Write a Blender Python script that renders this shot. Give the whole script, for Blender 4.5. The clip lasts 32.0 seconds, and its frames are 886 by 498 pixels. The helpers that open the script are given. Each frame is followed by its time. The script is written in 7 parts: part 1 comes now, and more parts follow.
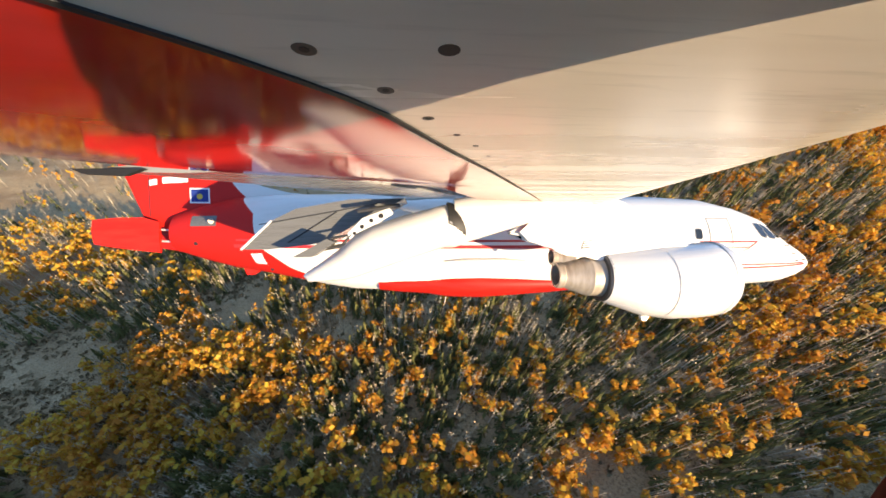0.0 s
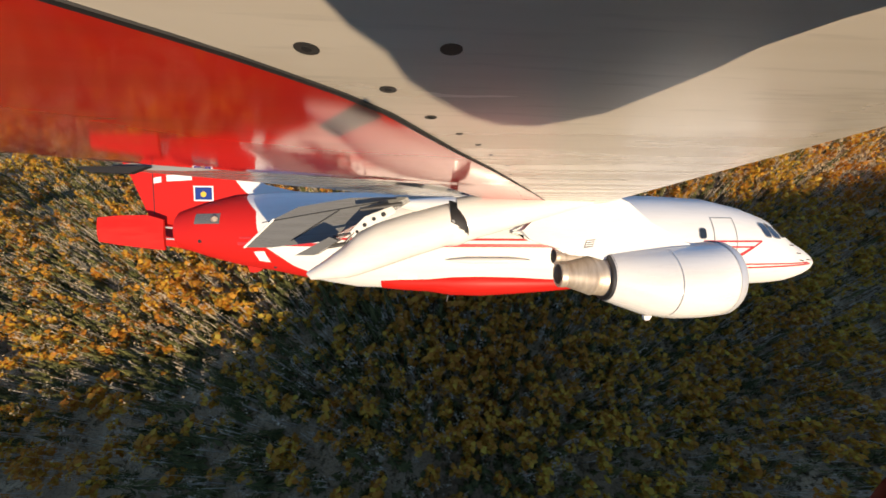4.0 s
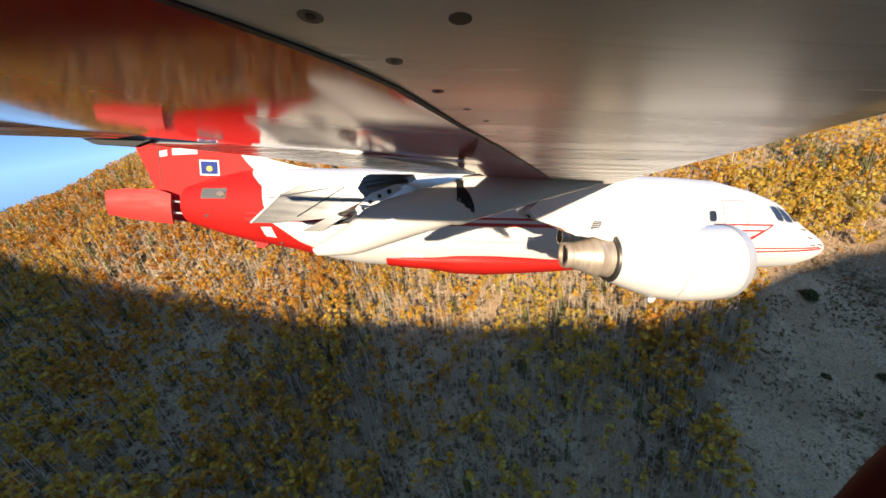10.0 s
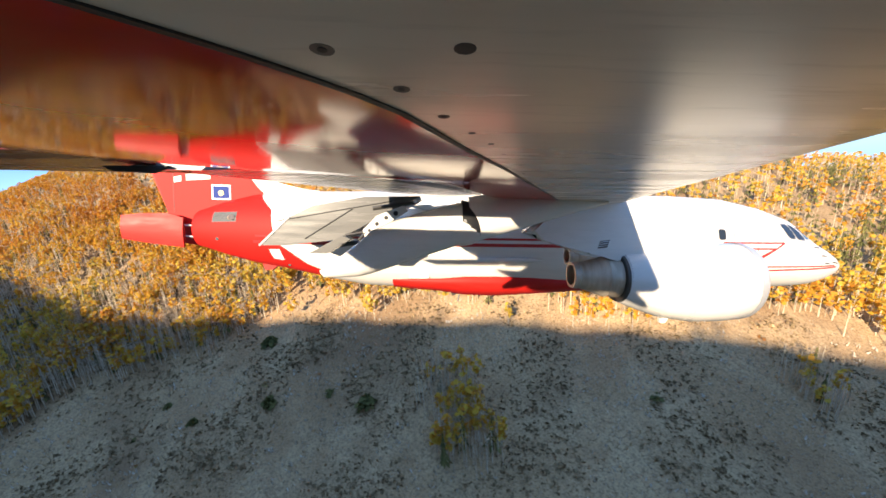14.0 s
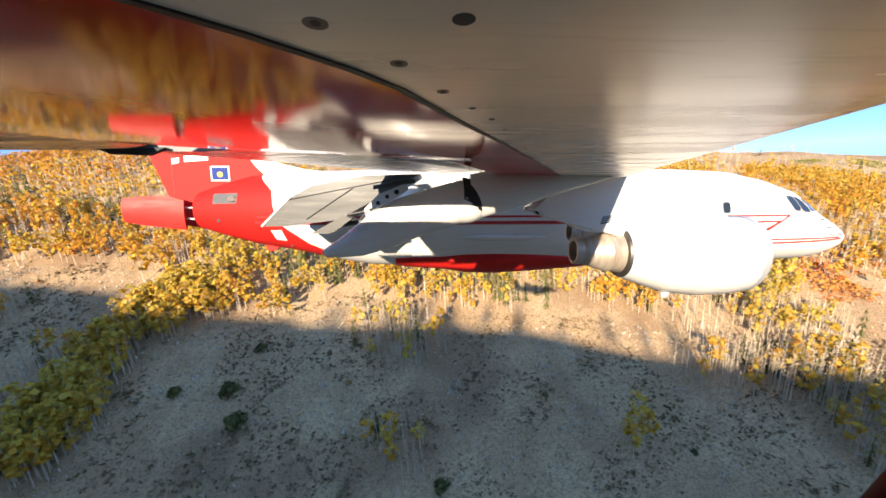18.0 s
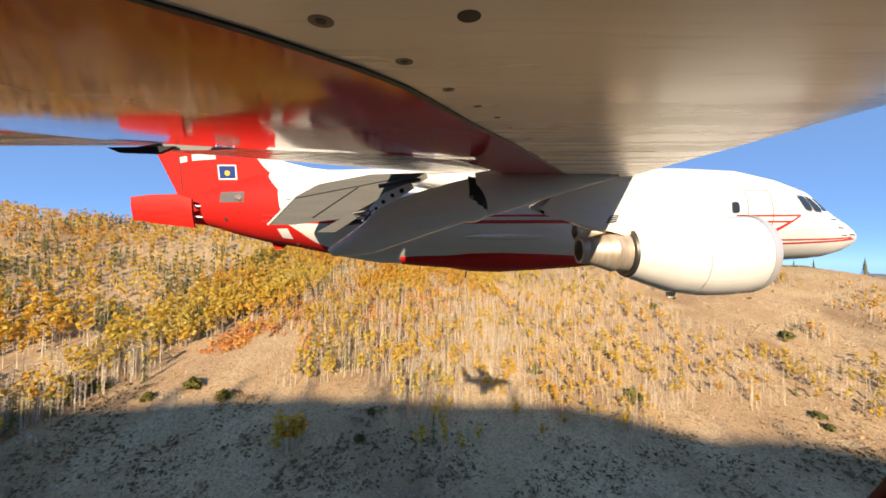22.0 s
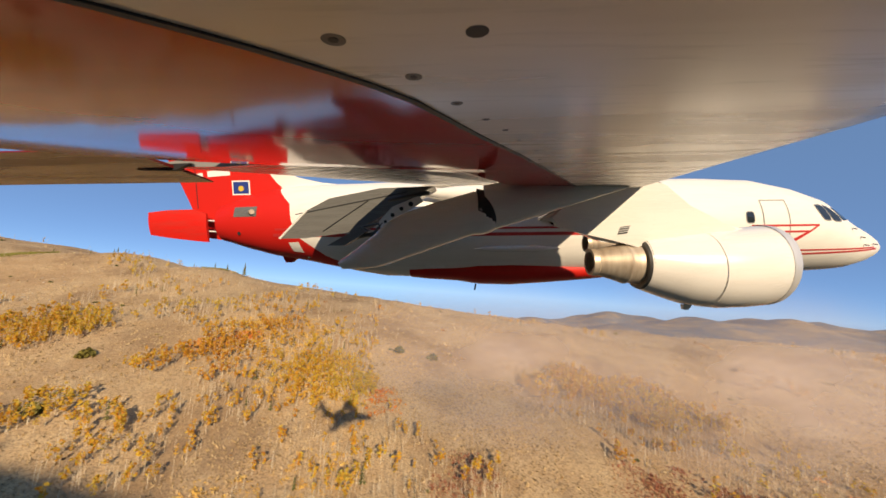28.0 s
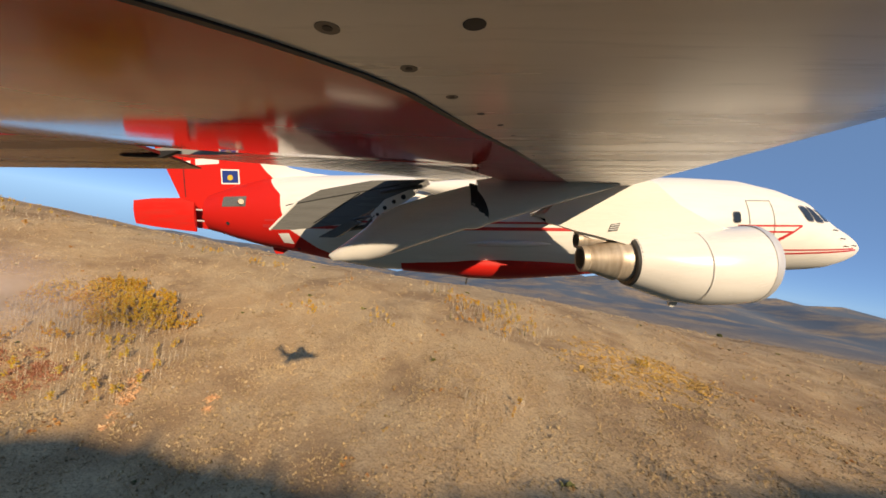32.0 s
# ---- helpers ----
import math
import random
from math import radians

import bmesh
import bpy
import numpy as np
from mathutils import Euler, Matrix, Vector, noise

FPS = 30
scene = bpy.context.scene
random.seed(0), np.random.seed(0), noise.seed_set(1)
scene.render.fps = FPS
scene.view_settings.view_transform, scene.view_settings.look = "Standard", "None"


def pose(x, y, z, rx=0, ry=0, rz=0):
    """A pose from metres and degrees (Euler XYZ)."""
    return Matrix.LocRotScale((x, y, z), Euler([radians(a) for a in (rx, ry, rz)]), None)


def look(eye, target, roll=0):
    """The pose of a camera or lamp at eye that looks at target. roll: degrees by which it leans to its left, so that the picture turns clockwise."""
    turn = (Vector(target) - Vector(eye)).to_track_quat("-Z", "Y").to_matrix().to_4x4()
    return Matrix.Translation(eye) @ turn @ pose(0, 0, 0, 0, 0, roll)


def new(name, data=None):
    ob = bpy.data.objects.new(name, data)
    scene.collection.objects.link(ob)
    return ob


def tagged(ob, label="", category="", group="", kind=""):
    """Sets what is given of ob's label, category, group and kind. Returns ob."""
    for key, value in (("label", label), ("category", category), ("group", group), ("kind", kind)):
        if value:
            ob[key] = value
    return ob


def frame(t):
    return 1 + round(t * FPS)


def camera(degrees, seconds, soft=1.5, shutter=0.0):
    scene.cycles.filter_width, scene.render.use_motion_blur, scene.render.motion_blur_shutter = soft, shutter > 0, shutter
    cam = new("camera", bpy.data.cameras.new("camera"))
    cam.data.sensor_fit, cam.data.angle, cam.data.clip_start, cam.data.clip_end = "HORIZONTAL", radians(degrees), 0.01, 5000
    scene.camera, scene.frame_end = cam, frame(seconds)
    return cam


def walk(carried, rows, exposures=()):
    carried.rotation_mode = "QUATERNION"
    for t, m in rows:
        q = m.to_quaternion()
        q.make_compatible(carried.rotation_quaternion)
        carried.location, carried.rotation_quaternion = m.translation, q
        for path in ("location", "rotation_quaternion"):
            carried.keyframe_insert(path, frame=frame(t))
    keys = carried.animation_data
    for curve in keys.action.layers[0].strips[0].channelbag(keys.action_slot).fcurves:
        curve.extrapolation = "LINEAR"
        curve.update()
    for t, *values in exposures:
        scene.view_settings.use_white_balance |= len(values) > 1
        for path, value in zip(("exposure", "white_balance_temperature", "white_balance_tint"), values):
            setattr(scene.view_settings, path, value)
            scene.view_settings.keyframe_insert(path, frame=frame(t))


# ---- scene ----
cam = camera(106.09, 32.0, soft=1.6, shutter=0.2)
CAMERA_ROWS = [
    (0.0, 0.000, 0.000, 60.000, 42.107, -6.480, -2.437), (0.1, 3.816, -0.292, 60.413, 41.987, -6.346, -1.884), (0.2, 7.633, -0.573, 60.825, 41.868, -6.213, -1.330),
    (0.3, 11.451, -0.831, 61.234, 41.750, -6.081, -0.771), (0.4, 15.271, -1.056, 61.641, 41.630, -5.953, -0.208), (0.5, 19.093, -1.235, 62.043, 41.510, -5.829, 0.363),
    (0.6, 22.919, -1.361, 62.439, 41.387, -5.710, 0.943), (0.7, 26.747, -1.435, 62.830, 41.259, -5.593, 1.528), (0.8, 30.577, -1.458, 63.216, 41.122, -5.473, 2.114),
    (0.9, 34.407, -1.436, 63.597, 40.974, -5.345, 2.698), (1.0, 38.238, -1.370, 63.972, 40.812, -5.205, 3.273), (1.1, 42.068, -1.264, 64.341, 40.634, -5.048, 3.839),
    (1.2, 45.897, -1.118, 64.704, 40.439, -4.876, 4.395), (1.3, 49.725, -0.932, 65.057, 40.232, -4.692, 4.944), (1.4, 53.552, -0.707, 65.401, 40.011, -4.499, 5.489),
    (1.5, 57.378, -0.441, 65.733, 39.781, -4.298, 6.033), (1.6, 61.201, -0.136, 66.051, 39.541, -4.094, 6.578), (1.7, 65.023, 0.210, 66.357, 39.300, -3.889, 7.132),
    (1.8, 68.841, 0.598, 66.650, 39.062, -3.689, 7.700), (1.9, 72.655, 1.029, 66.932, 38.834, -3.498, 8.289), (2.0, 76.465, 1.503, 67.204, 38.622, -3.321, 8.906),
    (2.1, 80.270, 2.020, 67.465, 38.430, -3.158, 9.553), (2.2, 84.069, 2.581, 67.714, 38.247, -2.999, 10.209), (2.3, 87.864, 3.181, 67.950, 38.060, -2.829, 10.848),
    (2.4, 91.653, 3.820, 68.171, 37.856, -2.633, 11.444), (2.5, 95.436, 4.495, 68.377, 37.622, -2.396, 11.971), (2.6, 99.215, 5.204, 68.564, 37.351, -2.108, 12.411),
    (2.7, 102.989, 5.944, 68.732, 37.053, -1.778, 12.787), (2.8, 106.758, 6.711, 68.879, 36.746, -1.418, 13.131), (2.9, 110.523, 7.503, 69.002, 36.448, -1.042, 13.477),
    (3.0, 114.284, 8.317, 69.101, 36.175, -0.662, 13.858), (3.1, 118.042, 9.150, 69.173, 35.942, -0.289, 14.300), (3.2, 121.796, 10.001, 69.218, 35.756, 0.077, 14.794),
    (3.3, 125.546, 10.872, 69.238, 35.618, 0.438, 15.324), (3.4, 129.291, 11.762, 69.231, 35.531, 0.797, 15.876), (3.5, 133.031, 12.673, 69.199, 35.495, 1.154, 16.432),
    (3.6, 136.765, 13.605, 69.142, 35.512, 1.511, 16.980), (3.7, 140.493, 14.559, 69.059, 35.571, 1.867, 17.512), (3.8, 144.215, 15.537, 68.952, 35.659, 2.217, 18.023),
    (3.9, 147.929, 16.539, 68.821, 35.763, 2.560, 18.509), (4.0, 151.635, 17.569, 68.664, 35.869, 2.894, 18.964), (4.1, 155.331, 18.626, 68.484, 35.970, 3.217, 19.386),
    (4.2, 159.018, 19.713, 68.280, 36.074, 3.529, 19.789), (4.3, 162.695, 20.830, 68.054, 36.195, 3.832, 20.190), (4.4, 166.359, 21.980, 67.807, 36.347, 4.126, 20.606),
    (4.5, 170.012, 23.164, 67.539, 36.543, 4.411, 21.056), (4.6, 173.652, 24.384, 67.252, 36.793, 4.686, 21.552), (4.7, 177.277, 25.638, 66.947, 37.081, 4.953, 22.087),
    (4.8, 180.889, 26.928, 66.623, 37.389, 5.213, 22.649), (4.9, 184.486, 28.254, 66.281, 37.696, 5.468, 23.227), (5.0, 188.069, 29.616, 65.921, 37.983, 5.720, 23.809),
    (5.1, 191.635, 31.013, 65.545, 38.234, 5.970, 24.384), (5.2, 195.186, 32.446, 65.151, 38.455, 6.221, 24.952), (5.3, 198.720, 33.915, 64.740, 38.656, 6.471, 25.516),
    (5.4, 202.237, 35.419, 64.312, 38.849, 6.719, 26.080), (5.5, 205.736, 36.958, 63.867, 39.044, 6.966, 26.649), (5.6, 209.218, 38.534, 63.406, 39.252, 7.210, 27.220),
    (5.7, 212.681, 40.144, 62.928, 39.481, 7.453, 27.796), (5.8, 216.125, 41.790, 62.434, 39.743, 7.697, 28.371), (5.9, 219.550, 43.469, 61.922, 40.048, 7.935, 28.948),
    (6.0, 222.955, 45.184, 61.395, 40.406, 8.169, 29.523), (6.1, 226.341, 46.933, 60.853, 40.823, 8.399, 30.097), (6.2, 229.706, 48.717, 60.295, 41.286, 8.617, 30.672),
    (6.3, 233.050, 50.536, 59.725, 41.778, 8.813, 31.256), (6.4, 236.372, 52.390, 59.143, 42.281, 8.978, 31.850), (6.5, 239.673, 54.279, 58.551, 42.779, 9.104, 32.462),
    (6.6, 242.952, 56.204, 57.949, 43.258, 9.187, 33.091), (6.7, 246.208, 58.163, 57.338, 43.730, 9.240, 33.731), (6.8, 249.442, 60.156, 56.718, 44.209, 9.280, 34.365),
    (6.9, 252.653, 62.182, 56.088, 44.710, 9.326, 34.983), (7.0, 255.843, 64.240, 55.449, 45.253, 9.394, 35.573), (7.1, 259.011, 66.328, 54.801, 45.847, 9.496, 36.127),
    (7.2, 262.157, 68.446, 54.142, 46.490, 9.624, 36.653), (7.3, 265.283, 70.591, 53.472, 47.172, 9.761, 37.158), (7.4, 268.387, 72.762, 52.789, 47.883, 9.896, 37.652),
    (7.5, 271.471, 74.958, 52.093, 48.613, 10.015, 38.142), (7.6, 274.535, 77.178, 51.382, 49.357, 10.104, 38.637), (7.7, 277.579, 79.420, 50.660, 50.120, 10.154, 39.144),
    (7.8, 280.602, 81.688, 49.930, 50.914, 10.158, 39.674), (7.9, 283.605, 83.983, 49.194, 51.745, 10.110, 40.237), (8.0, 286.586, 86.303, 48.458, 52.626, 10.000, 40.839),
    (8.1, 289.545, 88.653, 47.722, 53.556, 9.827, 41.484), (8.2, 292.483, 91.031, 46.990, 54.514, 9.615, 42.157), (8.3, 295.398, 93.437, 46.261, 55.468, 9.397, 42.837),
    (8.4, 298.289, 95.872, 45.535, 56.393, 9.201, 43.507), (8.5, 301.159, 98.335, 44.815, 57.259, 9.061, 44.152), (8.6, 304.004, 100.828, 44.101, 58.048, 9.003, 44.758),
    (8.7, 306.825, 103.349, 43.392, 58.766, 9.010, 45.331), (8.8, 309.624, 105.897, 42.687, 59.430, 9.054, 45.879), (8.9, 312.399, 108.469, 41.984, 60.051, 9.113, 46.410),
    (9.0, 315.153, 111.066, 41.281, 60.644, 9.157, 46.929), (9.1, 317.884, 113.686, 40.577, 61.220, 9.165, 47.444), (9.2, 320.593, 116.329, 39.872, 61.784, 9.139, 47.959),
    (9.3, 323.280, 118.993, 39.168, 62.341, 9.088, 48.478), (9.4, 325.946, 121.681, 38.463, 62.897, 9.024, 49.005), (9.5, 328.589, 124.390, 37.759, 63.456, 8.954, 49.546),
    (9.6, 331.209, 127.121, 37.056, 64.023, 8.883, 50.104), (9.7, 333.807, 129.874, 36.354, 64.587, 8.805, 50.678), (9.8, 336.381, 132.650, 35.657, 65.140, 8.706, 51.268),
    (9.9, 338.931, 135.449, 34.966, 65.669, 8.582, 51.870), (10.0, 341.457, 138.274, 34.283, 66.167, 8.422, 52.481), (10.1, 343.957, 141.122, 33.610, 66.622, 8.219, 53.098),
    (10.2, 346.432, 143.996, 32.949, 67.042, 7.981, 53.719), (10.3, 348.880, 146.894, 32.301, 67.437, 7.723, 54.336), (10.4, 351.303, 149.819, 31.671, 67.820, 7.462, 54.943),
    (10.5, 353.699, 152.770, 31.060, 68.200, 7.211, 55.538), (10.6, 356.066, 155.747, 30.470, 68.585, 6.977, 56.117), (10.7, 358.406, 158.751, 29.902, 68.976, 6.752, 56.689),
    (10.8, 360.717, 161.782, 29.359, 69.372, 6.521, 57.262), (10.9, 362.997, 164.840, 28.843, 69.766, 6.268, 57.850), (11.0, 365.246, 167.926, 28.355, 70.157, 5.981, 58.459),
    (11.1, 367.462, 171.038, 27.895, 70.540, 5.650, 59.096), (11.2, 369.646, 174.178, 27.464, 70.908, 5.294, 59.749), (11.3, 371.799, 177.343, 27.058, 71.259, 4.936, 60.397),
    (11.4, 373.919, 180.533, 26.675, 71.589, 4.611, 61.022), (11.5, 376.008, 183.746, 26.313, 71.896, 4.344, 61.608), (11.6, 378.065, 186.981, 25.969, 72.182, 4.155, 62.142),
    (11.7, 380.094, 190.237, 25.639, 72.454, 4.032, 62.636), (11.8, 382.092, 193.511, 25.319, 72.725, 3.963, 63.104), (11.9, 384.062, 196.804, 25.003, 73.005, 3.923, 63.565),
    (12.0, 386.004, 200.113, 24.690, 73.305, 3.896, 64.034), (12.1, 387.919, 203.438, 24.375, 73.632, 3.871, 64.522), (12.2, 389.808, 206.778, 24.059, 73.971, 3.845, 65.027),
    (12.3, 391.668, 210.133, 23.742, 74.305, 3.821, 65.542), (12.4, 393.500, 213.504, 23.423, 74.619, 3.799, 66.061), (12.5, 395.302, 216.889, 23.103, 74.893, 3.784, 66.577),
    (12.6, 397.076, 220.291, 22.782, 75.113, 3.778, 67.086), (12.7, 398.820, 223.708, 22.461, 75.282, 3.783, 67.586), (12.8, 400.535, 227.139, 22.137, 75.402, 3.803, 68.076),
    (12.9, 402.223, 230.583, 21.810, 75.475, 3.828, 68.559), (13.0, 403.882, 234.042, 21.480, 75.505, 3.859, 69.036), (13.1, 405.513, 237.512, 21.146, 75.498, 3.899, 69.505),
    (13.2, 407.117, 240.996, 20.810, 75.464, 3.937, 69.966), (13.3, 408.694, 244.492, 20.472, 75.420, 3.964, 70.418), (13.4, 410.245, 247.999, 20.132, 75.377, 3.966, 70.859),
    (13.5, 411.771, 251.516, 19.792, 75.347, 3.933, 71.290), (13.6, 413.273, 255.045, 19.451, 75.340, 3.859, 71.712), (13.7, 414.748, 258.584, 19.109, 75.350, 3.759, 72.134),
    (13.8, 416.198, 262.134, 18.767, 75.364, 3.653, 72.565), (13.9, 417.621, 265.695, 18.426, 75.370, 3.562, 73.022), (14.0, 419.015, 269.267, 18.083, 75.358, 3.506, 73.513),
    (14.1, 420.381, 272.850, 17.738, 75.318, 3.501, 74.038), (14.2, 421.725, 276.440, 17.391, 75.241, 3.543, 74.543), (14.3, 423.054, 280.036, 17.040, 75.117, 3.620, 74.962),
    (14.4, 424.376, 283.634, 16.682, 74.940, 3.721, 75.227), (14.5, 425.696, 287.232, 16.315, 74.697, 3.835, 75.273), (14.6, 427.024, 290.826, 15.940, 74.386, 3.951, 75.050),
    (14.7, 428.369, 294.412, 15.554, 74.025, 4.066, 74.587), (14.8, 429.741, 297.986, 15.156, 73.641, 4.182, 73.929), (14.9, 431.151, 301.542, 14.748, 73.257, 4.301, 73.122),
    (15.0, 432.609, 305.078, 14.328, 72.900, 4.425, 72.211), (15.1, 434.124, 308.587, 13.896, 72.589, 4.558, 71.237), (15.2, 435.698, 312.069, 13.451, 72.323, 4.698, 70.218),
    (15.3, 437.334, 315.520, 12.994, 72.098, 4.840, 69.166), (15.4, 439.030, 318.939, 12.524, 71.909, 4.982, 68.092), (15.5, 440.789, 322.326, 12.042, 71.750, 5.120, 67.009),
    (15.6, 442.612, 325.675, 11.547, 71.618, 5.251, 65.930), (15.7, 444.496, 328.990, 11.040, 71.516, 5.371, 64.865), (15.8, 446.438, 332.270, 10.520, 71.446, 5.480, 63.822),
    (15.9, 448.438, 335.513, 9.989, 71.413, 5.573, 62.814), (16.0, 450.490, 338.722, 9.448, 71.420, 5.647, 61.850), (16.1, 452.593, 341.895, 8.898, 71.471, 5.703, 60.950),
    (16.2, 454.737, 345.042, 8.340, 71.565, 5.734, 60.157), (16.3, 456.912, 348.167, 7.778, 71.705, 5.739, 59.526), (16.4, 459.108, 351.278, 7.212, 71.895, 5.717, 59.095),
    (16.5, 461.314, 354.382, 6.645, 72.133, 5.666, 58.919), (16.6, 463.523, 357.484, 6.080, 72.417, 5.580, 59.027), (16.7, 465.729, 360.589, 5.518, 72.732, 5.469, 59.350),
    (16.8, 467.928, 363.699, 4.964, 73.064, 5.341, 59.797), (16.9, 470.117, 366.819, 4.417, 73.395, 5.208, 60.276), (17.0, 472.289, 369.950, 3.881, 73.712, 5.083, 60.698),
    (17.1, 474.444, 373.098, 3.360, 74.003, 4.977, 60.990), (17.2, 476.581, 376.259, 2.853, 74.269, 4.885, 61.173), (17.3, 478.703, 379.433, 2.360, 74.518, 4.799, 61.290),
    (17.4, 480.814, 382.616, 1.882, 74.751, 4.712, 61.378), (17.5, 482.918, 385.808, 1.418, 74.977, 4.613, 61.476), (17.6, 485.014, 389.005, 0.969, 75.199, 4.497, 61.617),
    (17.7, 487.106, 392.207, 0.534, 75.425, 4.360, 61.784), (17.8, 489.195, 395.414, 0.115, 75.663, 4.199, 61.952), (17.9, 491.280, 398.625, -0.289, 75.918, 4.010, 62.111),
    (18.0, 493.363, 401.839, -0.677, 76.198, 3.791, 62.234), (18.1, 495.443, 405.057, -1.050, 76.509, 3.544, 62.301), (18.2, 497.521, 408.277, -1.407, 76.845, 3.286, 62.311),
    (18.3, 499.601, 411.498, -1.750, 77.195, 3.037, 62.270), (18.4, 501.686, 414.718, -2.079, 77.550, 2.822, 62.181), (18.5, 503.777, 417.935, -2.396, 77.899, 2.657, 62.050),
    (18.6, 505.876, 421.147, -2.705, 78.233, 2.560, 61.883), (18.7, 507.985, 424.354, -3.007, 78.542, 2.526, 61.684), (18.8, 510.106, 427.553, -3.304, 78.814, 2.540, 61.458),
    (18.9, 512.239, 430.744, -3.603, 79.037, 2.594, 61.212), (19.0, 514.386, 433.926, -3.905, 79.202, 2.673, 60.951), (19.1, 516.548, 437.096, -4.216, 79.308, 2.767, 60.678),
    (19.2, 518.723, 440.258, -4.534, 79.394, 2.863, 60.404), (19.3, 520.911, 443.409, -4.858, 79.505, 2.943, 60.142), (19.4, 523.110, 446.551, -5.191, 79.693, 3.001, 59.903),
    (19.5, 525.322, 449.684, -5.532, 80.003, 3.021, 59.699), (19.6, 527.543, 452.809, -5.880, 80.467, 2.992, 59.539), (19.7, 529.773, 455.927, -6.234, 81.043, 2.924, 59.407),
    (19.8, 532.013, 459.038, -6.595, 81.674, 2.832, 59.290), (19.9, 534.263, 462.141, -6.959, 82.298, 2.729, 59.173), (20.0, 536.519, 465.239, -7.326, 82.858, 2.630, 59.043),
    (20.1, 538.784, 468.330, -7.695, 83.310, 2.548, 58.889), (20.2, 541.057, 471.416, -8.064, 83.678, 2.475, 58.714), (20.3, 543.339, 474.495, -8.431, 84.005, 2.400, 58.523),
    (20.4, 545.630, 477.567, -8.793, 84.329, 2.317, 58.323), (20.5, 547.931, 480.633, -9.150, 84.694, 2.214, 58.114), (20.6, 550.243, 483.691, -9.500, 85.129, 2.085, 57.903),
    (20.7, 552.566, 486.742, -9.840, 85.628, 1.924, 57.685), (20.8, 554.903, 489.784, -10.170, 86.175, 1.733, 57.453), (20.9, 557.253, 492.817, -10.485, 86.756, 1.507, 57.200),
    (21.0, 559.616, 495.839, -10.784, 87.354, 1.246, 56.922), (21.1, 561.997, 498.852, -11.065, 87.953, 0.954, 56.615), (21.2, 564.393, 501.853, -11.328, 88.536, 0.644, 56.288),
    (21.3, 566.804, 504.843, -11.574, 89.081, 0.335, 55.955), (21.4, 569.233, 507.821, -11.801, 89.566, 0.041, 55.639), (21.5, 571.676, 510.788, -12.012, 89.970, -0.221, 55.354),
    (21.6, 574.135, 513.744, -12.205, 90.285, -0.437, 55.112), (21.7, 576.608, 516.688, -12.384, 90.543, -0.603, 54.904), (21.8, 579.094, 519.623, -12.551, 90.785, -0.718, 54.719),
    (21.9, 581.594, 522.546, -12.708, 91.055, -0.786, 54.545), (22.0, 584.104, 525.462, -12.858, 91.396, -0.807, 54.371), (22.1, 586.625, 528.367, -13.003, 91.836, -0.781, 54.183),
    (22.2, 589.158, 531.264, -13.142, 92.347, -0.733, 53.976), (22.3, 591.703, 534.149, -13.278, 92.886, -0.691, 53.744), (22.4, 594.262, 537.023, -13.408, 93.412, -0.683, 53.485),
    (22.5, 596.834, 539.884, -13.535, 93.883, -0.739, 53.190), (22.6, 599.421, 542.732, -13.657, 94.267, -0.875, 52.861), (22.7, 602.025, 545.566, -13.773, 94.579, -1.070, 52.510),
    (22.8, 604.642, 548.385, -13.884, 94.844, -1.293, 52.155), (22.9, 607.276, 551.192, -13.988, 95.090, -1.506, 51.802), (23.0, 609.926, 553.983, -14.085, 95.340, -1.676, 51.471),
    (23.1, 612.591, 556.760, -14.174, 95.614, -1.782, 51.171), (23.2, 615.273, 559.519, -14.254, 95.909, -1.841, 50.893), (23.3, 617.973, 562.263, -14.323, 96.219, -1.878, 50.620),
    (23.4, 620.691, 564.989, -14.383, 96.539, -1.924, 50.334), (23.5, 623.427, 567.696, -14.430, 96.861, -2.005, 50.021), (23.6, 626.182, 570.385, -14.463, 97.179, -2.138, 49.667),
    (23.7, 628.954, 573.054, -14.485, 97.482, -2.303, 49.290), (23.8, 631.745, 575.705, -14.494, 97.761, -2.472, 48.909), (23.9, 634.553, 578.339, -14.494, 98.003, -2.610, 48.549),
    (24.0, 637.378, 580.954, -14.482, 98.196, -2.692, 48.230), (24.1, 640.220, 583.551, -14.464, 98.334, -2.698, 47.971), (24.2, 643.078, 586.130, -14.437, 98.428, -2.658, 47.746),
    (24.3, 645.953, 588.691, -14.401, 98.492, -2.612, 47.525), (24.4, 648.846, 591.231, -14.357, 98.545, -2.598, 47.277), (24.5, 651.755, 593.751, -14.304, 98.600, -2.656, 46.969),
    (24.6, 654.680, 596.250, -14.242, 98.669, -2.811, 46.585), (24.7, 657.621, 598.733, -14.171, 98.741, -3.035, 46.164), (24.8, 660.574, 601.199, -14.095, 98.800, -3.286, 45.763),
    (24.9, 663.539, 603.654, -14.013, 98.829, -3.520, 45.433), (25.0, 666.513, 606.099, -13.928, 98.807, -3.696, 45.232), (25.1, 669.495, 608.537, -13.841, 98.724, -3.775, 45.178),
    (25.2, 672.492, 610.955, -13.762, 98.597, -3.731, 45.151), (25.3, 675.512, 613.344, -13.702, 98.451, -3.540, 44.994), (25.4, 678.562, 615.692, -13.670, 98.305, -3.180, 44.550),
    (25.5, 681.649, 617.984, -13.676, 98.180, -2.627, 43.661), (25.6, 684.780, 620.212, -13.730, 98.079, -1.878, 42.224), (25.7, 687.959, 622.363, -13.832, 97.993, -0.992, 40.354),
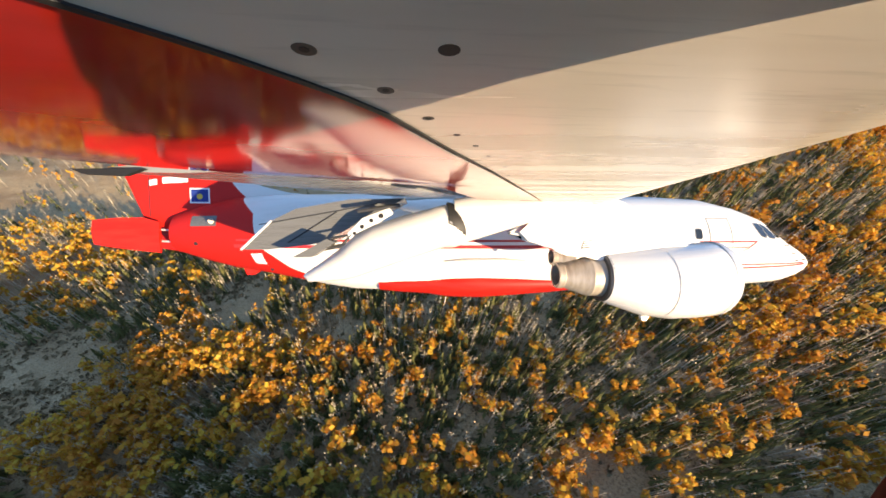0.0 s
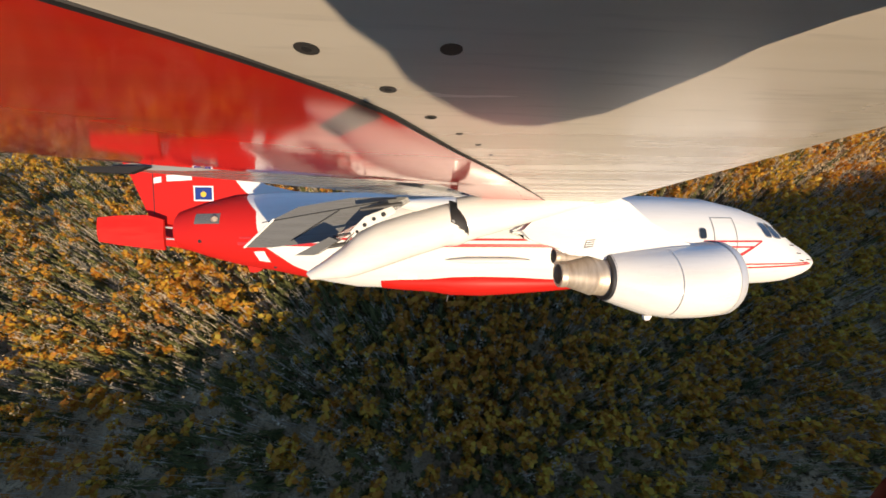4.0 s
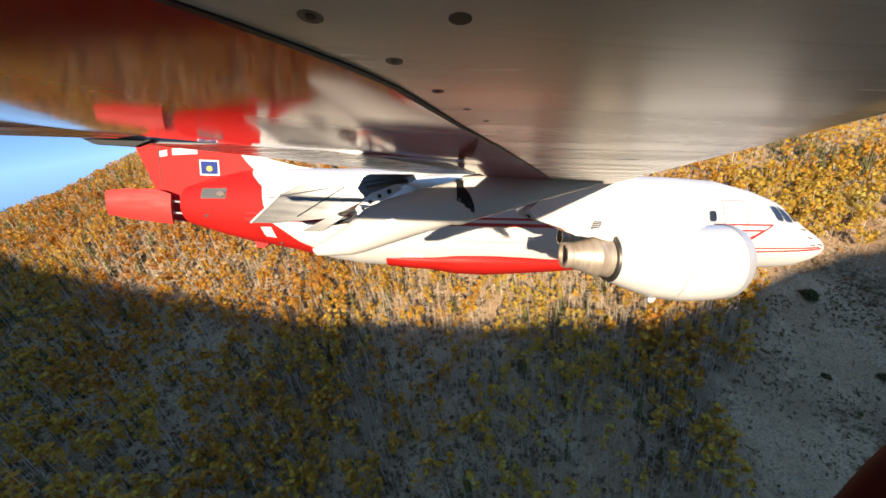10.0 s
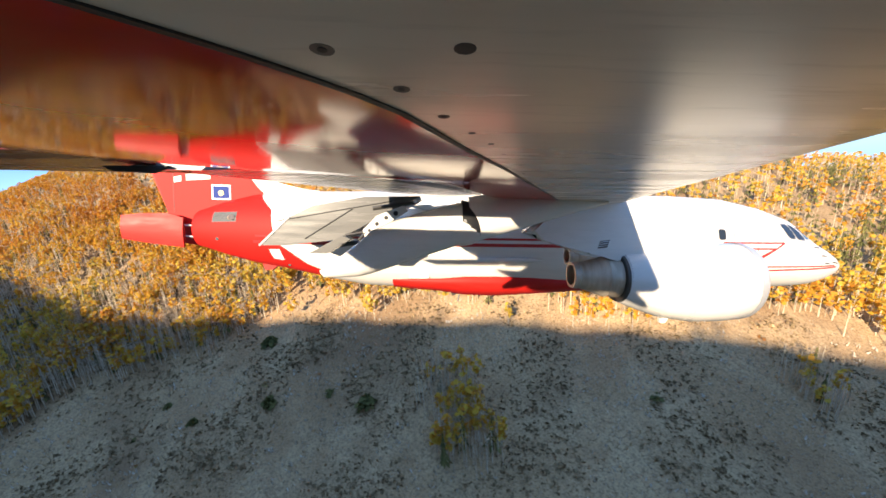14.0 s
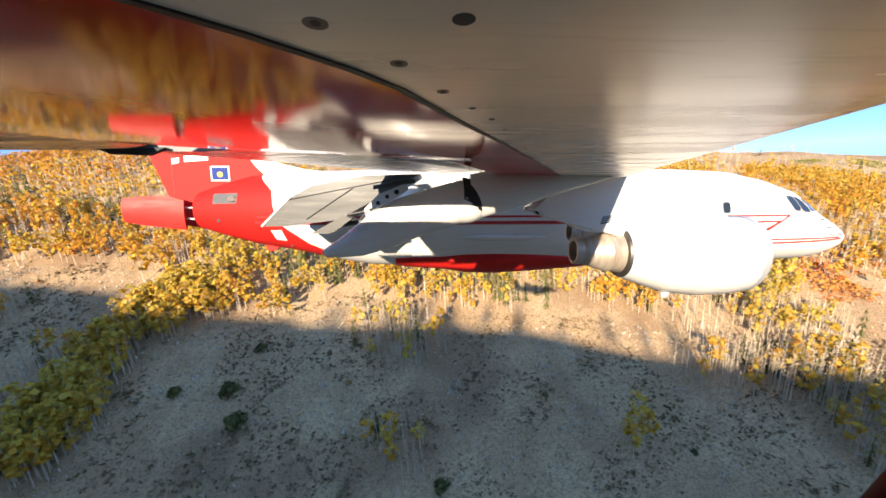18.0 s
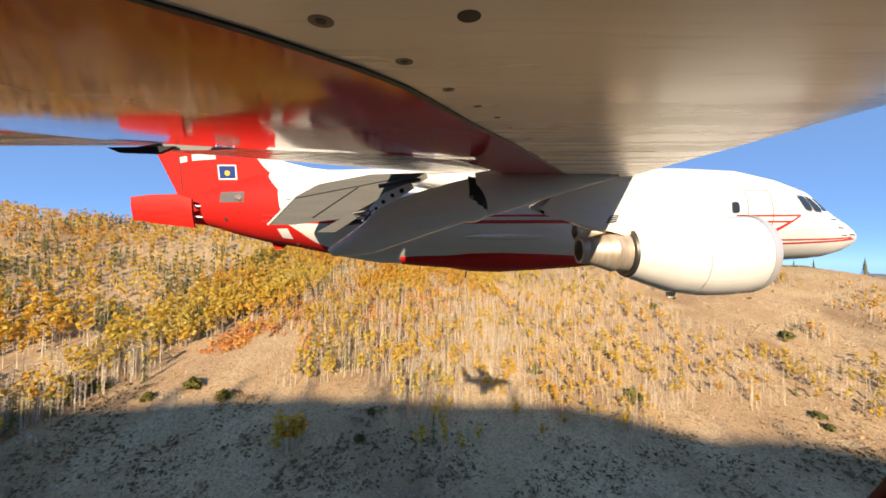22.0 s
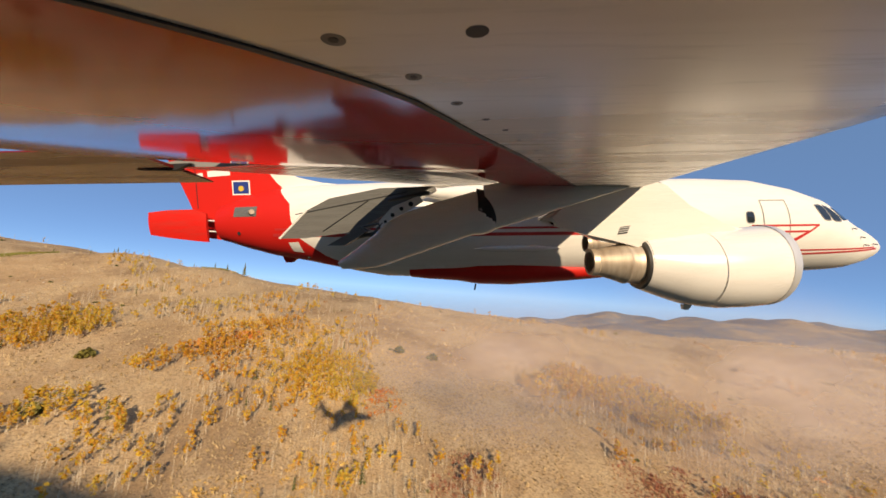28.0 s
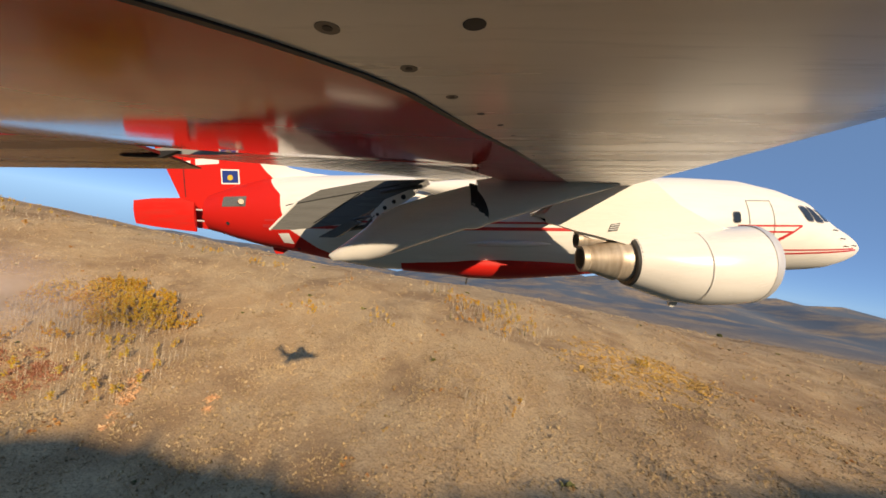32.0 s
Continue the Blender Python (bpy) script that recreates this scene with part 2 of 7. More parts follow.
    (25.8, 691.191, 624.426, -13.982, 97.915, -0.050, 38.225), (25.9, 694.478, 626.389, -14.182, 97.849, 0.864, 36.012), (26.0, 697.824, 628.244, -14.430, 97.809, 1.677, 33.888),
    (26.1, 701.231, 629.981, -14.726, 97.815, 2.324, 31.993), (26.2, 704.691, 631.614, -15.061, 97.872, 2.798, 30.360), (26.3, 708.194, 633.159, -15.421, 97.971, 3.102, 28.995),
    (26.4, 711.733, 634.630, -15.799, 98.107, 3.236, 27.906), (26.5, 715.296, 636.045, -16.183, 98.273, 3.199, 27.104), (26.6, 718.876, 637.419, -16.562, 98.455, 2.990, 26.600),
    (26.7, 722.465, 638.773, -16.925, 98.645, 2.614, 26.394), (26.8, 726.054, 640.122, -17.262, 98.832, 2.079, 26.486), (26.9, 729.638, 641.487, -17.561, 99.003, 1.393, 26.873),
    (27.0, 733.210, 642.887, -17.813, 99.142, 0.563, 27.556), (27.1, 736.765, 644.335, -18.010, 99.233, -0.391, 28.513), (27.2, 740.302, 645.832, -18.153, 99.260, -1.401, 29.619),
    (27.3, 743.823, 647.371, -18.246, 99.212, -2.378, 30.728), (27.4, 747.330, 648.948, -18.295, 99.091, -3.233, 31.678), (27.5, 750.824, 650.556, -18.302, 98.899, -3.881, 32.317),
    (27.6, 754.309, 652.190, -18.273, 98.651, -4.267, 32.543), (27.7, 757.786, 653.839, -18.216, 98.353, -4.436, 32.429), (27.8, 761.261, 655.495, -18.138, 98.017, -4.466, 32.096),
    (27.9, 764.738, 657.148, -18.050, 97.647, -4.428, 31.663), (28.0, 768.221, 658.789, -17.960, 97.252, -4.396, 31.253), (28.1, 771.713, 660.410, -17.874, 96.839, -4.423, 30.960),
    (28.2, 775.213, 662.012, -17.791, 96.421, -4.511, 30.777), (28.3, 778.720, 663.600, -17.708, 96.007, -4.649, 30.662), (28.4, 782.231, 665.175, -17.624, 95.609, -4.822, 30.579),
    (28.5, 785.746, 666.743, -17.532, 95.238, -5.019, 30.487), (28.6, 789.262, 668.306, -17.432, 94.901, -5.231, 30.357), (28.7, 792.781, 669.862, -17.319, 94.597, -5.452, 30.190),
    (28.8, 796.305, 671.410, -17.193, 94.319, -5.675, 29.993), (28.9, 799.830, 672.948, -17.052, 94.063, -5.900, 29.787), (29.0, 803.361, 674.474, -16.893, 93.824, -6.122, 29.581),
    (29.1, 806.896, 675.989, -16.713, 93.598, -6.335, 29.380), (29.2, 810.435, 677.490, -16.512, 93.388, -6.535, 29.182), (29.3, 813.978, 678.979, -16.294, 93.202, -6.722, 28.986),
    (29.4, 817.526, 680.457, -16.055, 93.043, -6.890, 28.790), (29.5, 821.077, 681.921, -15.801, 92.918, -7.039, 28.592), (29.6, 824.632, 683.373, -15.529, 92.830, -7.164, 28.389),
    (29.7, 828.191, 684.813, -15.244, 92.778, -7.267, 28.188), (29.8, 831.752, 686.243, -14.945, 92.752, -7.342, 27.992), (29.9, 835.317, 687.665, -14.635, 92.750, -7.391, 27.813),
    (30.0, 838.884, 689.079, -14.315, 92.765, -7.412, 27.658), (30.1, 842.452, 690.487, -13.989, 92.792, -7.405, 27.528), (30.2, 846.022, 691.888, -13.656, 92.826, -7.383, 27.413),
    (30.3, 849.594, 693.283, -13.317, 92.862, -7.361, 27.296), (30.4, 853.169, 694.672, -12.972, 92.896, -7.349, 27.168), (30.5, 856.745, 696.055, -12.622, 92.922, -7.363, 27.013),
    (30.6, 860.323, 697.433, -12.268, 92.937, -7.413, 26.821), (30.7, 863.902, 698.803, -11.908, 92.940, -7.498, 26.606), (30.8, 867.483, 700.168, -11.541, 92.930, -7.610, 26.385),
    (30.9, 871.066, 701.527, -11.164, 92.909, -7.744, 26.175), (31.0, 874.649, 702.879, -10.775, 92.874, -7.894, 25.994), (31.1, 878.234, 704.224, -10.374, 92.823, -8.052, 25.854),
    (31.2, 881.821, 705.560, -9.960, 92.735, -8.213, 25.744), (31.3, 885.410, 706.886, -9.530, 92.588, -8.369, 25.647), (31.4, 889.001, 708.200, -9.086, 92.359, -8.513, 25.549),
    (31.5, 892.594, 709.503, -8.625, 92.025, -8.639, 25.435), (31.6, 896.190, 710.792, -8.148, 91.570, -8.741, 25.290), (31.7, 899.788, 712.071, -7.657, 91.012, -8.824, 25.119),
    (31.8, 903.387, 713.340, -7.157, 90.377, -8.894, 24.934), (31.9, 906.989, 714.604, -6.649, 89.692, -8.955, 24.735), (32.0, 910.591, 715.862, -6.138, 88.980, -9.013, 24.532)]
walk(cam, [(t, pose(x, y, z, rx, ry, rz)) for t, x, y, z, rx, ry, rz in CAMERA_ROWS],
     exposures=[(0, 1.4, 7450, 10), (2, 0.95, 7150, 10), (3.5, 0.55, 6950, 10), (8, 0.62, 6550, 10), (9.5, 0.8, 6450, 10), (12, 1.1, 6500, 10), (14, 1.35, 6600, 10), (17, 1.4, 6400, 10), (20, 1.2, 6350, 10), (22, 0.9, 6750, 10), (24, 0.48, 7000, 10), (26, 0.38, 7100, 10), (28, 0.38, 7200, 10), (30, 0.42, 7100, 10), (32, 0.38, 7250, 10)])

# ---- light ----
SUN = Vector((0.676, -0.637, 0.371)).normalized()
world = bpy.data.worlds.new("sky")
scene.world = world
world.use_nodes = True
wt = world.node_tree
sky = wt.nodes.new("ShaderNodeTexSky")
sky.sky_type = "NISHITA"
sky.sun_disc = False
sky.sun_elevation = math.asin(SUN.z)
sky.sun_rotation = math.atan2(SUN.x, SUN.y)
sky.altitude = 3500
sky.air_density = 0.5
sky.dust_density = 0.0
sky.ozone_density = 5.0
even = wt.nodes.new("ShaderNodeMix")
even.data_type = "RGBA"
even.inputs[0].default_value = 0.75
even.inputs[7].default_value = (0.60, 1.14, 2.2, 1)
wt.links.new(sky.outputs[0], even.inputs[6])
wt.links.new(even.outputs[2], wt.nodes["Background"].inputs[0])
wt.nodes["Background"].inputs[1].default_value = 0.19
sun_data = bpy.data.lights.new("sun", "SUN")
sun_data.energy = 4.7
sun_data.angle = radians(0.7)
sun_data.color = (1.0, 0.83, 0.62)
sun = new("sun", sun_data)
sun.matrix_world = look(SUN * 50, (0, 0, 0))


# ---- materials ----
def mat(name, rgb, rough=0.6, metal=0.0, coat=0.0, spec=0.5, build=None):
    m = bpy.data.materials.new(name)
    m.use_nodes = True
    b = m.node_tree.nodes["Principled BSDF"]
    b.inputs["Base Color"].default_value = (*rgb, 1)
    b.inputs["Roughness"].default_value = rough
    b.inputs["Metallic"].default_value = metal
    b.inputs["Coat Weight"].default_value = coat
    b.inputs["Coat Roughness"].default_value = 0.05
    b.inputs["Specular IOR Level"].default_value = spec
    if build:
        build(m.node_tree, b)
    return m


def node(nt, kind, **values):
    n = nt.nodes.new(kind)
    for k, v in values.items():
        if k.startswith("i_"):
            n.inputs[k[2:].replace("_", " ")].default_value = v
        else:
            setattr(n, k, v)
    return n


def ramp(nt, source, stops):
    r = nt.nodes.new("ShaderNodeValToRGB")
    nt.links.new(source, r.inputs[0])
    e = r.color_ramp.elements
    while len(e) < len(stops):
        e.new(0.5)
    for k, (p, c) in zip(e, stops):
        k.position = p
        k.color = (*c, 1) if len(c) == 3 else c
    return r.outputs[0]


def mix(nt, fac, a, b):
    n = nt.nodes.new("ShaderNodeMix")
    n.data_type = "RGBA"
    for sock, v in ((n.inputs[0], fac), (n.inputs[6], a), (n.inputs[7], b)):
        if isinstance(v, (int, float)):
            sock.default_value = v
        elif isinstance(v, tuple):
            sock.default_value = (*v, 1)
        else:
            nt.links.new(v, sock)
    return n.outputs[2]


def math_node(nt, op, a, b=0.0):
    n = node(nt, "ShaderNodeMath", operation=op)
    for i, v in enumerate((a, b)):
        if isinstance(v, (int, float)):
            n.inputs[i].default_value = v
        else:
            nt.links.new(v, n.inputs[i])
    return n.outputs[0]


def bump(nt, b, height, strength=0.3, distance=0.02):
    n = node(nt, "ShaderNodeBump", i_Strength=strength, i_Distance=distance)
    nt.links.new(height, n.inputs["Height"])
    nt.links.new(n.outputs[0], b.inputs["Normal"])


def noise_tex(nt, scale, detail=4.0, coord="Object", rough=0.55, stretch=None):
    tc = nt.nodes.new("ShaderNodeTexCoord")
    n = node(nt, "ShaderNodeTexNoise", i_Scale=scale, i_Detail=detail, i_Roughness=rough)
    if stretch:
        mp = node(nt, "ShaderNodeMapping")
        mp.inputs["Scale"].default_value = stretch
        nt.links.new(tc.outputs[coord], mp.inputs[0])
        nt.links.new(mp.outputs[0], n.inputs["Vector"])
    else:
        nt.links.new(tc.outputs[coord], n.inputs["Vector"])
    return n.outputs["Fac"]


def paint(rgb, dirt, grime=0.3, rough=(0.16, 0.38)):
    """Aircraft paint with streaks along the airflow and fine soot."""
    def build(nt, b):
        streak = noise_tex(nt, 3.0, 5, stretch=(0.25, 2.5, 2.5))
        spot = noise_tex(nt, 22.0, 3)
        m = math_node(nt, "MULTIPLY", ramp(nt, streak, [(0.42, (0, 0, 0)), (0.75, (1, 1, 1))]), grime)
        c = mix(nt, m, rgb, dirt)
        s = math_node(nt, "MULTIPLY", ramp(nt, spot, [(0.6, (0, 0, 0)), (0.8, (1, 1, 1))]), grime * 0.6)
        nt.links.new(mix(nt, s, c, dirt), b.inputs["Base Color"])
        nt.links.new(ramp(nt, streak, [(0.3, (rough[0],) * 3), (0.8, (rough[1],) * 3)]), b.inputs["Roughness"])
    return build


RED = (0.56, 0.013, 0.009)
WHITE = (0.76, 0.73, 0.68)
M_WHITE = mat("white_paint", WHITE, 0.25, coat=0.3, build=paint(WHITE, (0.55, 0.5, 0.44), 0.35))
M_RED = mat("red_paint", RED, 0.3, coat=0.0, spec=0.25, build=paint(RED, (0.35, 0.03, 0.02), 0.4, (0.42, 0.6)))


def red_gloss(nt, b):
    n = noise_tex(nt, 5.0, 4, stretch=(0.4, 2.0, 2.0))
    nt.links.new(mix(nt, ramp(nt, n, [(0.45, (0, 0, 0)), (0.8, (0.6,) * 3)]), (0.52, 0.020, 0.012), (0.34, 0.018, 0.012)), b.inputs["Base Color"])
    nt.links.new(ramp(nt, n, [(0.3, (0.06,) * 3), (0.8, (0.13,) * 3)]), b.inputs["Roughness"])


M_RED_GLOSS = mat("polished_red_paint", RED, 0.1, coat=0.0, spec=0.12, build=red_gloss)


def skin(nt, b):
    n = noise_tex(nt, 2.2, 5, stretch=(0.35, 2.2, 1.0))
    f = noise_tex(nt, 26.0, 3, stretch=(0.2, 2.0, 1.0))
    c = mix(nt, ramp(nt, n, [(0.35, (0, 0, 0)), (0.75, (1, 1, 1))]), (0.70, 0.62, 0.52), (0.53, 0.45, 0.355))
    c = mix(nt, ramp(nt, f, [(0.55, (0, 0, 0)), (0.85, (0.5,) * 3)]), c, (0.33, 0.28, 0.23))
    nt.links.new(c, b.inputs["Base Color"])
    nt.links.new(ramp(nt, n, [(0.3, (0.19,) * 3), (0.8, (0.38,) * 3)]), b.inputs["Roughness"])


M_SKIN = mat("wing_skin_paint", (0.6, 0.57, 0.5), 0.35, spec=0.75, build=skin)
M_RED_DULL = mat("dark_red_paint", (0.16, 0.010, 0.008), 0.7, build=paint((0.16, 0.010, 0.008), (0.08, 0.008, 0.007), 0.5))
# The lip's shaded side is put into this near-black red.
M_RED_SHADED = mat("red_paint_in_shade", (0.05, 0.004, 0.003), 0.9, spec=0.1, build=lambda nt, b: nt.links.new(ramp(nt, noise_tex(nt, 40.0, 3), [(0.3, (0.04, 0.003, 0.002)), (0.7, (0.07, 0.006, 0.004))]), b.inputs["Base Color"]))
M_GREY = mat("grey_paint", (0.27, 0.27, 0.265), 0.45, build=paint((0.27, 0.27, 0.265), (0.16, 0.15, 0.135), 0.5))
M_BLACK = mat("dark_rubber", (0.015, 0.015, 0.016), 0.6)
M_DARKMETAL = mat("dark_steel", (0.10, 0.095, 0.09), 0.45, metal=0.7)
M_NOZZLE = mat("heat_stained_steel", (0.55, 0.46, 0.35), 0.45, metal=0.5,
               build=lambda nt, b: nt.links.new(ramp(nt, noise_tex(nt, 4.0, 4, stretch=(3, 0.6, 0.6)), [(0.3, (0.62, 0.53, 0.42)), (0.7, (0.40, 0.31, 0.23))]), b.inputs["Base Color"]))
M_LIP = mat("polished_aluminium", (0.70, 0.69, 0.68), 0.42, metal=0.5)
M_GLASS = mat("dark_window_glass", (0.02, 0.025, 0.03), 0.05, spec=0.8)
M_BLUE = mat("blue_enamel", (0.02, 0.045, 0.22), 0.65, spec=0.2)
M_YELLOW = mat("yellow_enamel", (0.65, 0.45, 0.05), 0.4)
M_MARK = mat("white_marking", (0.8, 0.79, 0.76), 0.35)
M_STRIPE = mat("red_stripe", (0.5, 0.03, 0.03), 0.35)


def fuselage_build(nt, b):
    """White body whose tail is red behind a curved line."""
    tc = nt.nodes.new("ShaderNodeTexCoord")
    sx = nt.nodes.new("ShaderNodeSeparateXYZ")
    nt.links.new(tc.outputs["Object"], sx.inputs[0])
    h = node(nt, "ShaderNodeMapRange")
    for k, v in (("From Min", -1.6), ("From Max", 3.4), ("To Min", 0.0), ("To Max", 1.0)):
        h.inputs[k].default_value = v
    nt.links.new(sx.outputs["Z"], h.inputs["Value"])
    edge = ramp(nt, h.outputs[0], [(0.0, (0.0,) * 3), (0.112, (0.03,) * 3), (0.156, (0.163,) * 3), (0.23, (0.294,) * 3), (0.28, (0.394,) * 3), (0.40, (0.47,) * 3), (0.52, (0.50,) * 3), (0.6, (0.64,) * 3), (0.69, (0.774,) * 3), (0.774, (0.863,) * 3), (1.0, (1.0,) * 3)])
    line = math_node(nt, "SUBTRACT", math_node(nt, "MULTIPLY", edge, -3.5), 19.6)
    red = math_node(nt, "LESS_THAN", sx.outputs["X"], line)
    streak = noise_tex(nt, 2.5, 5, stretch=(0.25, 2.0, 2.0))
    w = mix(nt, ramp(nt, streak, [(0.45, (0, 0, 0)), (0.8, (0.35,) * 3)]), WHITE, (0.58, 0.54, 0.48))
    nt.links.new(mix(nt, red, w, RED), b.inputs["Base Color"])
    nt.links.new(mix(nt, red, ramp(nt, streak, [(0.3, (0.32,) * 3), (0.8, (0.5,) * 3)]), (0.62,) * 3), b.inputs["Roughness"])


M_BODY = mat("fuselage_paint", WHITE, 0.35, coat=0.0, spec=0.28, build=fuselage_build)


def hazed_far_forest(nt, c):
    """Dark conifer cover on mountains beyond the grassland, haze painted in as pale blue."""
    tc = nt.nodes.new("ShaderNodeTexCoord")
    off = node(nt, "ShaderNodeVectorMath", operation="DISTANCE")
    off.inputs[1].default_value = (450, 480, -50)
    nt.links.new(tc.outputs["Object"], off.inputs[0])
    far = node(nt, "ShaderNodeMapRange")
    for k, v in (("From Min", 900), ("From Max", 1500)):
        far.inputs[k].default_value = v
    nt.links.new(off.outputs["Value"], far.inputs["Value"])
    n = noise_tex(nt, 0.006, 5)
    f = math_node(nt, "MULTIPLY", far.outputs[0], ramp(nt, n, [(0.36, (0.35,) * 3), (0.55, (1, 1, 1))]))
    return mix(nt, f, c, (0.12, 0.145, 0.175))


def ground_build(nt, b):
    big = noise_tex(nt, 0.012, 5, rough=0.6)
    mid = noise_tex(nt, 0.09, 6, rough=0.65)
    fine = noise_tex(nt, 1.4, 6, rough=0.7)
    grain = noise_tex(nt, 5.0, 4, rough=0.7)
    c = mix(nt, ramp(nt, big, [(0.4, (0, 0, 0)), (0.62, (1, 1, 1))]), (0.52, 0.355, 0.185), (0.42, 0.26, 0.13))
    c = mix(nt, ramp(nt, mid, [(0.45, (0, 0, 0)), (0.68, (0.85,) * 3)]), c, (0.60, 0.435, 0.245))
    c = mix(nt, ramp(nt, fine, [(0.45, (0, 0, 0)), (0.7, (0.9,) * 3)]), c, (0.27, 0.18, 0.105))
    c = mix(nt, ramp(nt, grain, [(0.5, (0, 0, 0)), (0.75, (0.8,) * 3)]), c, (0.60, 0.48, 0.31))
    swath = noise_tex(nt, 0.035, 4, rough=0.6)
    c = mix(nt, ramp(nt, swath, [(0.5, (0, 0, 0)), (0.66, (0.75,) * 3)]), c, (0.25, 0.155, 0.085))
    speck = noise_tex(nt, 2.8, 3, rough=0.5)
    c = mix(nt, ramp(nt, speck, [(0.52, (0, 0, 0)), (0.62, (0.5,) * 3)]), c, (0.17, 0.115, 0.062))
    c = hazed_far_forest(nt, c)
    nt.links.new(c, b.inputs["Base Color"])
    bump(nt, b, math_node(nt, "ADD", fine, grain), 0.6, 0.3)


M_GROUND = mat("dry_grass_soil", (0.3, 0.2, 0.11), 0.95, spec=0.15, build=ground_build)


def leaf_build(stops, patch=0.05, thin=0.0, turning=False):
    def build(nt, b):
        geo = nt.nodes.new("ShaderNodeNewGeometry")
        info = nt.nodes.new("ShaderNodeObjectInfo")
        n = node(nt, "ShaderNodeTexNoise", i_Scale=patch, i_Detail=3.0)
        nt.links.new(geo.outputs["Position"], n.inputs["Vector"])
        v = math_node(nt, "ADD", math_node(nt, "MULTIPLY", geo.outputs["Random Per Island"], 0.35), math_node(nt, "MULTIPLY", n.outputs["Fac"], 0.65))
        v = math_node(nt, "ADD", v, math_node(nt, "MULTIPLY", info.outputs["Random"], 0.04))
        if turning:  # amber in the first valley, yellow on the middle slopes
            east = nt.nodes.new("ShaderNodeSeparateXYZ")
            nt.links.new(geo.outputs["Position"], east.inputs[0])
            way = ramp(nt, math_node(nt, "MULTIPLY", east.outputs["X"], 0.001), [(0.22, (0.0,) * 3), (0.32, (0.11,) * 3), (0.43, (0.19,) * 3), (0.55, (0.19,) * 3), (0.66, (0.11,) * 3)])
            v = math_node(nt, "ADD", v, math_node(nt, "SUBTRACT", way, 0.13))
        colour = ramp(nt, v, stops)
        nt.links.new(colour, b.inputs["Base Color"])
        if thin:
            through_light = node(nt, "ShaderNodeBsdfTranslucent")
            both = node(nt, "ShaderNodeMixShader")
            both.inputs[0].default_value = thin
            nt.links.new(colour, through_light.inputs["Color"])
            nt.links.new(b.outputs[0], both.inputs[1])
            nt.links.new(through_light.outputs[0], both.inputs[2])
            nt.links.new(both.outputs[0], nt.nodes["Material Output"].inputs["Surface"])
    return build


M_GOLD = mat("golden_aspen_leaves", (0.6, 0.3, 0.02), 0.7, spec=0.2, build=leaf_build([(0.25, (0.50, 0.19, 0.028)), (0.42, (0.62, 0.31, 0.040)), (0.56, (0.66, 0.44, 0.055)), (0.74, (0.58, 0.46, 0.10))], 0.03, thin=0.4, turning=True))
M_NEEDLE = mat("conifer_needles", (0.07, 0.08, 0.03), 0.8, spec=0.2, build=leaf_build([(0.3, (0.065, 0.07, 0.024)), (0.55, (0.13, 0.128, 0.042)), (0.75, (0.19, 0.17, 0.056))]))
M_BARK = mat("pale_aspen_bark", (0.66, 0.58, 0.46), 0.85, spec=0.2, build=leaf_build([(0.25, (0.42, 0.34, 0.24)), (0.7, (0.62, 0.53, 0.40))], 0.2))
M_TWIG = mat("bare_tan_twigs", (0.42, 0.32, 0.2), 0.9, spec=0.1, build=leaf_build([(0.25, (0.34, 0.24, 0.14)), (0.7, (0.54, 0.42, 0.27))], 0.1))
M_TRUNK = mat("brown_conifer_bark", (0.10, 0.07, 0.05), 0.9, spec=0.1)
M_SHRUB = mat("rust_shrub_leaves", (0.3, 0.12, 0.05), 0.85, spec=0.1, build=leaf_build([(0.25, (0.30, 0.10, 0.035)), (0.5, (0.36, 0.18, 0.06)), (0.7, (0.33, 0.25, 0.10))]))
M_TUFT = mat("dry_grass_tufts", (0.42, 0.31, 0.17), 0.9, spec=0.1, build=leaf_build([(0.25, (0.24, 0.155, 0.085)), (0.5, (0.44, 0.32, 0.18)), (0.75, (0.62, 0.50, 0.32))], 0.03))
M_STONE = mat("pale_rock", (0.4, 0.34, 0.28), 0.9, build=leaf_build([(0.3, (0.26, 0.21, 0.16)), (0.7, (0.46, 0.38, 0.29))], 0.3))
M_OLIVE = mat("olive_shrub_leaves", (0.14, 0.12, 0.03), 0.8, spec=0.2, build=leaf_build([(0.3, (0.09, 0.085, 0.02)), (0.7, (0.22, 0.18, 0.04))]))
M_ORANGE = mat("orange_autumn_leaves", (0.5, 0.16, 0.03), 0.8, spec=0.2, build=leaf_build([(0.3, (0.42, 0.11, 0.03)), (0.5, (0.55, 0.19, 0.04)), (0.72, (0.50, 0.27, 0.07))], 0.1))
M_MOSS = mat("green_meadow_grass", (0.2, 0.2, 0.05), 0.9, spec=0.1, build=leaf_build([(0.3, (0.15, 0.15, 0.035)), (0.7, (0.28, 0.26, 0.07))], 0.1))
M_PALE = mat("pale_meadow_grass", (0.6, 0.53, 0.43), 0.9, spec=0.1, build=leaf_build([(0.25, (0.36, 0.29, 0.21)), (0.5, (0.56, 0.49, 0.39)), (0.75, (0.60, 0.53, 0.43))], 0.06))
M_REDSOIL = mat("red_brown_ground_cover", (0.28, 0.1, 0.06), 0.9, spec=0.1, build=leaf_build([(0.25, (0.24, 0.085, 0.05)), (0.7, (0.40, 0.17, 0.10))], 0.1))
# Light grey flap paint, dimmed to stand for the wing's shade.
M_FLAP = mat("shade_dimmed_grey", (0.14, 0.138, 0.13), 0.5, build=paint((0.14, 0.138, 0.13), (0.07, 0.066, 0.06), 0.5))
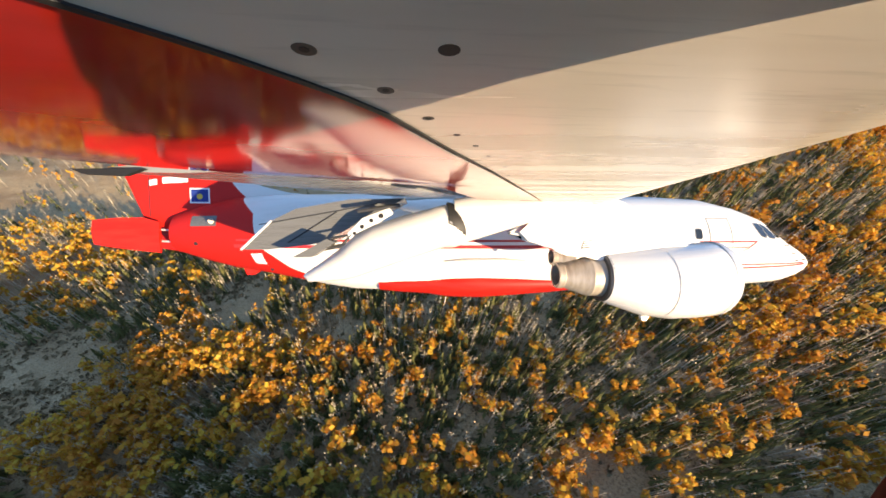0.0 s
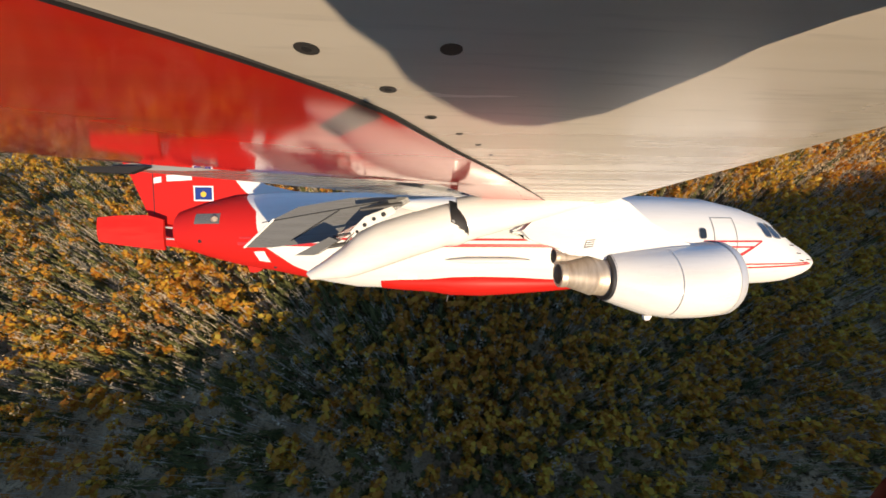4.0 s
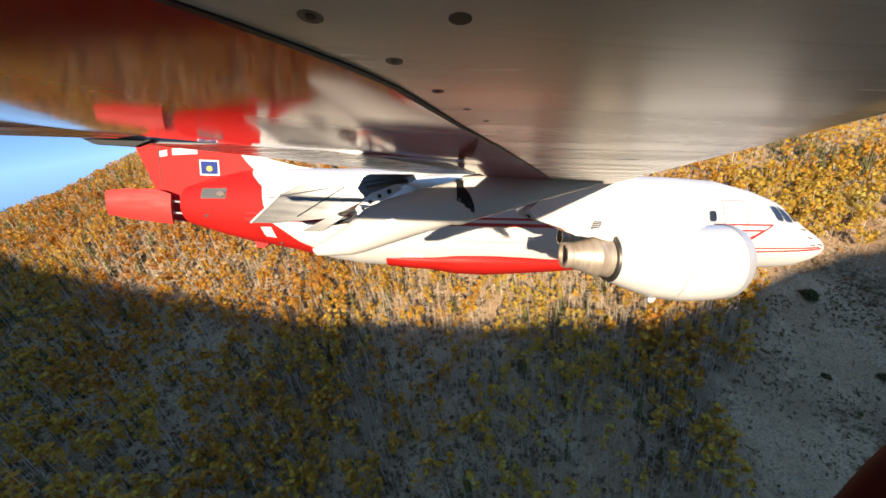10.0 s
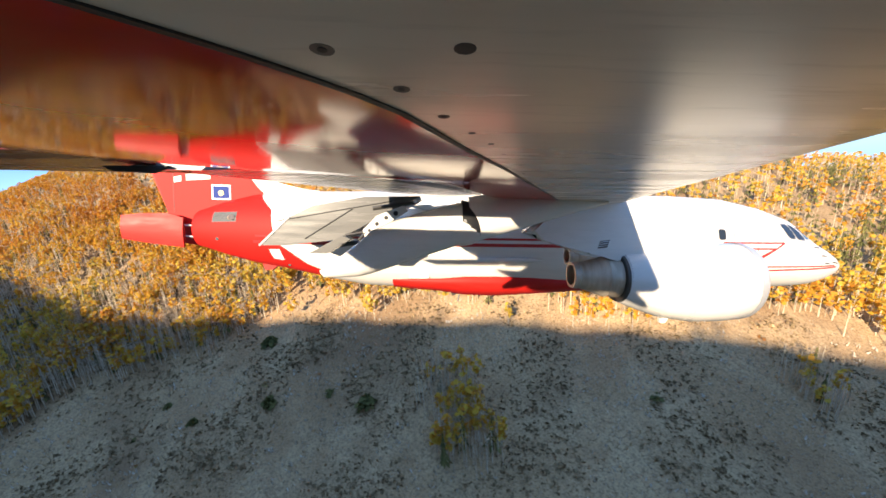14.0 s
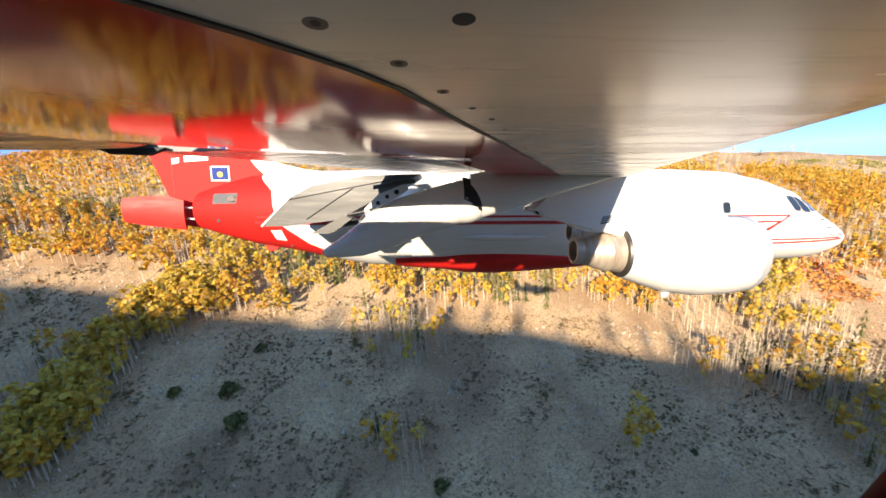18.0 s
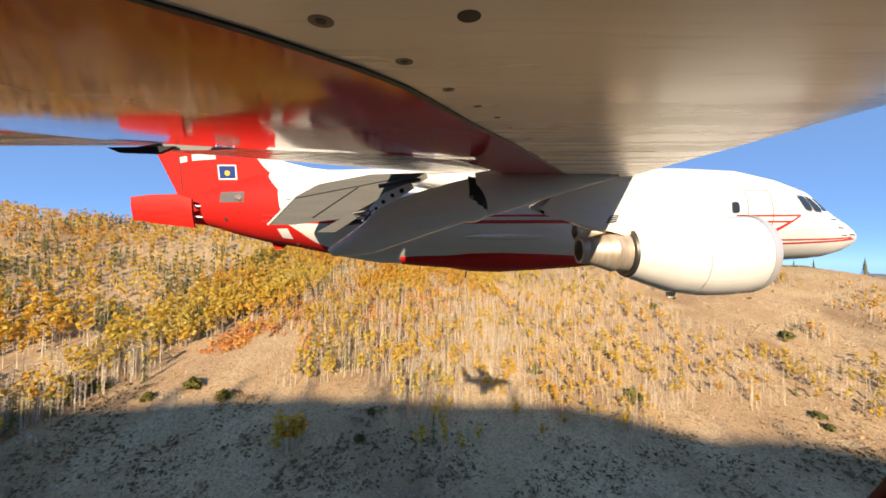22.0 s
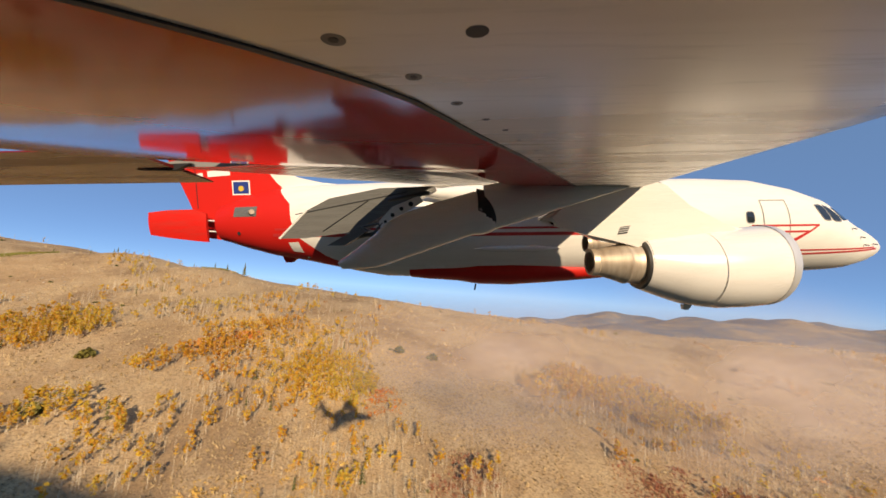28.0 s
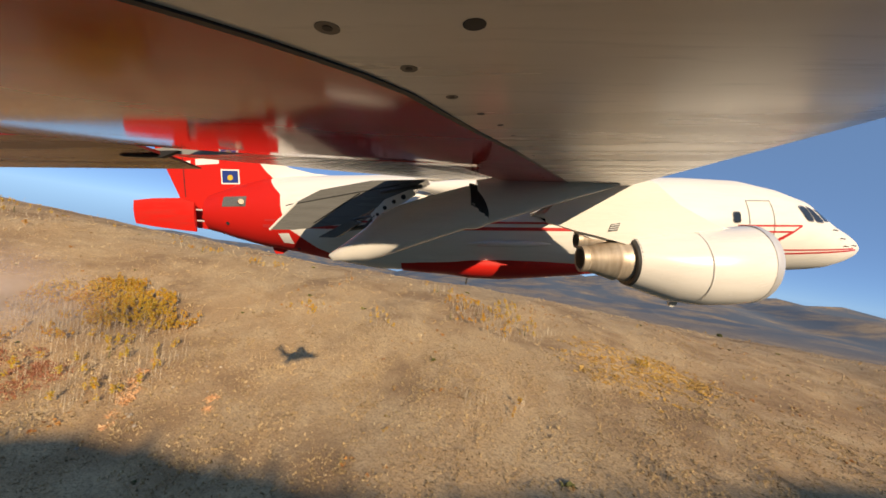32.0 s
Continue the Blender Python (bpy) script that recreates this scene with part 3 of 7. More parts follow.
M_SAGE = mat("sage_and_dry_brush", (0.4, 0.28, 0.14), 0.9, spec=0.1, build=leaf_build([(0.25, (0.26, 0.17, 0.08)), (0.5, (0.46, 0.325, 0.165)), (0.75, (0.66, 0.50, 0.29))], 0.04))
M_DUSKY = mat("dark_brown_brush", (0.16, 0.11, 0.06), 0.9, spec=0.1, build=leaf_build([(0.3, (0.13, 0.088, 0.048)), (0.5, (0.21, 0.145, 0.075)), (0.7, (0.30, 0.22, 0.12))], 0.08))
M_PEACH = mat("peach_autumn_brush", (0.62, 0.36, 0.2), 0.85, spec=0.1, build=leaf_build([(0.3, (0.56, 0.26, 0.12)), (0.5, (0.68, 0.38, 0.19)), (0.7, (0.72, 0.50, 0.30))], 0.2))
M_GOLDBRUSH = mat("faded_golden_brush", (0.5, 0.3, 0.09), 0.85, spec=0.1, build=leaf_build([(0.25, (0.42, 0.22, 0.06)), (0.5, (0.56, 0.34, 0.09)), (0.75, (0.66, 0.44, 0.13))], 0.1))

# ---- ground ----
BROAD_HILLS = [
    (-400, -50, 42.2), (-50, -50, 69.2), (300, -50, 21.2), (-400, 300, -2.4), (-50, 300, -42.5), (300, 300, 79.4), (650, 300, -110.3), (300, 650, 59.7), (650, 650, 27.7), (1000, 650, -2.1), (1350, 650, 15.5), (650, 1000, 27.6), (1000, 1000, 21.4)]
KNOLLS_WEST = [
    (-220, -130, 0.3), (-130, -130, 1.3), (-310, -40, -0.2), (-220, -40, -0.5), (-130, -40, -0.3), (-40, -40, -2.6), (50, -40, -5.5), (140, -40, -1.3), (230, -40, -5.0), (-310, 50, 2.1), (-220, 50, 0.0), (-130, 50, -2.4), (-40, 50, -0.4), (50, 50, 5.0), (140, 50, 7.1), (230, 50, -11.8), (320, 50, -13.8), (410, 50, -3.9), (-310, 140, 5.5), (-220, 140, 3.6), (-130, 140, -2.4), (-40, 140, -5.2), (50, 140, 5.9), (140, 140, 30.6)]
KNOLLS_MIDDLE = [
    (230, 140, 11.9), (320, 140, -5.2), (410, 140, -5.0), (-310, 230, 3.2), (-220, 230, 2.8), (-130, 230, -2.4), (-40, 230, -11.4), (50, 230, -6.7), (140, 230, 22.4), (230, 230, 12.2), (320, 230, 0.1), (410, 230, -1.1), (500, 230, -5.0), (140, 320, 8.9), (230, 320, 11.0), (320, 320, 9.1), (410, 320, 10.8), (500, 320, -6.4), (230, 410, 5.5), (320, 410, 4.0), (410, 410, 5.4), (500, 410, -3.4), (590, 410, -13.7), (230, 500, -2.6)]
KNOLLS_EAST = [
    (320, 500, -0.3), (410, 500, -3.5), (500, 500, 7.6), (590, 500, 1.0), (680, 500, -5.4), (320, 590, 5.8), (410, 590, 2.9), (500, 590, -2.7), (590, 590, -3.6), (680, 590, -3.2), (770, 590, 0.5), (860, 590, 2.8), (410, 680, 8.4), (500, 680, 3.9), (590, 680, 1.4), (680, 680, -0.2), (770, 680, -6.3), (860, 680, -5.3), (950, 680, 3.6), (1040, 680, 5.3), (1130, 680, 0.4), (410, 770, 4.6), (500, 770, 7.2), (590, 770, 8.5)]
KNOLLS_NORTH = [
    (680, 770, 4.6), (770, 770, -4.9), (860, 770, -6.9), (950, 770, -1.4), (1040, 770, -0.4), (1130, 770, -0.9), (1220, 770, -0.8), (590, 860, 2.5), (680, 860, 5.1), (770, 860, 3.7), (860, 860, 4.2), (950, 860, -2.1), (1040, 860, -8.9), (1130, 860, -1.0), (1220, 860, 1.5), (680, 950, -1.2), (770, 950, 0.7), (860, 950, 4.7), (950, 950, 2.5), (1040, 950, -1.8), (1130, 950, 3.9), (950, 1040, 1.0), (1040, 1040, 1.8), (1130, 1040, 3.3)]
CREST = [(-500, -330, 5), (-180, -240, 18), (20, -165, 62), (98, -142, 81), (126, -139, 78), (153, -145, 80), (181, -149, 83), (209, -148, 84), (237, -145, 92), (263, -136, 98), (285, -120, 106), (309, -106, 108.5), (332, -89, 106.5), (353, -71, 102.5), (375, -53, 98), (396, -35, 92), (416, -16, 86), (434, 6, 80), (452, 27, 75), (470, 49, 73), (485, 72, 71.5), (498, 97, 72.5), (511, 122, 73.5), (524, 147, 74), (539, 170, 73), (554, 194, 71)]
CREST += [(568, 218, 64.5), (582, 242, 60), (595, 267, 57), (604, 294, 51), (622, 315, 48), (640, 337, 47.5), (654, 361, 46.5), (667, 385, 45.5), (681, 409, 44.5), (701, 429, 45.5), (722, 447, 45.5), (745, 463, 45.5), (778, 483, 43.5), (825, 511, 39), (877, 529, 38), (928, 550, 39), (979, 569, 41), (1030, 589, 43), (1080, 612, 47), (1122, 629, 55), (1177, 650, 63), (1477, 767, 60)]
WEST_HILLS = [(235, 430, 72, 23), (305, 545, 75, 24), (340, 735, 60, 22), (180, 345, 60, 16), (150, 135, 40, 5), (185, 255, 40, -9), (150, 105, 45, -7)]
HILLTOP = [(504, 725, 26, 9.0), (559, 758, 20, 5.0)]


def crest_height(x, y):
    """The long ridge on the sunny side, highest along its crest line."""
    best = np.full(np.shape(x), -1e3)
    for (ax, ay, az), (bx, by, bz) in zip(CREST, CREST[1:]):
        dx, dy = bx - ax, by - ay
        k = np.clip(((x - ax) * dx + (y - ay) * dy) / (dx * dx + dy * dy), 0, 1)
        d = np.hypot(x - ax - k * dx, y - ay - k * dy)
        best = np.maximum(best, az + k * (bz - az) - 0.62 * d)
    return best


def wave(x, y, size, seed):
    """Smooth noise from sines, about -1 to 1."""
    rng = np.random.RandomState(seed)
    total = 0
    for i in range(7):
        a, p, k = rng.uniform(0, 6.28), rng.uniform(0, 6.28), rng.uniform(0.6, 1.7)
        total = total + np.sin((x * math.cos(a) + y * math.sin(a)) * 6.283 * k / size + p)
    return total / 3.2


def ground_height(x, y):
    x, y = np.asarray(x, float), np.asarray(y, float)
    z = -105.1 + 0.0830 * np.clip(x, -300, 1400) - 0.0616 * np.clip(y, -300, 1400)
    for cx, cy, w in BROAD_HILLS:
        z = z + w * np.exp(-((x - cx) ** 2 + (y - cy) ** 2) / (2 * 270 ** 2))
    for cx, cy, w in KNOLLS_WEST + KNOLLS_MIDDLE + KNOLLS_EAST + KNOLLS_NORTH:
        z = z + w * np.exp(-((x - cx) ** 2 + (y - cy) ** 2) / (2 * 70 ** 2))
    for cx, cy, r, w in HILLTOP + WEST_HILLS:
        z = z + w * np.exp(-((x - cx) ** 2 + (y - cy) ** 2) / (2 * r * r))
    z = z + 0.9 * wave(x, y, 60, 3) + 0.3 * wave(x, y, 17, 4)
    far = np.hypot(x - 450, y - 480)
    k = np.clip((far - 1100) / 1600, 0, 1)
    k = k * k * (3 - 2 * k)
    z = z + k * (62 * wave(x, y, 1900, 5) + 24 * wave(x, y, 500, 6) - 260 * np.clip((150 - x) / 1200, 0, 1))
    r = crest_height(x, y) + 1.2 * wave(x, y, 40, 8)
    return np.where(r > z, r, z)


def axis(lo, hi, step, reach):
    core = list(np.arange(lo, hi + 0.1, step))
    a, s = hi, step
    while a < reach:
        s *= 1.16
        a += s
        core.append(a)
    a, s = lo, step
    while a > -reach:
        s *= 1.16
        a -= s
        core.insert(0, a)
    return np.array(core)


def raw_mesh(name, verts, faces, mats, index=None, smooth=False):
    """A mesh from arrays: verts (n,3), faces (m,k) all of one size, or a list of such."""
    groups = faces if isinstance(faces, list) else [faces]
    me = bpy.data.meshes.new(name)
    loops = np.concatenate([g.ravel() for g in groups]).astype(np.int32)
    counts = np.concatenate([np.full(len(g), g.shape[1]) for g in groups]).astype(np.int32)
    me.vertices.add(len(verts))
    me.vertices.foreach_set("co", np.asarray(verts, np.float32).ravel())
    me.loops.add(len(loops))
    me.loops.foreach_set("vertex_index", loops)
    me.polygons.add(len(counts))
    starts = np.concatenate([[0], np.cumsum(counts)[:-1]]).astype(np.int32)
    me.polygons.foreach_set("loop_start", starts)
    for m in mats:
        me.materials.append(m)
    if index is not None:
        me.polygons.foreach_set("material_index", np.asarray(index, np.int32))
    me.polygons.foreach_set("use_smooth", np.full(len(counts), smooth))
    me.update(calc_edges=True)
    return me


GX, GY = axis(-260, 1240, 7.5, 4300), axis(-240, 1240, 7.5, 4300)
gx, gy = np.meshgrid(GX, GY, indexing="ij")
gz = ground_height(gx, gy)
nx, ny = gx.shape
ids = np.arange(nx * ny).reshape(nx, ny)
quads = np.stack([ids[:-1, :-1], ids[1:, :-1], ids[1:, 1:], ids[:-1, 1:]], -1).reshape(-1, 4)
ground = new("ground", raw_mesh("ground", np.stack([gx, gy, gz], -1).reshape(-1, 3), quads, [M_GROUND], smooth=True))
tagged(ground, "dry tan autumn grassland hillside with brown soil", "ground", kind="structure")


# ---- the aircraft: x forward from the nose, y to port, z up ----
def part(name, bm, material, parent, label="", smooth=True):
    me = bpy.data.meshes.new(name)
    bmesh.ops.recalc_face_normals(bm, faces=bm.faces)
    bm.to_mesh(me)
    bm.free()
    for m in material if isinstance(material, (list, tuple)) else [material]:
        me.materials.append(m)
    for p in me.polygons:
        p.use_smooth = smooth
    if smooth:
        me.set_sharp_from_angle(angle=radians(32))
    ob = new(name, me)
    ob.parent = parent
    if label:
        ob["label"] = label
    return ob


def rings(loops, cap=True, close=True):
    """A skin through loops of equally many points."""
    bm = bmesh.new()
    vs = [[bm.verts.new(p) for p in loop] for loop in loops]
    n = len(loops[0])
    for a, b in zip(vs, vs[1:]):
        for i in range(n if close else n - 1):
            j = (i + 1) % n
            bm.faces.new((a[i], a[j], b[j], b[i]))
    if cap:
        bm.faces.new(vs[0])
        bm.faces.new(vs[-1][::-1])
    return bm


def body(sections, y0=0.0, n=36, cap=True):
    """Elliptical sections (x, z, half width, half height) along x."""
    return rings([[(x, y0 + w * math.cos(6.28319 * i / n), z + h * math.sin(6.28319 * i / n)) for i in range(n)] for x, z, w, h in sections], cap)


def prism(outline, y_a, y_b, bevel=0.0):
    """An outline in x and z, thick from y_a to y_b."""
    bm = bmesh.new()
    a = [bm.verts.new((x, y_a, z)) for x, z in outline]
    b = [bm.verts.new((x, y_b, z)) for x, z in outline]
    n = len(a)
    bm.faces.new(a)
    bm.faces.new(b[::-1])
    for i in range(n):
        bm.faces.new((a[i], b[i], b[(i + 1) % n], a[(i + 1) % n]))
    if bevel:
        bmesh.ops.bevel(bm, geom=bm.edges[:], offset=bevel, segments=2, affect="EDGES", clamp_overlap=True)
    return bm


def rod(a, b, r, n=8):
    a, b = Vector(a), Vector(b)
    d = (b - a).normalized()
    u = d.orthogonal().normalized()
    v = d.cross(u)
    return rings([[p + r * (u * math.cos(6.28319 * i / n) + v * math.sin(6.28319 * i / n)) for i in range(n)] for p in (a, b)])


PLANE_SIZE = 0.46  # the one scale of aircraft, trees and hills
plane = new("airtanker")
plane.scale = (PLANE_SIZE,) * 3
tagged(plane, "white and red four-engined jet air tanker flying low with flaps down", "aircraft")

FUSELAGE = [(0.02, -0.83, 0.02, 0.02), (-0.12, -0.82, 0.20, 0.20), (-0.45, -0.80, 0.44, 0.40), (-0.9, -0.76, 0.68, 0.62), (-1.6, -0.68, 0.98, 0.88), (-2.2, -0.52, 1.2, 1.1), (-2.9, -0.3, 1.4, 1.36), (-3.9, -0.15, 1.6, 1.55), (-5.2, -0.04, 1.73, 1.72),
            (-7.1, 0, 1.78, 1.77), (-10, 0, 1.78, 1.77), (-14, 0, 1.78, 1.77), (-17, 0, 1.78, 1.77), (-18.2, 0.03, 1.75, 1.75), (-19.2, 0.1, 1.68, 1.65), (-20.2, 0.2, 1.55, 1.54), (-21.2, 0.29, 1.38, 1.42), (-22.4, 0.33, 1.12, 1.26), (-23.5, 0.34, 0.88, 0.98), (-24.2, 0.33, 0.72, 0.74), (-24.42, 0.32, 0.64, 0.68)]


def hull(x):
    for a, b in zip(FUSELAGE, FUSELAGE[1:]):
        if a[0] >= x >= b[0]:
            k = (a[0] - x) / (a[0] - b[0])
            return [p + k * (q - p) for p, q in zip(a[1:], b[1:])]
    return FUSELAGE[-1][1:]


def on_hull(x, z, out=0.012):
    """The starboard skin at x and height z."""
    zc, w, h = hull(x)
    c = max(0.02, 1 - ((z - zc) / h) ** 2)
    return (x, -(w * math.sqrt(c) + out), z)


def decal(name, outline, material, parent, label="", steps=6, thick=0.008):
    """A thin panel that lies on the starboard skin; outline is a quad in x and z."""
    p = [Vector(q) for q in outline]
    bm = bmesh.new()
    grid = []
    for i in range(steps + 1):
        row = []
        for j in range(steps + 1):
            u, v = i / steps, j / steps
            q = (p[0] * (1 - u) + p[1] * u) * (1 - v) + (p[3] * (1 - u) + p[2] * u) * v
            row.append(bm.verts.new(on_hull(q.x, q.y)))
        grid.append(row)
    for i in range(steps):
        for j in range(steps):
            bm.faces.new((grid[i][j], grid[i + 1][j], grid[i + 1][j + 1], grid[i][j + 1]))
    return part(name, bm, material, parent, label)


fuselage = part("fuselage", body(FUSELAGE, n=56), M_BODY, plane, "white fuselage with a red tail")


def stripe(points, width, name="stripe"):
    bm = bmesh.new()
    rows = []
    for (ax, az), (bx, bz) in zip(points, points[1:]):
        n = max(2, int(abs(bx - ax) / 0.4) + 1)
        d = Vector((bx - ax, bz - az)).normalized()
        nx_, nz_ = -d.y * width / 2, d.x * width / 2
        for i in range(n + 1):
            k = i / n
            x, z = ax + k * (bx - ax), az + k * (bz - az)
            rows.append((bm.verts.new(on_hull(x + nx_, z + nz_)), bm.verts.new(on_hull(x - nx_, z - nz_))))
    for a, b in zip(rows, rows[1:]):
        bm.faces.new((a[0], a[1], b[1], b[0]))
    return part(name, bm, M_STRIPE, fuselage, "thin red stripe")


stripe([(-11.0, 0.12), (-21.9, 0.12)], 0.07)
stripe([(-11.0, -0.08), (-22.0, -0.08)], 0.11)
stripe([(-6.15, 0.10), (-3.85, 0.10), (-4.9, -0.55)], 0.06)
stripe([(-5.9, -0.10), (-4.2, -0.10), (-4.9, -0.46)], 0.06)
stripe([(-5.4, -0.72), (-1.0, -0.74)], 0.05)
stripe([(-5.4, -0.88), (-0.8, -0.80)], 0.06)


def round_window(name, corners, label):
    """A pane with rounded corners in a thin pale frame, laid on the starboard skin."""
    p = [Vector(q) for q in corners]
    for grow, out, material, tag in ((1.16, 0.010, M_GREY, "pale grey window surround"), (1.0, 0.016, M_GLASS, label)):
        bm = bmesh.new()
        ring = []
        for i in range(28):
            a = 6.28319 * i / 28
            u, v = (math.copysign(abs(f) ** 0.5, f) * grow * 0.5 + 0.5 for f in (math.cos(a), math.sin(a)))
            q = (p[0] * (1 - u) + p[1] * u) * (1 - v) + (p[3] * (1 - u) + p[2] * u) * v
            ring.append(bm.verts.new(on_hull(q.x, q.y, out)))
        mid = (p[0] + p[1] + p[2] + p[3]) / 4
        hub = bm.verts.new(on_hull(mid.x, mid.y, out + 0.004))
        for i in range(28):
            bm.faces.new((ring[i], ring[(i + 1) % 28], hub))
        part(name if material is M_GLASS else "window_surround", bm, material, fuselage, tag)


round_window("cabin_window", [(-6.30, 0.20), (-6.06, 0.20), (-6.06, 0.54), (-6.30, 0.54)], "dark cabin window")
for q in ([(-5.77, -0.95), (-5.74, -0.95), (-5.74, 0.92), (-5.77, 0.92)], [(-4.90, -0.95), (-4.87, -0.95), (-4.87, 0.92), (-4.90, 0.92)], [(-5.77, 0.90), (-4.87, 0.90), (-4.87, 0.93), (-5.77, 0.93)]):
    decal("door_seam", q, M_GREY, fuselage, "grey seam of the front door", steps=8)
round_window("cockpit_window", [(-3.60, 0.28), (-3.28, 0.24), (-3.42, 0.74), (-3.78, 0.74)], "dark cockpit side window")
round_window("cockpit_window", [(-3.20, 0.23), (-2.78, 0.20), (-3.12, 0.66), (-3.36, 0.74)], "dark cockpit side window")
decal("windscreen", [(-2.70, 0.22), (-2.30, 0.22), (-2.62, 0.55), (-3.02, 0.66)], M_GLASS, fuselage, "dark windscreen pane")
for x, z in ((-1.9, -0.35), (-1.7, -0.62), (-1.1, -0.62), (-2.3, -0.05)):
    part("probe", rod(on_hull(x, z), Vector(on_hull(x, z)) + Vector((0.05, -0.1, -0.02)), 0.018), M_DARKMETAL, fuselage)
decal("intake_grille", [(-23.57, 0.56), (-22.62, 0.58), (-22.62, 0.93), (-23.57, 0.91)], M_FLAP, fuselage, "grey auxiliary power unit panel")
part("exhaust_pipe", rod(on_hull(-22.9, 0.72, -0.05), Vector(on_hull(-22.8, 0.74)) + Vector((0.05, -0.1, 0)), 0.09, 12), M_NOZZLE, fuselage)
decal("marking", [(-21.38, -0.68), (-20.98, -0.72), (-21.06, -0.32), (-21.46, -0.34)], M_MARK, fuselage, "white square marking")
for x, z, r in ((-23.4, -0.02, 0.06), (-20.9, -0.9, 0.05), (-19.5, -1.0, 0.05)):
    part("port_cap", rod(on_hull(x, z, -0.02), on_hull(x, z, 0.02), r, 12), M_BLACK, fuselage)
part("tail_skid", prism([(-21.6, -0.98), (-22.3, -0.82), (-22.15, -1.2), (-21.9, -1.2)], -0.1, 0.1), M_RED, plane, "small red tail bumper", False)
part("side_pod", body([(-12.2, -0.57, 0.01, 0.01), (-12.5, -0.57, 0.07, 0.06), (-12.9, -0.57, 0.12, 0.10), (-14.3, -0.57, 0.12, 0.10), (-14.7, -0.57, 0.06, 0.06), (-15.05, -0.57, 0.01, 0.01)], -1.76, 16), M_WHITE, plane, "slim white pod on the fuselage side")

# retardant tank under the belly
part("belly_tank", body([(-9.4, -1.42, 0.55, 0.12), (-9.9, -1.42, 1.05, 0.38), (-11, -1.42, 1.22, 0.48), (-12.4, -1.40, 1.34, 0.60), (-13.7, -1.38, 1.38, 0.70), (-14.8, -1.38, 1.36, 0.66), (-15.6, -1.40, 1.26, 0.50), (-16.6, -1.38, 1.22, 0.45), (-17.25, -1.35, 1.15, 0.41), (-17.27, -1.35, 0.9, 0.3)], 0, 40), M_RED, plane, "red retardant tank under the belly")
part("tank_plate", prism([(-16.65, -1.18), (-16.0, -1.18), (-16.0, -1.26), (-16.65, -1.26)], -1.33, -1.2), M_MARK, plane, "white placard on the tank", False)
part("tank_drain", rod((-14.9, -0.7, -1.95), (-14.95, -0.72, -2.18), 0.03), M_DARKMETAL, plane)

# fin, rudder, tailplane
fin = part("fin", prism([(-19.6, 1.70), (-20.6, 1.80), (-21.6, 1.98), (-22.45, 2.40), (-25.5, 6.05), (-27.3, 6.05), (-25.55, 0.7), (-24.2, 0.2), (-22, 0.2), (-20, 1.2)], -0.15, 0.15, 0.05), M_BODY, plane, "red swept fin with a white leading edge")
part("rudder", prism([(-27.32, 6.05), (-28.1, 6.05), (-26.15, 2.25), (-25.62, 0.95), (-25.57, 0.7)], -0.09, 0.09, 0.02), M_RED, plane)
part("tailplane", rings([[(-25.3 - 0.42 * abs(y), y, 6.1), (-25.9 - 0.4 * abs(y), y, 6.22), (-28.0 - 0.12 * abs(y), y, 6.1), (-26.5 - 0.3 * abs(y), y, 6.0)] for y in (-5.5, 0, 5.5)]), M_RED, plane)


def fin_panel(name, x0, x1, z0, z1, m, y=-0.158, parent=fin, label="", slant=0.0):
    return part(name, prism([(x0, z0), (x1, z0 + slant), (x1, z1 + slant), (x0, z1)], y, y + 0.004), m, parent, label, False)


fin_panel("flag_border", -23.98, -23.30, 1.38, 1.92, M_MARK, label="white-edged flag emblem")
fin_panel("flag_field", -23.93, -23.35, 1.43, 1.87, M_BLUE, -0.164, label="dark blue flag field")
part("flag_disc", rod((-23.64, -0.163, 1.62), (-23.64, -0.170, 1.62), 0.10, 20), M_YELLOW, fin, "yellow round emblem", False)
fin_panel("marking", -24.88, -24.02, 2.06, 2.28, M_MARK, slant=0.06)
fin_panel("marking", -25.32, -25.06, 1.98, 2.18, M_MARK, slant=0.05)
fin_panel("rudder_seam", -25.36, -25.33, 0.9, 2.6, M_BLACK)

# air brake petals, open at the tail
for side in (-1, 1):
    petal = rings([[(x, side * (0.10 + 0.42 * k + 0.05 * math.sin(3.14 * j / 8)), z0 + (z1 - z0) * j / 8) for j in range(9)] + [(x, side * (0.04 + 0.42 * k), z0 + (z1 - z0) * j / 8) for j in range(8, -1, -1)]
                   for k, x, z0, z1 in ((0.9, -24.82, -0.36, 0.70), (1.05, -25.3, -0.30, 0.86), (1.35, -26.1, -0.18, 0.84), (1.6, -26.72, -0.05, 0.76))])
    brake = part("air_brake", petal, M_RED, plane, "open red air brake petal")
    for z in (0.0, 0.4):
        part("actuator", rod((-24.4, side * 0.25, z), (-25.0, side * 0.35, z + 0.05), 0.035), M_LIP, brake)
part("tail_bulkhead", body([(-24.43, 0.32, 0.5, 0.52), (-24.7, 0.32, 0.16, 0.16)], n=20), M_DARKMETAL, plane)

# wings: stations run from the fuselage to the tip; d is the distance inboard of the camera's station
CAM_X, CAM_Y, CAM_Z = -15.8, -12.66, 0.60


SPAR_D = (-0.5, 0.2, 0.30, 0.35, 0.39, 0.44, 0.50, 0.59, 0.74, 0.93, 1.3, 1.7, 2.9, 4.2, 5.0, 12.2)
SPAR_X = (-0.95, -0.42, -0.300, -0.247, -0.208, -0.165, -0.116, -0.058, 0.008, 0.092, 0.270, 0.449, 0.985, 1.545, 1.887, 5.0)


def spar_x(d):
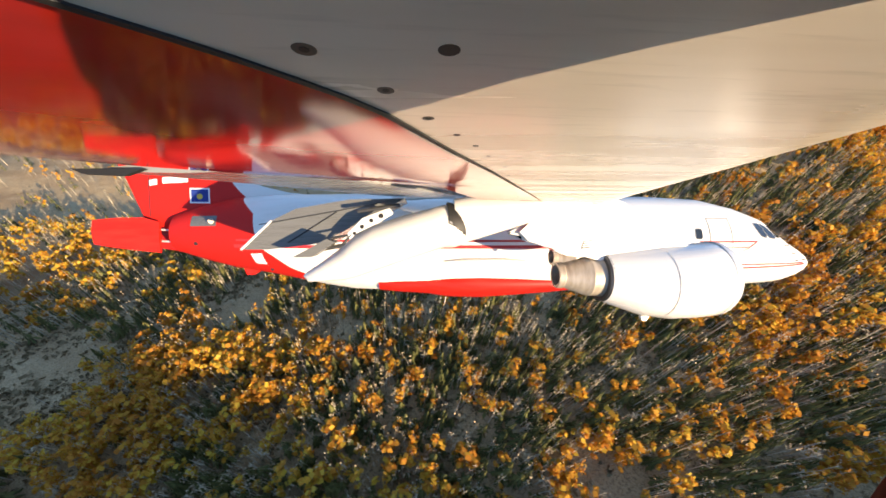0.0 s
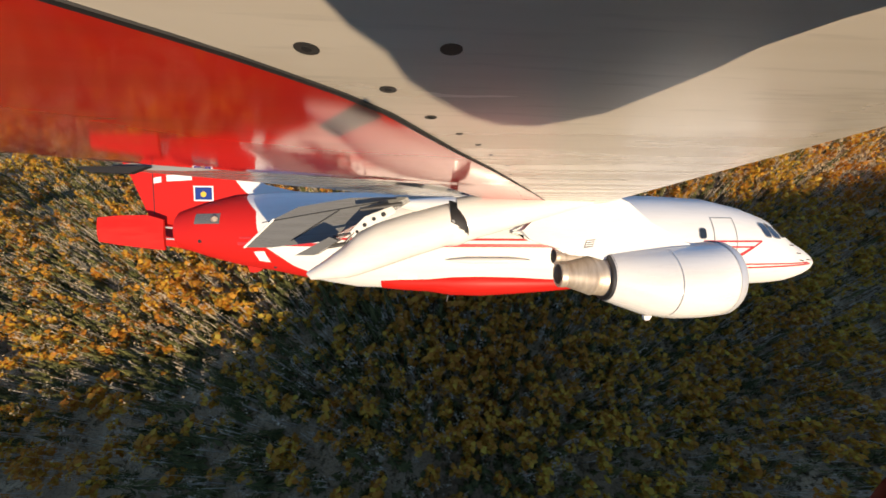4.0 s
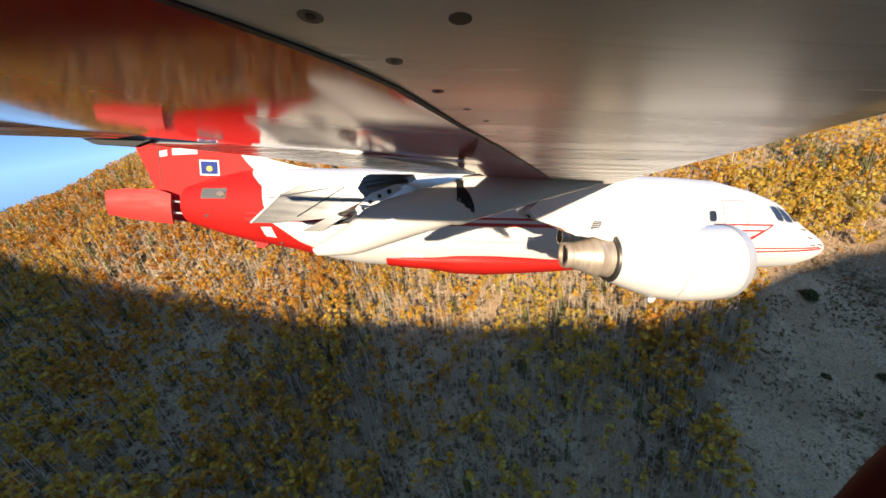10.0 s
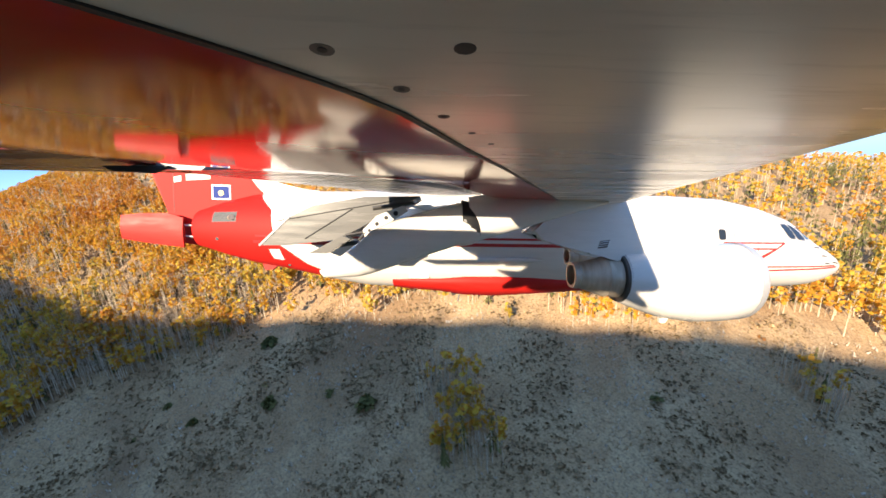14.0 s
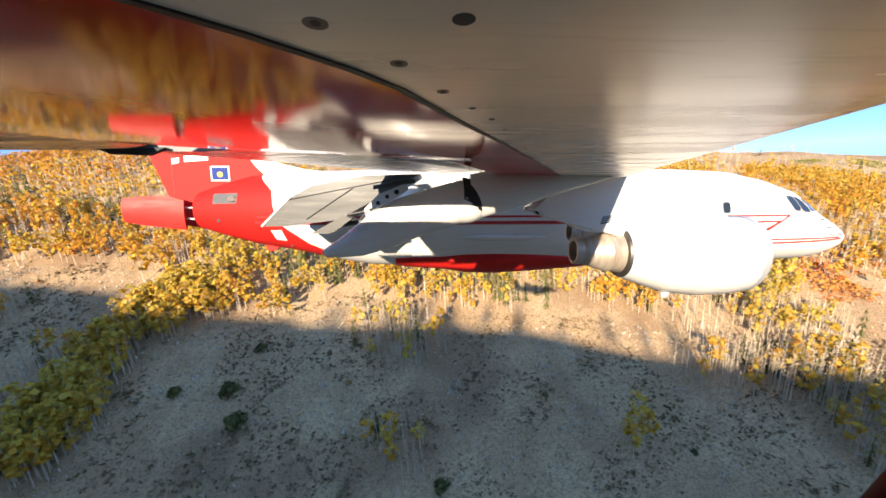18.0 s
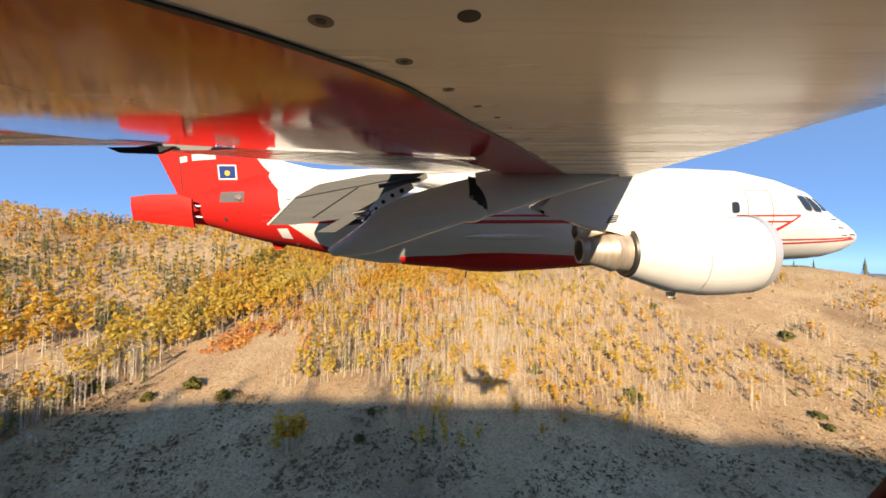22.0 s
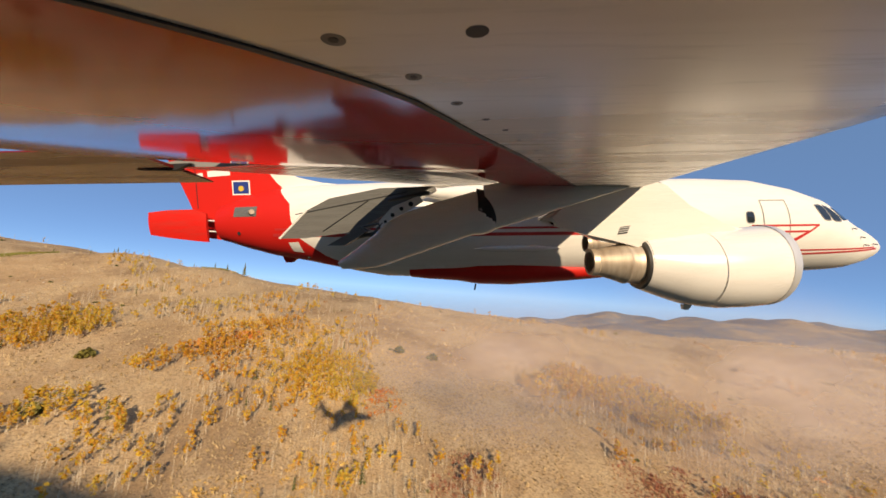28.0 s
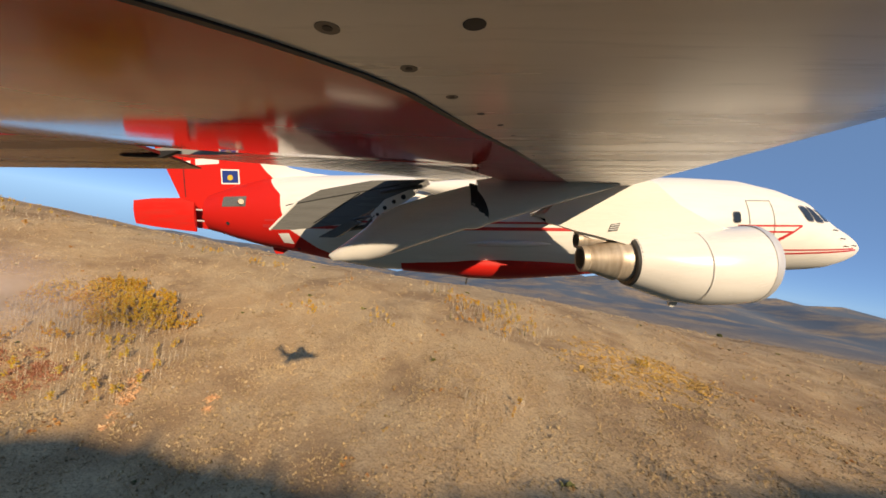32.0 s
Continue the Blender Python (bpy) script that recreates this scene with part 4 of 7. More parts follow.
    """The rear spar line, which curls back near the tip."""
    return CAM_X + float(np.interp(d, SPAR_D, SPAR_X))


def wing_station(d):
    """Leading edge and rear spar line of the lower skin at d, as (x, z)."""
    z = CAM_Z + 0.17 + 0.0355 * d
    le = (CAM_X + 0.69 + 0.43 * d, z)
    hinge = (spar_x(d), z)
    return le, hinge


STATIONS = [-0.5, -0.45, -0.2, 0.1, 0.2, 0.25, 0.30, 0.325, 0.35, 0.37, 0.39, 0.415, 0.44, 0.47, 0.50, 0.54, 0.59, 0.66, 0.74, 0.83, 0.93, 1.1, 1.3, 1.5, 1.7, 2.05, 2.4, 2.9, 3.4, 4.2, 5.0, 6.5, 8, 10, 11.2, 12.2]


def wing_loops(side):
    loops = []
    for d in STATIONS:
        (lx, lz), (hx, hz) = wing_station(d)
        y = side * (CAM_Y + d)
        c = lx - hx
        t = 0.14 + 0.024 * d
        f = 0.75 if d < -0.47 else 1.0
        low = [(lx + 0.06, lz + 0.10), (lx + 0.03, lz + 0.04), (lx - 0.05, lz + 0.008), (lx - 0.18, lz), (lx - c * 0.3, lz), (lx - c * 0.6, hz), (lx - c * 0.85, hz), (hx, hz)]
        top = [(hx, hz + 0.10), (lx - c * 0.85, hz + t * 0.7 * f), (lx - c * 0.6, lz + t * f), (lx - c * 0.3, lz + t * 1.15 * f), (lx - 0.18, lz + t * 0.85 * f), (lx - 0.02, lz + 0.05 + t * 0.45 * f)]
        loops.append([(x, y, z) for x, z in low + top])
    return loops


def panel_loops(side):
    """The red skin behind the rear spar: broad near the tip, narrow further in."""
    loops = []
    for d, tx in [(s, CAM_X - 2.9) for s in STATIONS if s <= 1.7 and s != -0.45] + [(1.90, CAM_X - 2.88), (1.92, CAM_X - 0.6), (2.17, CAM_X + 0.11), (2.9, CAM_X + 0.33), (3.4, CAM_X + 0.49), (4.2, CAM_X + 0.75), (5.0, CAM_X + 1.0), (7.3, CAM_X + 1.82), (10.9, CAM_X + 3.1), (12.2, CAM_X + 3.6)]:
        (lx, lz), (hx, hz) = wing_station(d)
        tx = min(tx, hx - 0.05)
        y = side * (CAM_Y + d)
        w = hx - tx
        low = [(hx - 0.006 - (w - 0.006) * k / 7, hz + 0.008 * w * k / 7 + 0.014 * (w * k / 7) ** 2) for k in range(8)]
        pts = low + [(tx, low[-1][1] + 0.03), (hx - w * 0.5, hz + 0.14), (hx - 0.006, hz + 0.09)]
        loops.append([(x, y, z) for x, z in pts])
    return loops


for side in (1, -1):
    wing = part("wing", rings(wing_loops(side)), M_SKIN, plane, "pale grey painted wing underside with soot streaks")
    part("trailing_panel", rings(panel_loops(side)), M_RED_GLOSS, plane, "glossy red panel behind the wing's rear spar")
    part("spar_gap", rings([[(hx + 0.006, side * (CAM_Y + d), hz - 0.003), (hx - 0.010, side * (CAM_Y + d), hz - 0.003), (hx - 0.010, side * (CAM_Y + d), hz + 0.02), (hx + 0.006, side * (CAM_Y + d), hz + 0.02)]
                            for d in STATIONS[1:] for (lx, lz), (hx, hz) in (wing_station(d),)]), M_BLACK, wing, "dark gap along the rear spar", False)
    # upper skin of the aft wing and the flap below its edge
    up = []
    for d, ex in ((2.1, -2.5), (3.0, -1.7), (5.0, -0.6), (8.0, 0.5), (9.6, 1.0)):
        y = side * (CAM_Y + d)
        hx = spar_x(d)
        z0 = CAM_Z + 0.39 + 0.0555 * d
        up.append([(hx, y, z0), (CAM_X + ex, y, z0), (CAM_X + ex, y, z0 + 0.02), (hx, y, z0 + 0.12)])
    part("upper_skin", rings(up), M_WHITE, plane, "white aft upper wing skin")
    fl = []
    for d, ex, ez, fx, fz in ((2.9, -2.62, 0.43, -1.3, 0.46), (3.2, -2.6, 0.46, -1.15, 0.49), (5.0, -2.5, 0.60, -0.5, 0.60), (7.2, -1.9, 0.72, 0.4, 0.72), (9.5, -0.7, 0.82, 1.3, 0.82)):
        y = side * (CAM_Y + d)
        fl.append([(CAM_X + fx, y, CAM_Z + fz), (CAM_X + (fx + ex) / 2, y, CAM_Z + (fz + ez) / 2 - 0.02), (CAM_X + ex, y, CAM_Z + ez), (CAM_X + ex, y, CAM_Z + ez + 0.015), (CAM_X + (fx + ex) / 2, y, CAM_Z + (fz + ez) / 2 + 0.10), (CAM_X + fx, y, CAM_Z + fz + 0.09)])
    flap = part("flap", rings(fl), M_GREY, plane, "grey lowered flap")
    # Black stands in for the shadow that lies on the flap's end.
    part("flap_end_plate", rings([[(CAM_X + a, side * (CAM_Y + d), CAM_Z + b) for a, b in ((-2.75, 0.44), (-2.66, 0.40), (-2.35, 0.39), (-2.2, 0.45))] for d in (2.84, 2.89)]), M_BLACK, flap, "end plate of the flap, black for the shadow on it", False)


def disc(name, d, x, r, m, inner=None):
    x, z = CAM_X + x, CAM_Z + 0.17 + 0.0355 * d
    b = part(name, rod((x, CAM_Y + d, z - 0.0006), (x, CAM_Y + d, z + 0.01), r, 20), m, wing_right, "" if name != "fastener" else "dished metal fastener", False)
    if inner:
        part("fastener_core", rod((x, CAM_Y + d, z - 0.0011), (x, CAM_Y + d, z + 0.01), r * 0.42, 14), M_BLACK, b, "", False)


wing_right = [o for o in plane.children if o.name.startswith("wing")][0]
for d, x, r, kind in ((0.37, -0.122, 0.013, 1), (0.36, 0.029, 0.012, 0), (0.48, -0.049, 0.012, 1), (0.61, 0.013, 0.011, 1), (0.73, 0.077, 0.008, 0), (0.84, 0.136, 0.008, 0), (0.98, 0.197, 0.007, 0), (1.19, 0.300, 0.007, 0), (1.45, 0.38, 0.007, 0), (1.75, 0.47, 0.007, 0), (2.1, 0.58, 0.007, 0), (2.6, 0.74, 0.007, 0), (3.2, 0.94, 0.007, 0)):
    if kind:
        disc("fastener", d, x, r, M_DARKMETAL, True)
    else:
        disc("drain_hole", d, x, r, M_BLACK)
for d0, x0, d1, x1 in ((1.6, 1.0, 1.62, 0.5), (4.0, 2.0, 4.02, 1.2), (6.8, 3.2, 6.82, 2.2)):
    z0, z1 = CAM_Z + 0.169 + 0.0355 * d0, CAM_Z + 0.169 + 0.0355 * d1
    part("skin_seam", rings([[(CAM_X + x, CAM_Y + d - 0.004, z), (CAM_X + x, CAM_Y + d + 0.004, z), (CAM_X + x, CAM_Y + d + 0.004, z + 0.01), (CAM_X + x, CAM_Y + d - 0.004, z + 0.01)] for d, x, z in ((d0, x0, z0), (d1, x1, z1))]), M_DARKMETAL, wing_right, "", False)

# aileron: hinged behind the red panel, it dips as the aircraft rolls
AILERON_AT = Vector((CAM_X - 3.2, CAM_Y + 2.45, CAM_Z + 0.39))
ail = []
for x in (-4.6, -2.35):
    ail.append([Vector((CAM_X + x, CAM_Y + d, CAM_Z + z)) - AILERON_AT for d, z in ((2.40, 0.47), (2.85, 0.49), (3.3, 0.515), (3.3, 0.525), (2.85, 0.52), (2.40, 0.482))])
aileron = part("aileron", rings(ail), M_RED_DULL, plane, "dark red aileron that moves as the aircraft rolls")

# engines
def engine(y, dx, dz):
    def s(rows):
        return [(x + dx, z + dz, w, h) for x, z, w, h in rows]
    nacelle = part("engine", body(s([(-10.70, -0.28, 0.50, 0.56), (-10.70, -0.28, 0.55, 0.61), (-10.80, -0.29, 0.60, 0.64), (-11.15, -0.32, 0.66, 0.64), (-11.6, -0.34, 0.66, 0.63), (-12.1, -0.33, 0.58, 0.57), (-12.5, -0.28, 0.48, 0.48), (-12.74, -0.25, 0.42, 0.42), (-12.74, -0.25, 0.36, 0.36)]), y, 44, cap=False), M_WHITE, plane, "white jet engine nacelle under the wing")
    part("intake_lip", body(s([(-10.84, -0.29, 0.612, 0.648), (-10.73, -0.285, 0.585, 0.635), (-10.66, -0.28, 0.54, 0.60), (-10.67, -0.28, 0.49, 0.545), (-10.9, -0.28, 0.46, 0.50)]), y, 44, cap=False), M_LIP, nacelle, "bare metal intake lip")
    part("fan_face", body(s([(-10.9, -0.28, 0.47, 0.51), (-11.05, -0.28, 0.45, 0.48)]), y, 32), M_DARKMETAL, nacelle)
    part("spinner", body(s([(-10.68, -0.28, 0.01, 0.01), (-10.8, -0.28, 0.1, 0.1), (-11.0, -0.28, 0.16, 0.16)]), y, 20), M_GREY, nacelle)
    part("cowl_seam", body(s([(-11.78, -0.34, 0.642, 0.615), (-11.79, -0.34, 0.645, 0.617), (-11.80, -0.34, 0.64, 0.612)]), y, 44, cap=False), M_WHITE, nacelle)
    part("bypass_ring", body(s([(-12.72, -0.25, 0.425, 0.425), (-12.78, -0.25, 0.40, 0.40), (-12.79, -0.25, 0.34, 0.34)]), y, 40, cap=False), M_DARKMETAL, nacelle, "dark rim of the fan duct")
    part("nozzle", body(s([(-12.68, -0.25, 0.355, 0.355), (-12.95, -0.24, 0.32, 0.32), (-13.0, -0.24, 0.335, 0.335), (-13.1, -0.235, 0.30, 0.30), (-13.42, -0.22, 0.21, 0.21), (-13.44, -0.22, 0.225, 0.225), (-13.53, -0.22, 0.215, 0.215), (-13.53, -0.22, 0.17, 0.17), (-13.2, -0.22, 0.16, 0.16)]), y, 40, cap=False), M_NOZZLE, nacelle, "heat-stained exhaust nozzle")
    part("exhaust_core", body(s([(-13.2, -0.22, 0.17, 0.17), (-13.22, -0.22, 0.16, 0.16)]), y, 24), M_BLACK, nacelle)
    part("drain_mast", prism([(x + dx, z + dz) for x, z in ((-11.85, -0.94), (-12.0, -0.94), (-11.98, -1.02), (-11.9, -1.02))], y - 0.03, y + 0.03), M_WHITE, nacelle, "", False)
    part("cowl_mark", prism([(x + dx, z + dz) for x, z in ((-11.12, -0.86), (-11.0, -0.85), (-11.01, -0.81), (-11.13, -0.82))], y - 0.34, y - 0.28), M_STRIPE, nacelle, "", False)
    pylon = part("pylon", prism([(x + dx, z + dz) for x, z in ((-10.95, 0.25), (-11.5, 0.38), (-12.1, 0.62), (-12.5, 0.95), (-12.6, 1.12), (-13.45, 1.10), (-13.95, 0.68), (-14.42, 0.49), (-14.04, 0.42), (-13.68, 0.25), (-13.47, 0.14), (-13.3, 0.10), (-12.85, 0.10), (-12.6, 0.05))], y - 0.17, y + 0.17, 0.06), M_WHITE, plane, "white engine pylon")
    part("vent", prism([(x + dx, z + dz) for x, z in ((-13.18, 0.24), (-13.03, 0.26), (-12.99, 0.38), (-13.14, 0.36))], y - 0.178, y - 0.16), M_BLACK, pylon, "dark pylon vent", False)
    for k in range(3):
        part("vent_bar", prism([(x + dx, z + dz) for x, z in ((-13.17 + 0.012 * k, 0.265 + 0.035 * k), (-13.02 + 0.012 * k, 0.285 + 0.035 * k), (-13.02 + 0.012 * k, 0.297 + 0.035 * k), (-13.17 + 0.012 * k, 0.277 + 0.035 * k))], y - 0.186, y - 0.176), M_LIP, pylon, "", False)


for y, dx, dz in ((-7.2, 0, 0), (-4.25, 1.1, 0.04), (4.25, 1.1, 0.04), (7.2, 0, 0)):
    engine(y, dx, dz)

# flap track fairings, drooped with the flap
FIXED_FAIRING = [(0.0, 1.13, 1.17, 0.03), (-0.7, 0.92, 1.25, 0.15), (-1.4, 0.707, 1.30, 0.24), (-2.2, 0.46, 1.30, 0.30), (-2.8, 0.277, 1.30, 0.34), (-3.25, 0.139, 1.22, 0.36)]


def round_nose(x, mid, tall, wide, long):
    """A blunt nose in ten rings, from its tip at x to its full height."""
    rows = []
    for i in range(1, 11):
        u = (i / 10) ** 1.6
        h = math.sqrt(1 - (1 - u) ** 2)
        rows.append((x - long * u, mid + 0.08 * u - tall * h, mid + 0.08 * u + tall * h, wide * h))
    return rows


DROOPED = round_nose(-2.84, 0.52, 0.49, 0.45, 0.63) + [(-4.35, -0.18, 0.85, 0.46), (-5.04, -0.42, 0.63, 0.43), (-5.45, -0.56, 0.43, 0.39), (-5.73, -0.63, 0.16, 0.34), (-6.23, -0.66, -0.22, 0.22), (-6.53, -0.665, -0.42, 0.12), (-6.63, -0.56, -0.50, 0.03)]
SEAL = round_nose(-2.805, 0.575, 0.50, 0.44, 0.60)


def track_fairing(side):
    """Canoe fairing outboard of the outer engine: a fixed nose under the wing and a tail that droops with the flap."""
    y, k = side * 8.4, 0.556

    def shell(rows):
        return body([(CAM_X + k * (x + 4.0), CAM_Z + k * ((lo + hi) / 2 - 0.6), k * w, k * (hi - lo) / 2) for x, lo, hi, w in rows], y, 28)
    f = part("flap_track_fairing", shell(FIXED_FAIRING), M_WHITE, plane, "pale canoe fairing under the wing")
    part("drooped_fairing", shell(DROOPED), M_WHITE, f, "drooped tail of the fairing")
    part("fairing_seal", shell(SEAL), M_BLACK, f, "dark seal")
    at = Vector((CAM_X + k * 0.64, y + side * k * 0.40, CAM_Z + k * 0.06))
    part("access_cap", rod(at, at + Vector((0, side * 0.02, 0)), 0.028, 14), M_GREY, f)


track_fairing(-1)
track_fairing(1)
for side in (-1, 1):
    ya, yb = side * 2.2, side * 4.1
    slab = rings([[(-16.2, y, 1.30), (-17.6, y, 1.26), (-18.9, y, 1.02), (-19.52, y, 0.71), (-20.25, y, 0.0), (-19.6, y, 0.0), (-18.3, y, 0.16), (-17.0, y, 0.86)] for y in (ya, yb)])
    inner = part("inboard_flap", slab, M_FLAP, plane, "inboard flap, lowered, its grey darkened to stand for shade", False)
    part("flap_seam", rod((-17.9, yb + side * 0.005, 0.95), (-19.1, yb + side * 0.005, 0.18), 0.015), M_BLACK, inner)
    part("flap_seam", rod((-16.9, yb + side * 0.005, 1.16), (-19.8, yb + side * 0.005, 0.62), 0.012), M_BLACK, inner)
    # White rod draws the sunlit gleam along the flap's edge.
    part("flap_edge", rod((-19.50, yb, 0.72), (-20.25, yb, 0.0), 0.03, 8), M_WHITE, inner, "flap edge, a white strip drawn for its lit rim")
    y = side * 4.55
    bracket = part("flap_bracket", prism([(-16.55, 1.04), (-17.2, 0.78), (-17.55, 0.42), (-17.5, 0.26), (-17.3, 0.30), (-16.9, 0.62), (-16.45, 0.90)], y - 0.03, y + 0.03, 0.01), M_WHITE, inner, "pale pierced flap bracket", False)
    for x, z, r in ((-16.75, 0.84, 0.06), (-16.98, 0.73, 0.05), (-17.2, 0.58, 0.05), (-17.38, 0.42, 0.04)):
        part("bracket_hole", rod((x, y - 0.04, z), (x, y + 0.04, z), r, 12), M_BLACK, bracket, "", False)
    for a, b, r in (((-17.45, y, 0.4), (-17.75, y, 0.06), 0.035), ((-17.3, y, 0.42), (-17.95, y, 0.30), 0.03), ((-17.55, y, 0.15), (-18.5, y, -0.02), 0.05), ((-16.3, y, 1.1), (-17.3, y, 0.95), 0.05)):
        part("flap_linkage", rod(a, b, r), M_DARKMETAL, inner, "dark flap linkage rod")
    part("flap_tab", rings([[(-17.95, yy, 0.30), (-18.72, yy, -0.12), (-18.30, yy, -0.12), (-17.75, yy, 0.22)] for yy in (y - 0.35, y + 0.05)]), M_FLAP, inner, "grey flap tab", False)
    part("wing_root_fairing", body([(-8.9, 1.15, 0.02, 0.02), (-9.6, 1.2, 0.35, 0.3), (-10.8, 1.2, 0.5, 0.42), (-13.5, 1.15, 0.5, 0.42), (-15.5, 1.2, 0.35, 0.3), (-17.0, 1.3, 0.05, 0.05)], side * 1.6, 20), M_WHITE, plane, "white wing root fairing")
part("wing_box", body([(-9.2, 1.6, 1.0, 0.12), (-10, 1.62, 1.9, 0.3), (-12, 1.65, 2.0, 0.4), (-14.5, 1.6, 1.9, 0.3), (-16.8, 1.6, 0.8, 0.1)], 0, 28), M_WHITE, plane, "white hump over the wing joint")

# red fairing that carries the lens: a slanted shell behind the eye that shades the wing, and a lip below it
POD = [(-0.04, 0.20), (-0.02, 0.10), (0.02, 0.07), (0.08, 0.03), (0.14, 0.0), (0.21, -0.05), (0.29, -0.09), (0.40, -0.14), (0.50, -0.17), (0.57, -0.16), (0.57, -0.08), (0.51, 0.0), (0.47, 0.05), (0.43, 0.09), (0.41, 0.13), (0.40, 0.20)]


def pod_loop(shrink, out):
    loop = []
    for x, z in POD:
        x, z = 0.25 + (x - 0.25) * shrink, 0.10 + (z - 0.10) * shrink
        loop.append((CAM_X + x, CAM_Y + 0.1 + 1.2 * (z - 0.11) + 0.2 * (x - 0.2) - out, CAM_Z + z))
    return loop


pod = part("underwing_fairing", rings([pod_loop(0.8, 0.05), pod_loop(0.96, 0.03), pod_loop(1.0, 0.0)]), M_RED, plane, "red fairing that carries the lens under the wing")
LIP_A, LIP_B, LIP_OUT = Vector((0.56, 0.54, -0.62)), Vector((0.90, 0.46, -0.18)), Vector((-0.335, 0.838, 0.43))
lip = [LIP_A.lerp(LIP_B, k / 8) * 0.15 - LIP_OUT * (0.0365 + 0.002 * math.sin(0.9 * k)) for k in range(9)]
side_way, tall_way = (LIP_B - LIP_A).normalized().cross(LIP_OUT).normalized(), LIP_OUT
part("fairing_lip", rings([[Vector((CAM_X, CAM_Y, CAM_Z)) + c + 0.03 * (tall_way * math.cos(6.28319 * i / 20) + side_way * math.sin(6.28319 * i / 20)) for i in range(20)] for c in lip]), M_RED_SHADED, pod, "rounded lip of the red fairing, its shade put into the colour")

# ---- plants ----
VALLEY = [(-310, -30, -8.0), (0, 0, 0.0), (151, 17, 4.0), (222, 45, 6.0), (315, 110, 9.0), (403, 234, 13.0), (450, 338, 16.0), (513, 433, 19.0), (610, 553, 23.0), (698, 628, 26.0), (768, 658, 28.0), (910, 715, 32.0), (1243, 828, 41.0)]


def along(x, y):
    """How far along the valley line a place lies (in steps of about 38 m) and how far to the north-west of it."""
    best = np.full(x.shape, 1e9)
    s, d = np.zeros(x.shape), np.zeros(x.shape)
    for (ax, ay, at), (bx, by, bt) in zip(VALLEY, VALLEY[1:]):
        dx, dy = bx - ax, by - ay
        k = np.clip(((x - ax) * dx + (y - ay) * dy) / (dx * dx + dy * dy), 0, 1)
        px, py = x - ax - k * dx, y - ay - k * dy
        q = np.hypot(px, py)
        near = q < best
        best = np.where(near, q, best)
        s = np.where(near, at + k * (bt - at), s)
        d = np.where(near, np.where(dx * py - dy * px > 0, q, -q), d)
    return s, d


def step(a, b, v):
    k = np.clip((v - a) / (b - a), 0, 1)
    return k * k * (3 - 2 * k)


def leaves(rng, centres, size, squash=1.0):
    """One small crossed-over quad, bent a little, at each centre."""
    n = len(centres)
    a = rng.normal(size=(n, 3))
    a /= np.linalg.norm(a, axis=1, keepdims=True)
    b = np.cross(a, rng.normal(size=(n, 3)))
    b /= np.linalg.norm(b, axis=1, keepdims=True)
    s = (size * rng.uniform(0.6, 1.3, n))[:, None]
    a, b = a * s, b * s * squash
    v = np.stack([centres - a - b * 0.4, centres - a * 0.2 + b, centres + a * 0.9 + b * 0.3, centres + a * 0.3 - b], 1).reshape(-1, 3)
    return v, np.arange(4 * n).reshape(n, 4)


def stem(points, radii, n=5):
    """A tapered tube as quads."""
    vs, fs = [], []
    for i, (p, r) in enumerate(zip(points, radii)):
        for j in range(n):
            a = 6.28319 * j / n
            vs.append((p[0] + r * math.cos(a), p[1] + r * math.sin(a), p[2]))
        if i:
            fs += [((i - 1) * n + j, (i - 1) * n + (j + 1) % n, i * n + (j + 1) % n, i * n + j) for j in range(n)]
    return np.array(vs, float), np.array(fs)


def join(pieces):
    """Pieces of (verts, quads, material index) made one."""
    v, f, m, o = [], [], [], 0
    for pv, pf, pm in pieces:
        v.append(pv)
        f.append(pf + o)
        m.append(np.full(len(pf), pm))
        o += len(pv)
    return np.concatenate(v), np.concatenate(f), np.concatenate(m)


def aspen(seed, leafy, count, leaf, low=0.45, spread=0.17, simple=False, twigs_n=3):
    """A slim aspen of unit height: trunk and limbs, crown."""
    rng = np.random.RandomState(seed)
    bend = rng.uniform(-0.04, 0.04, 2)
    pts = [(bend[0] * k * k, bend[1] * k * k, k) for k in (0, 0.4, 0.95)]
    wood = [(*stem(pts[::2], (0.014, 0.004), 3), 0)] if simple else [(*stem(pts, (0.013, 0.010, 0.003), 4), 0)]
    twigs = []
    for i in range((0 if leafy else twigs_n) if simple else (3 if leafy else 6)):
        h = rng.uniform(low, 0.9)
        a = rng.uniform(0, 6.28)
        l = spread * rng.uniform(0.5, 1.1) * (1.15 - 0.6 * (h - low))
        p = np.array((bend[0] * h * h, bend[1] * h * h, h))
        q = p + np.array((l * math.cos(a), l * math.sin(a), l * 0.9))
        twigs.append((*stem([p, q], (0.0045, 0.0015), 3), 0))
    c = []
    clumps = [(rng.uniform(low, 0.98), rng.uniform(0, 6.28), rng.uniform(0, 1)) for k in range(max(5, count // 6))]
    for k in range(count):
        h, a, q = clumps[rng.randint(len(clumps))]
        w = spread * (0.35 + 1.0 * math.sin(3.14 * min(1, max(0, (h - low) / (1.02 - low))) ** 0.8)) * math.sqrt(q)
        c.append((w * math.cos(a) + rng.normal(0, 0.035), w * math.sin(a) + rng.normal(0, 0.035), h + rng.normal(0, 0.035)))
    crown = leaves(rng, np.array(c), leaf)
    return join(wood + twigs), (crown[0], crown[1], np.zeros(len(crown[1]), int))


def conifer(seed, tiers=7, slim=0.17, n=8, simple=False):
    rng = np.random.RandomState(seed)
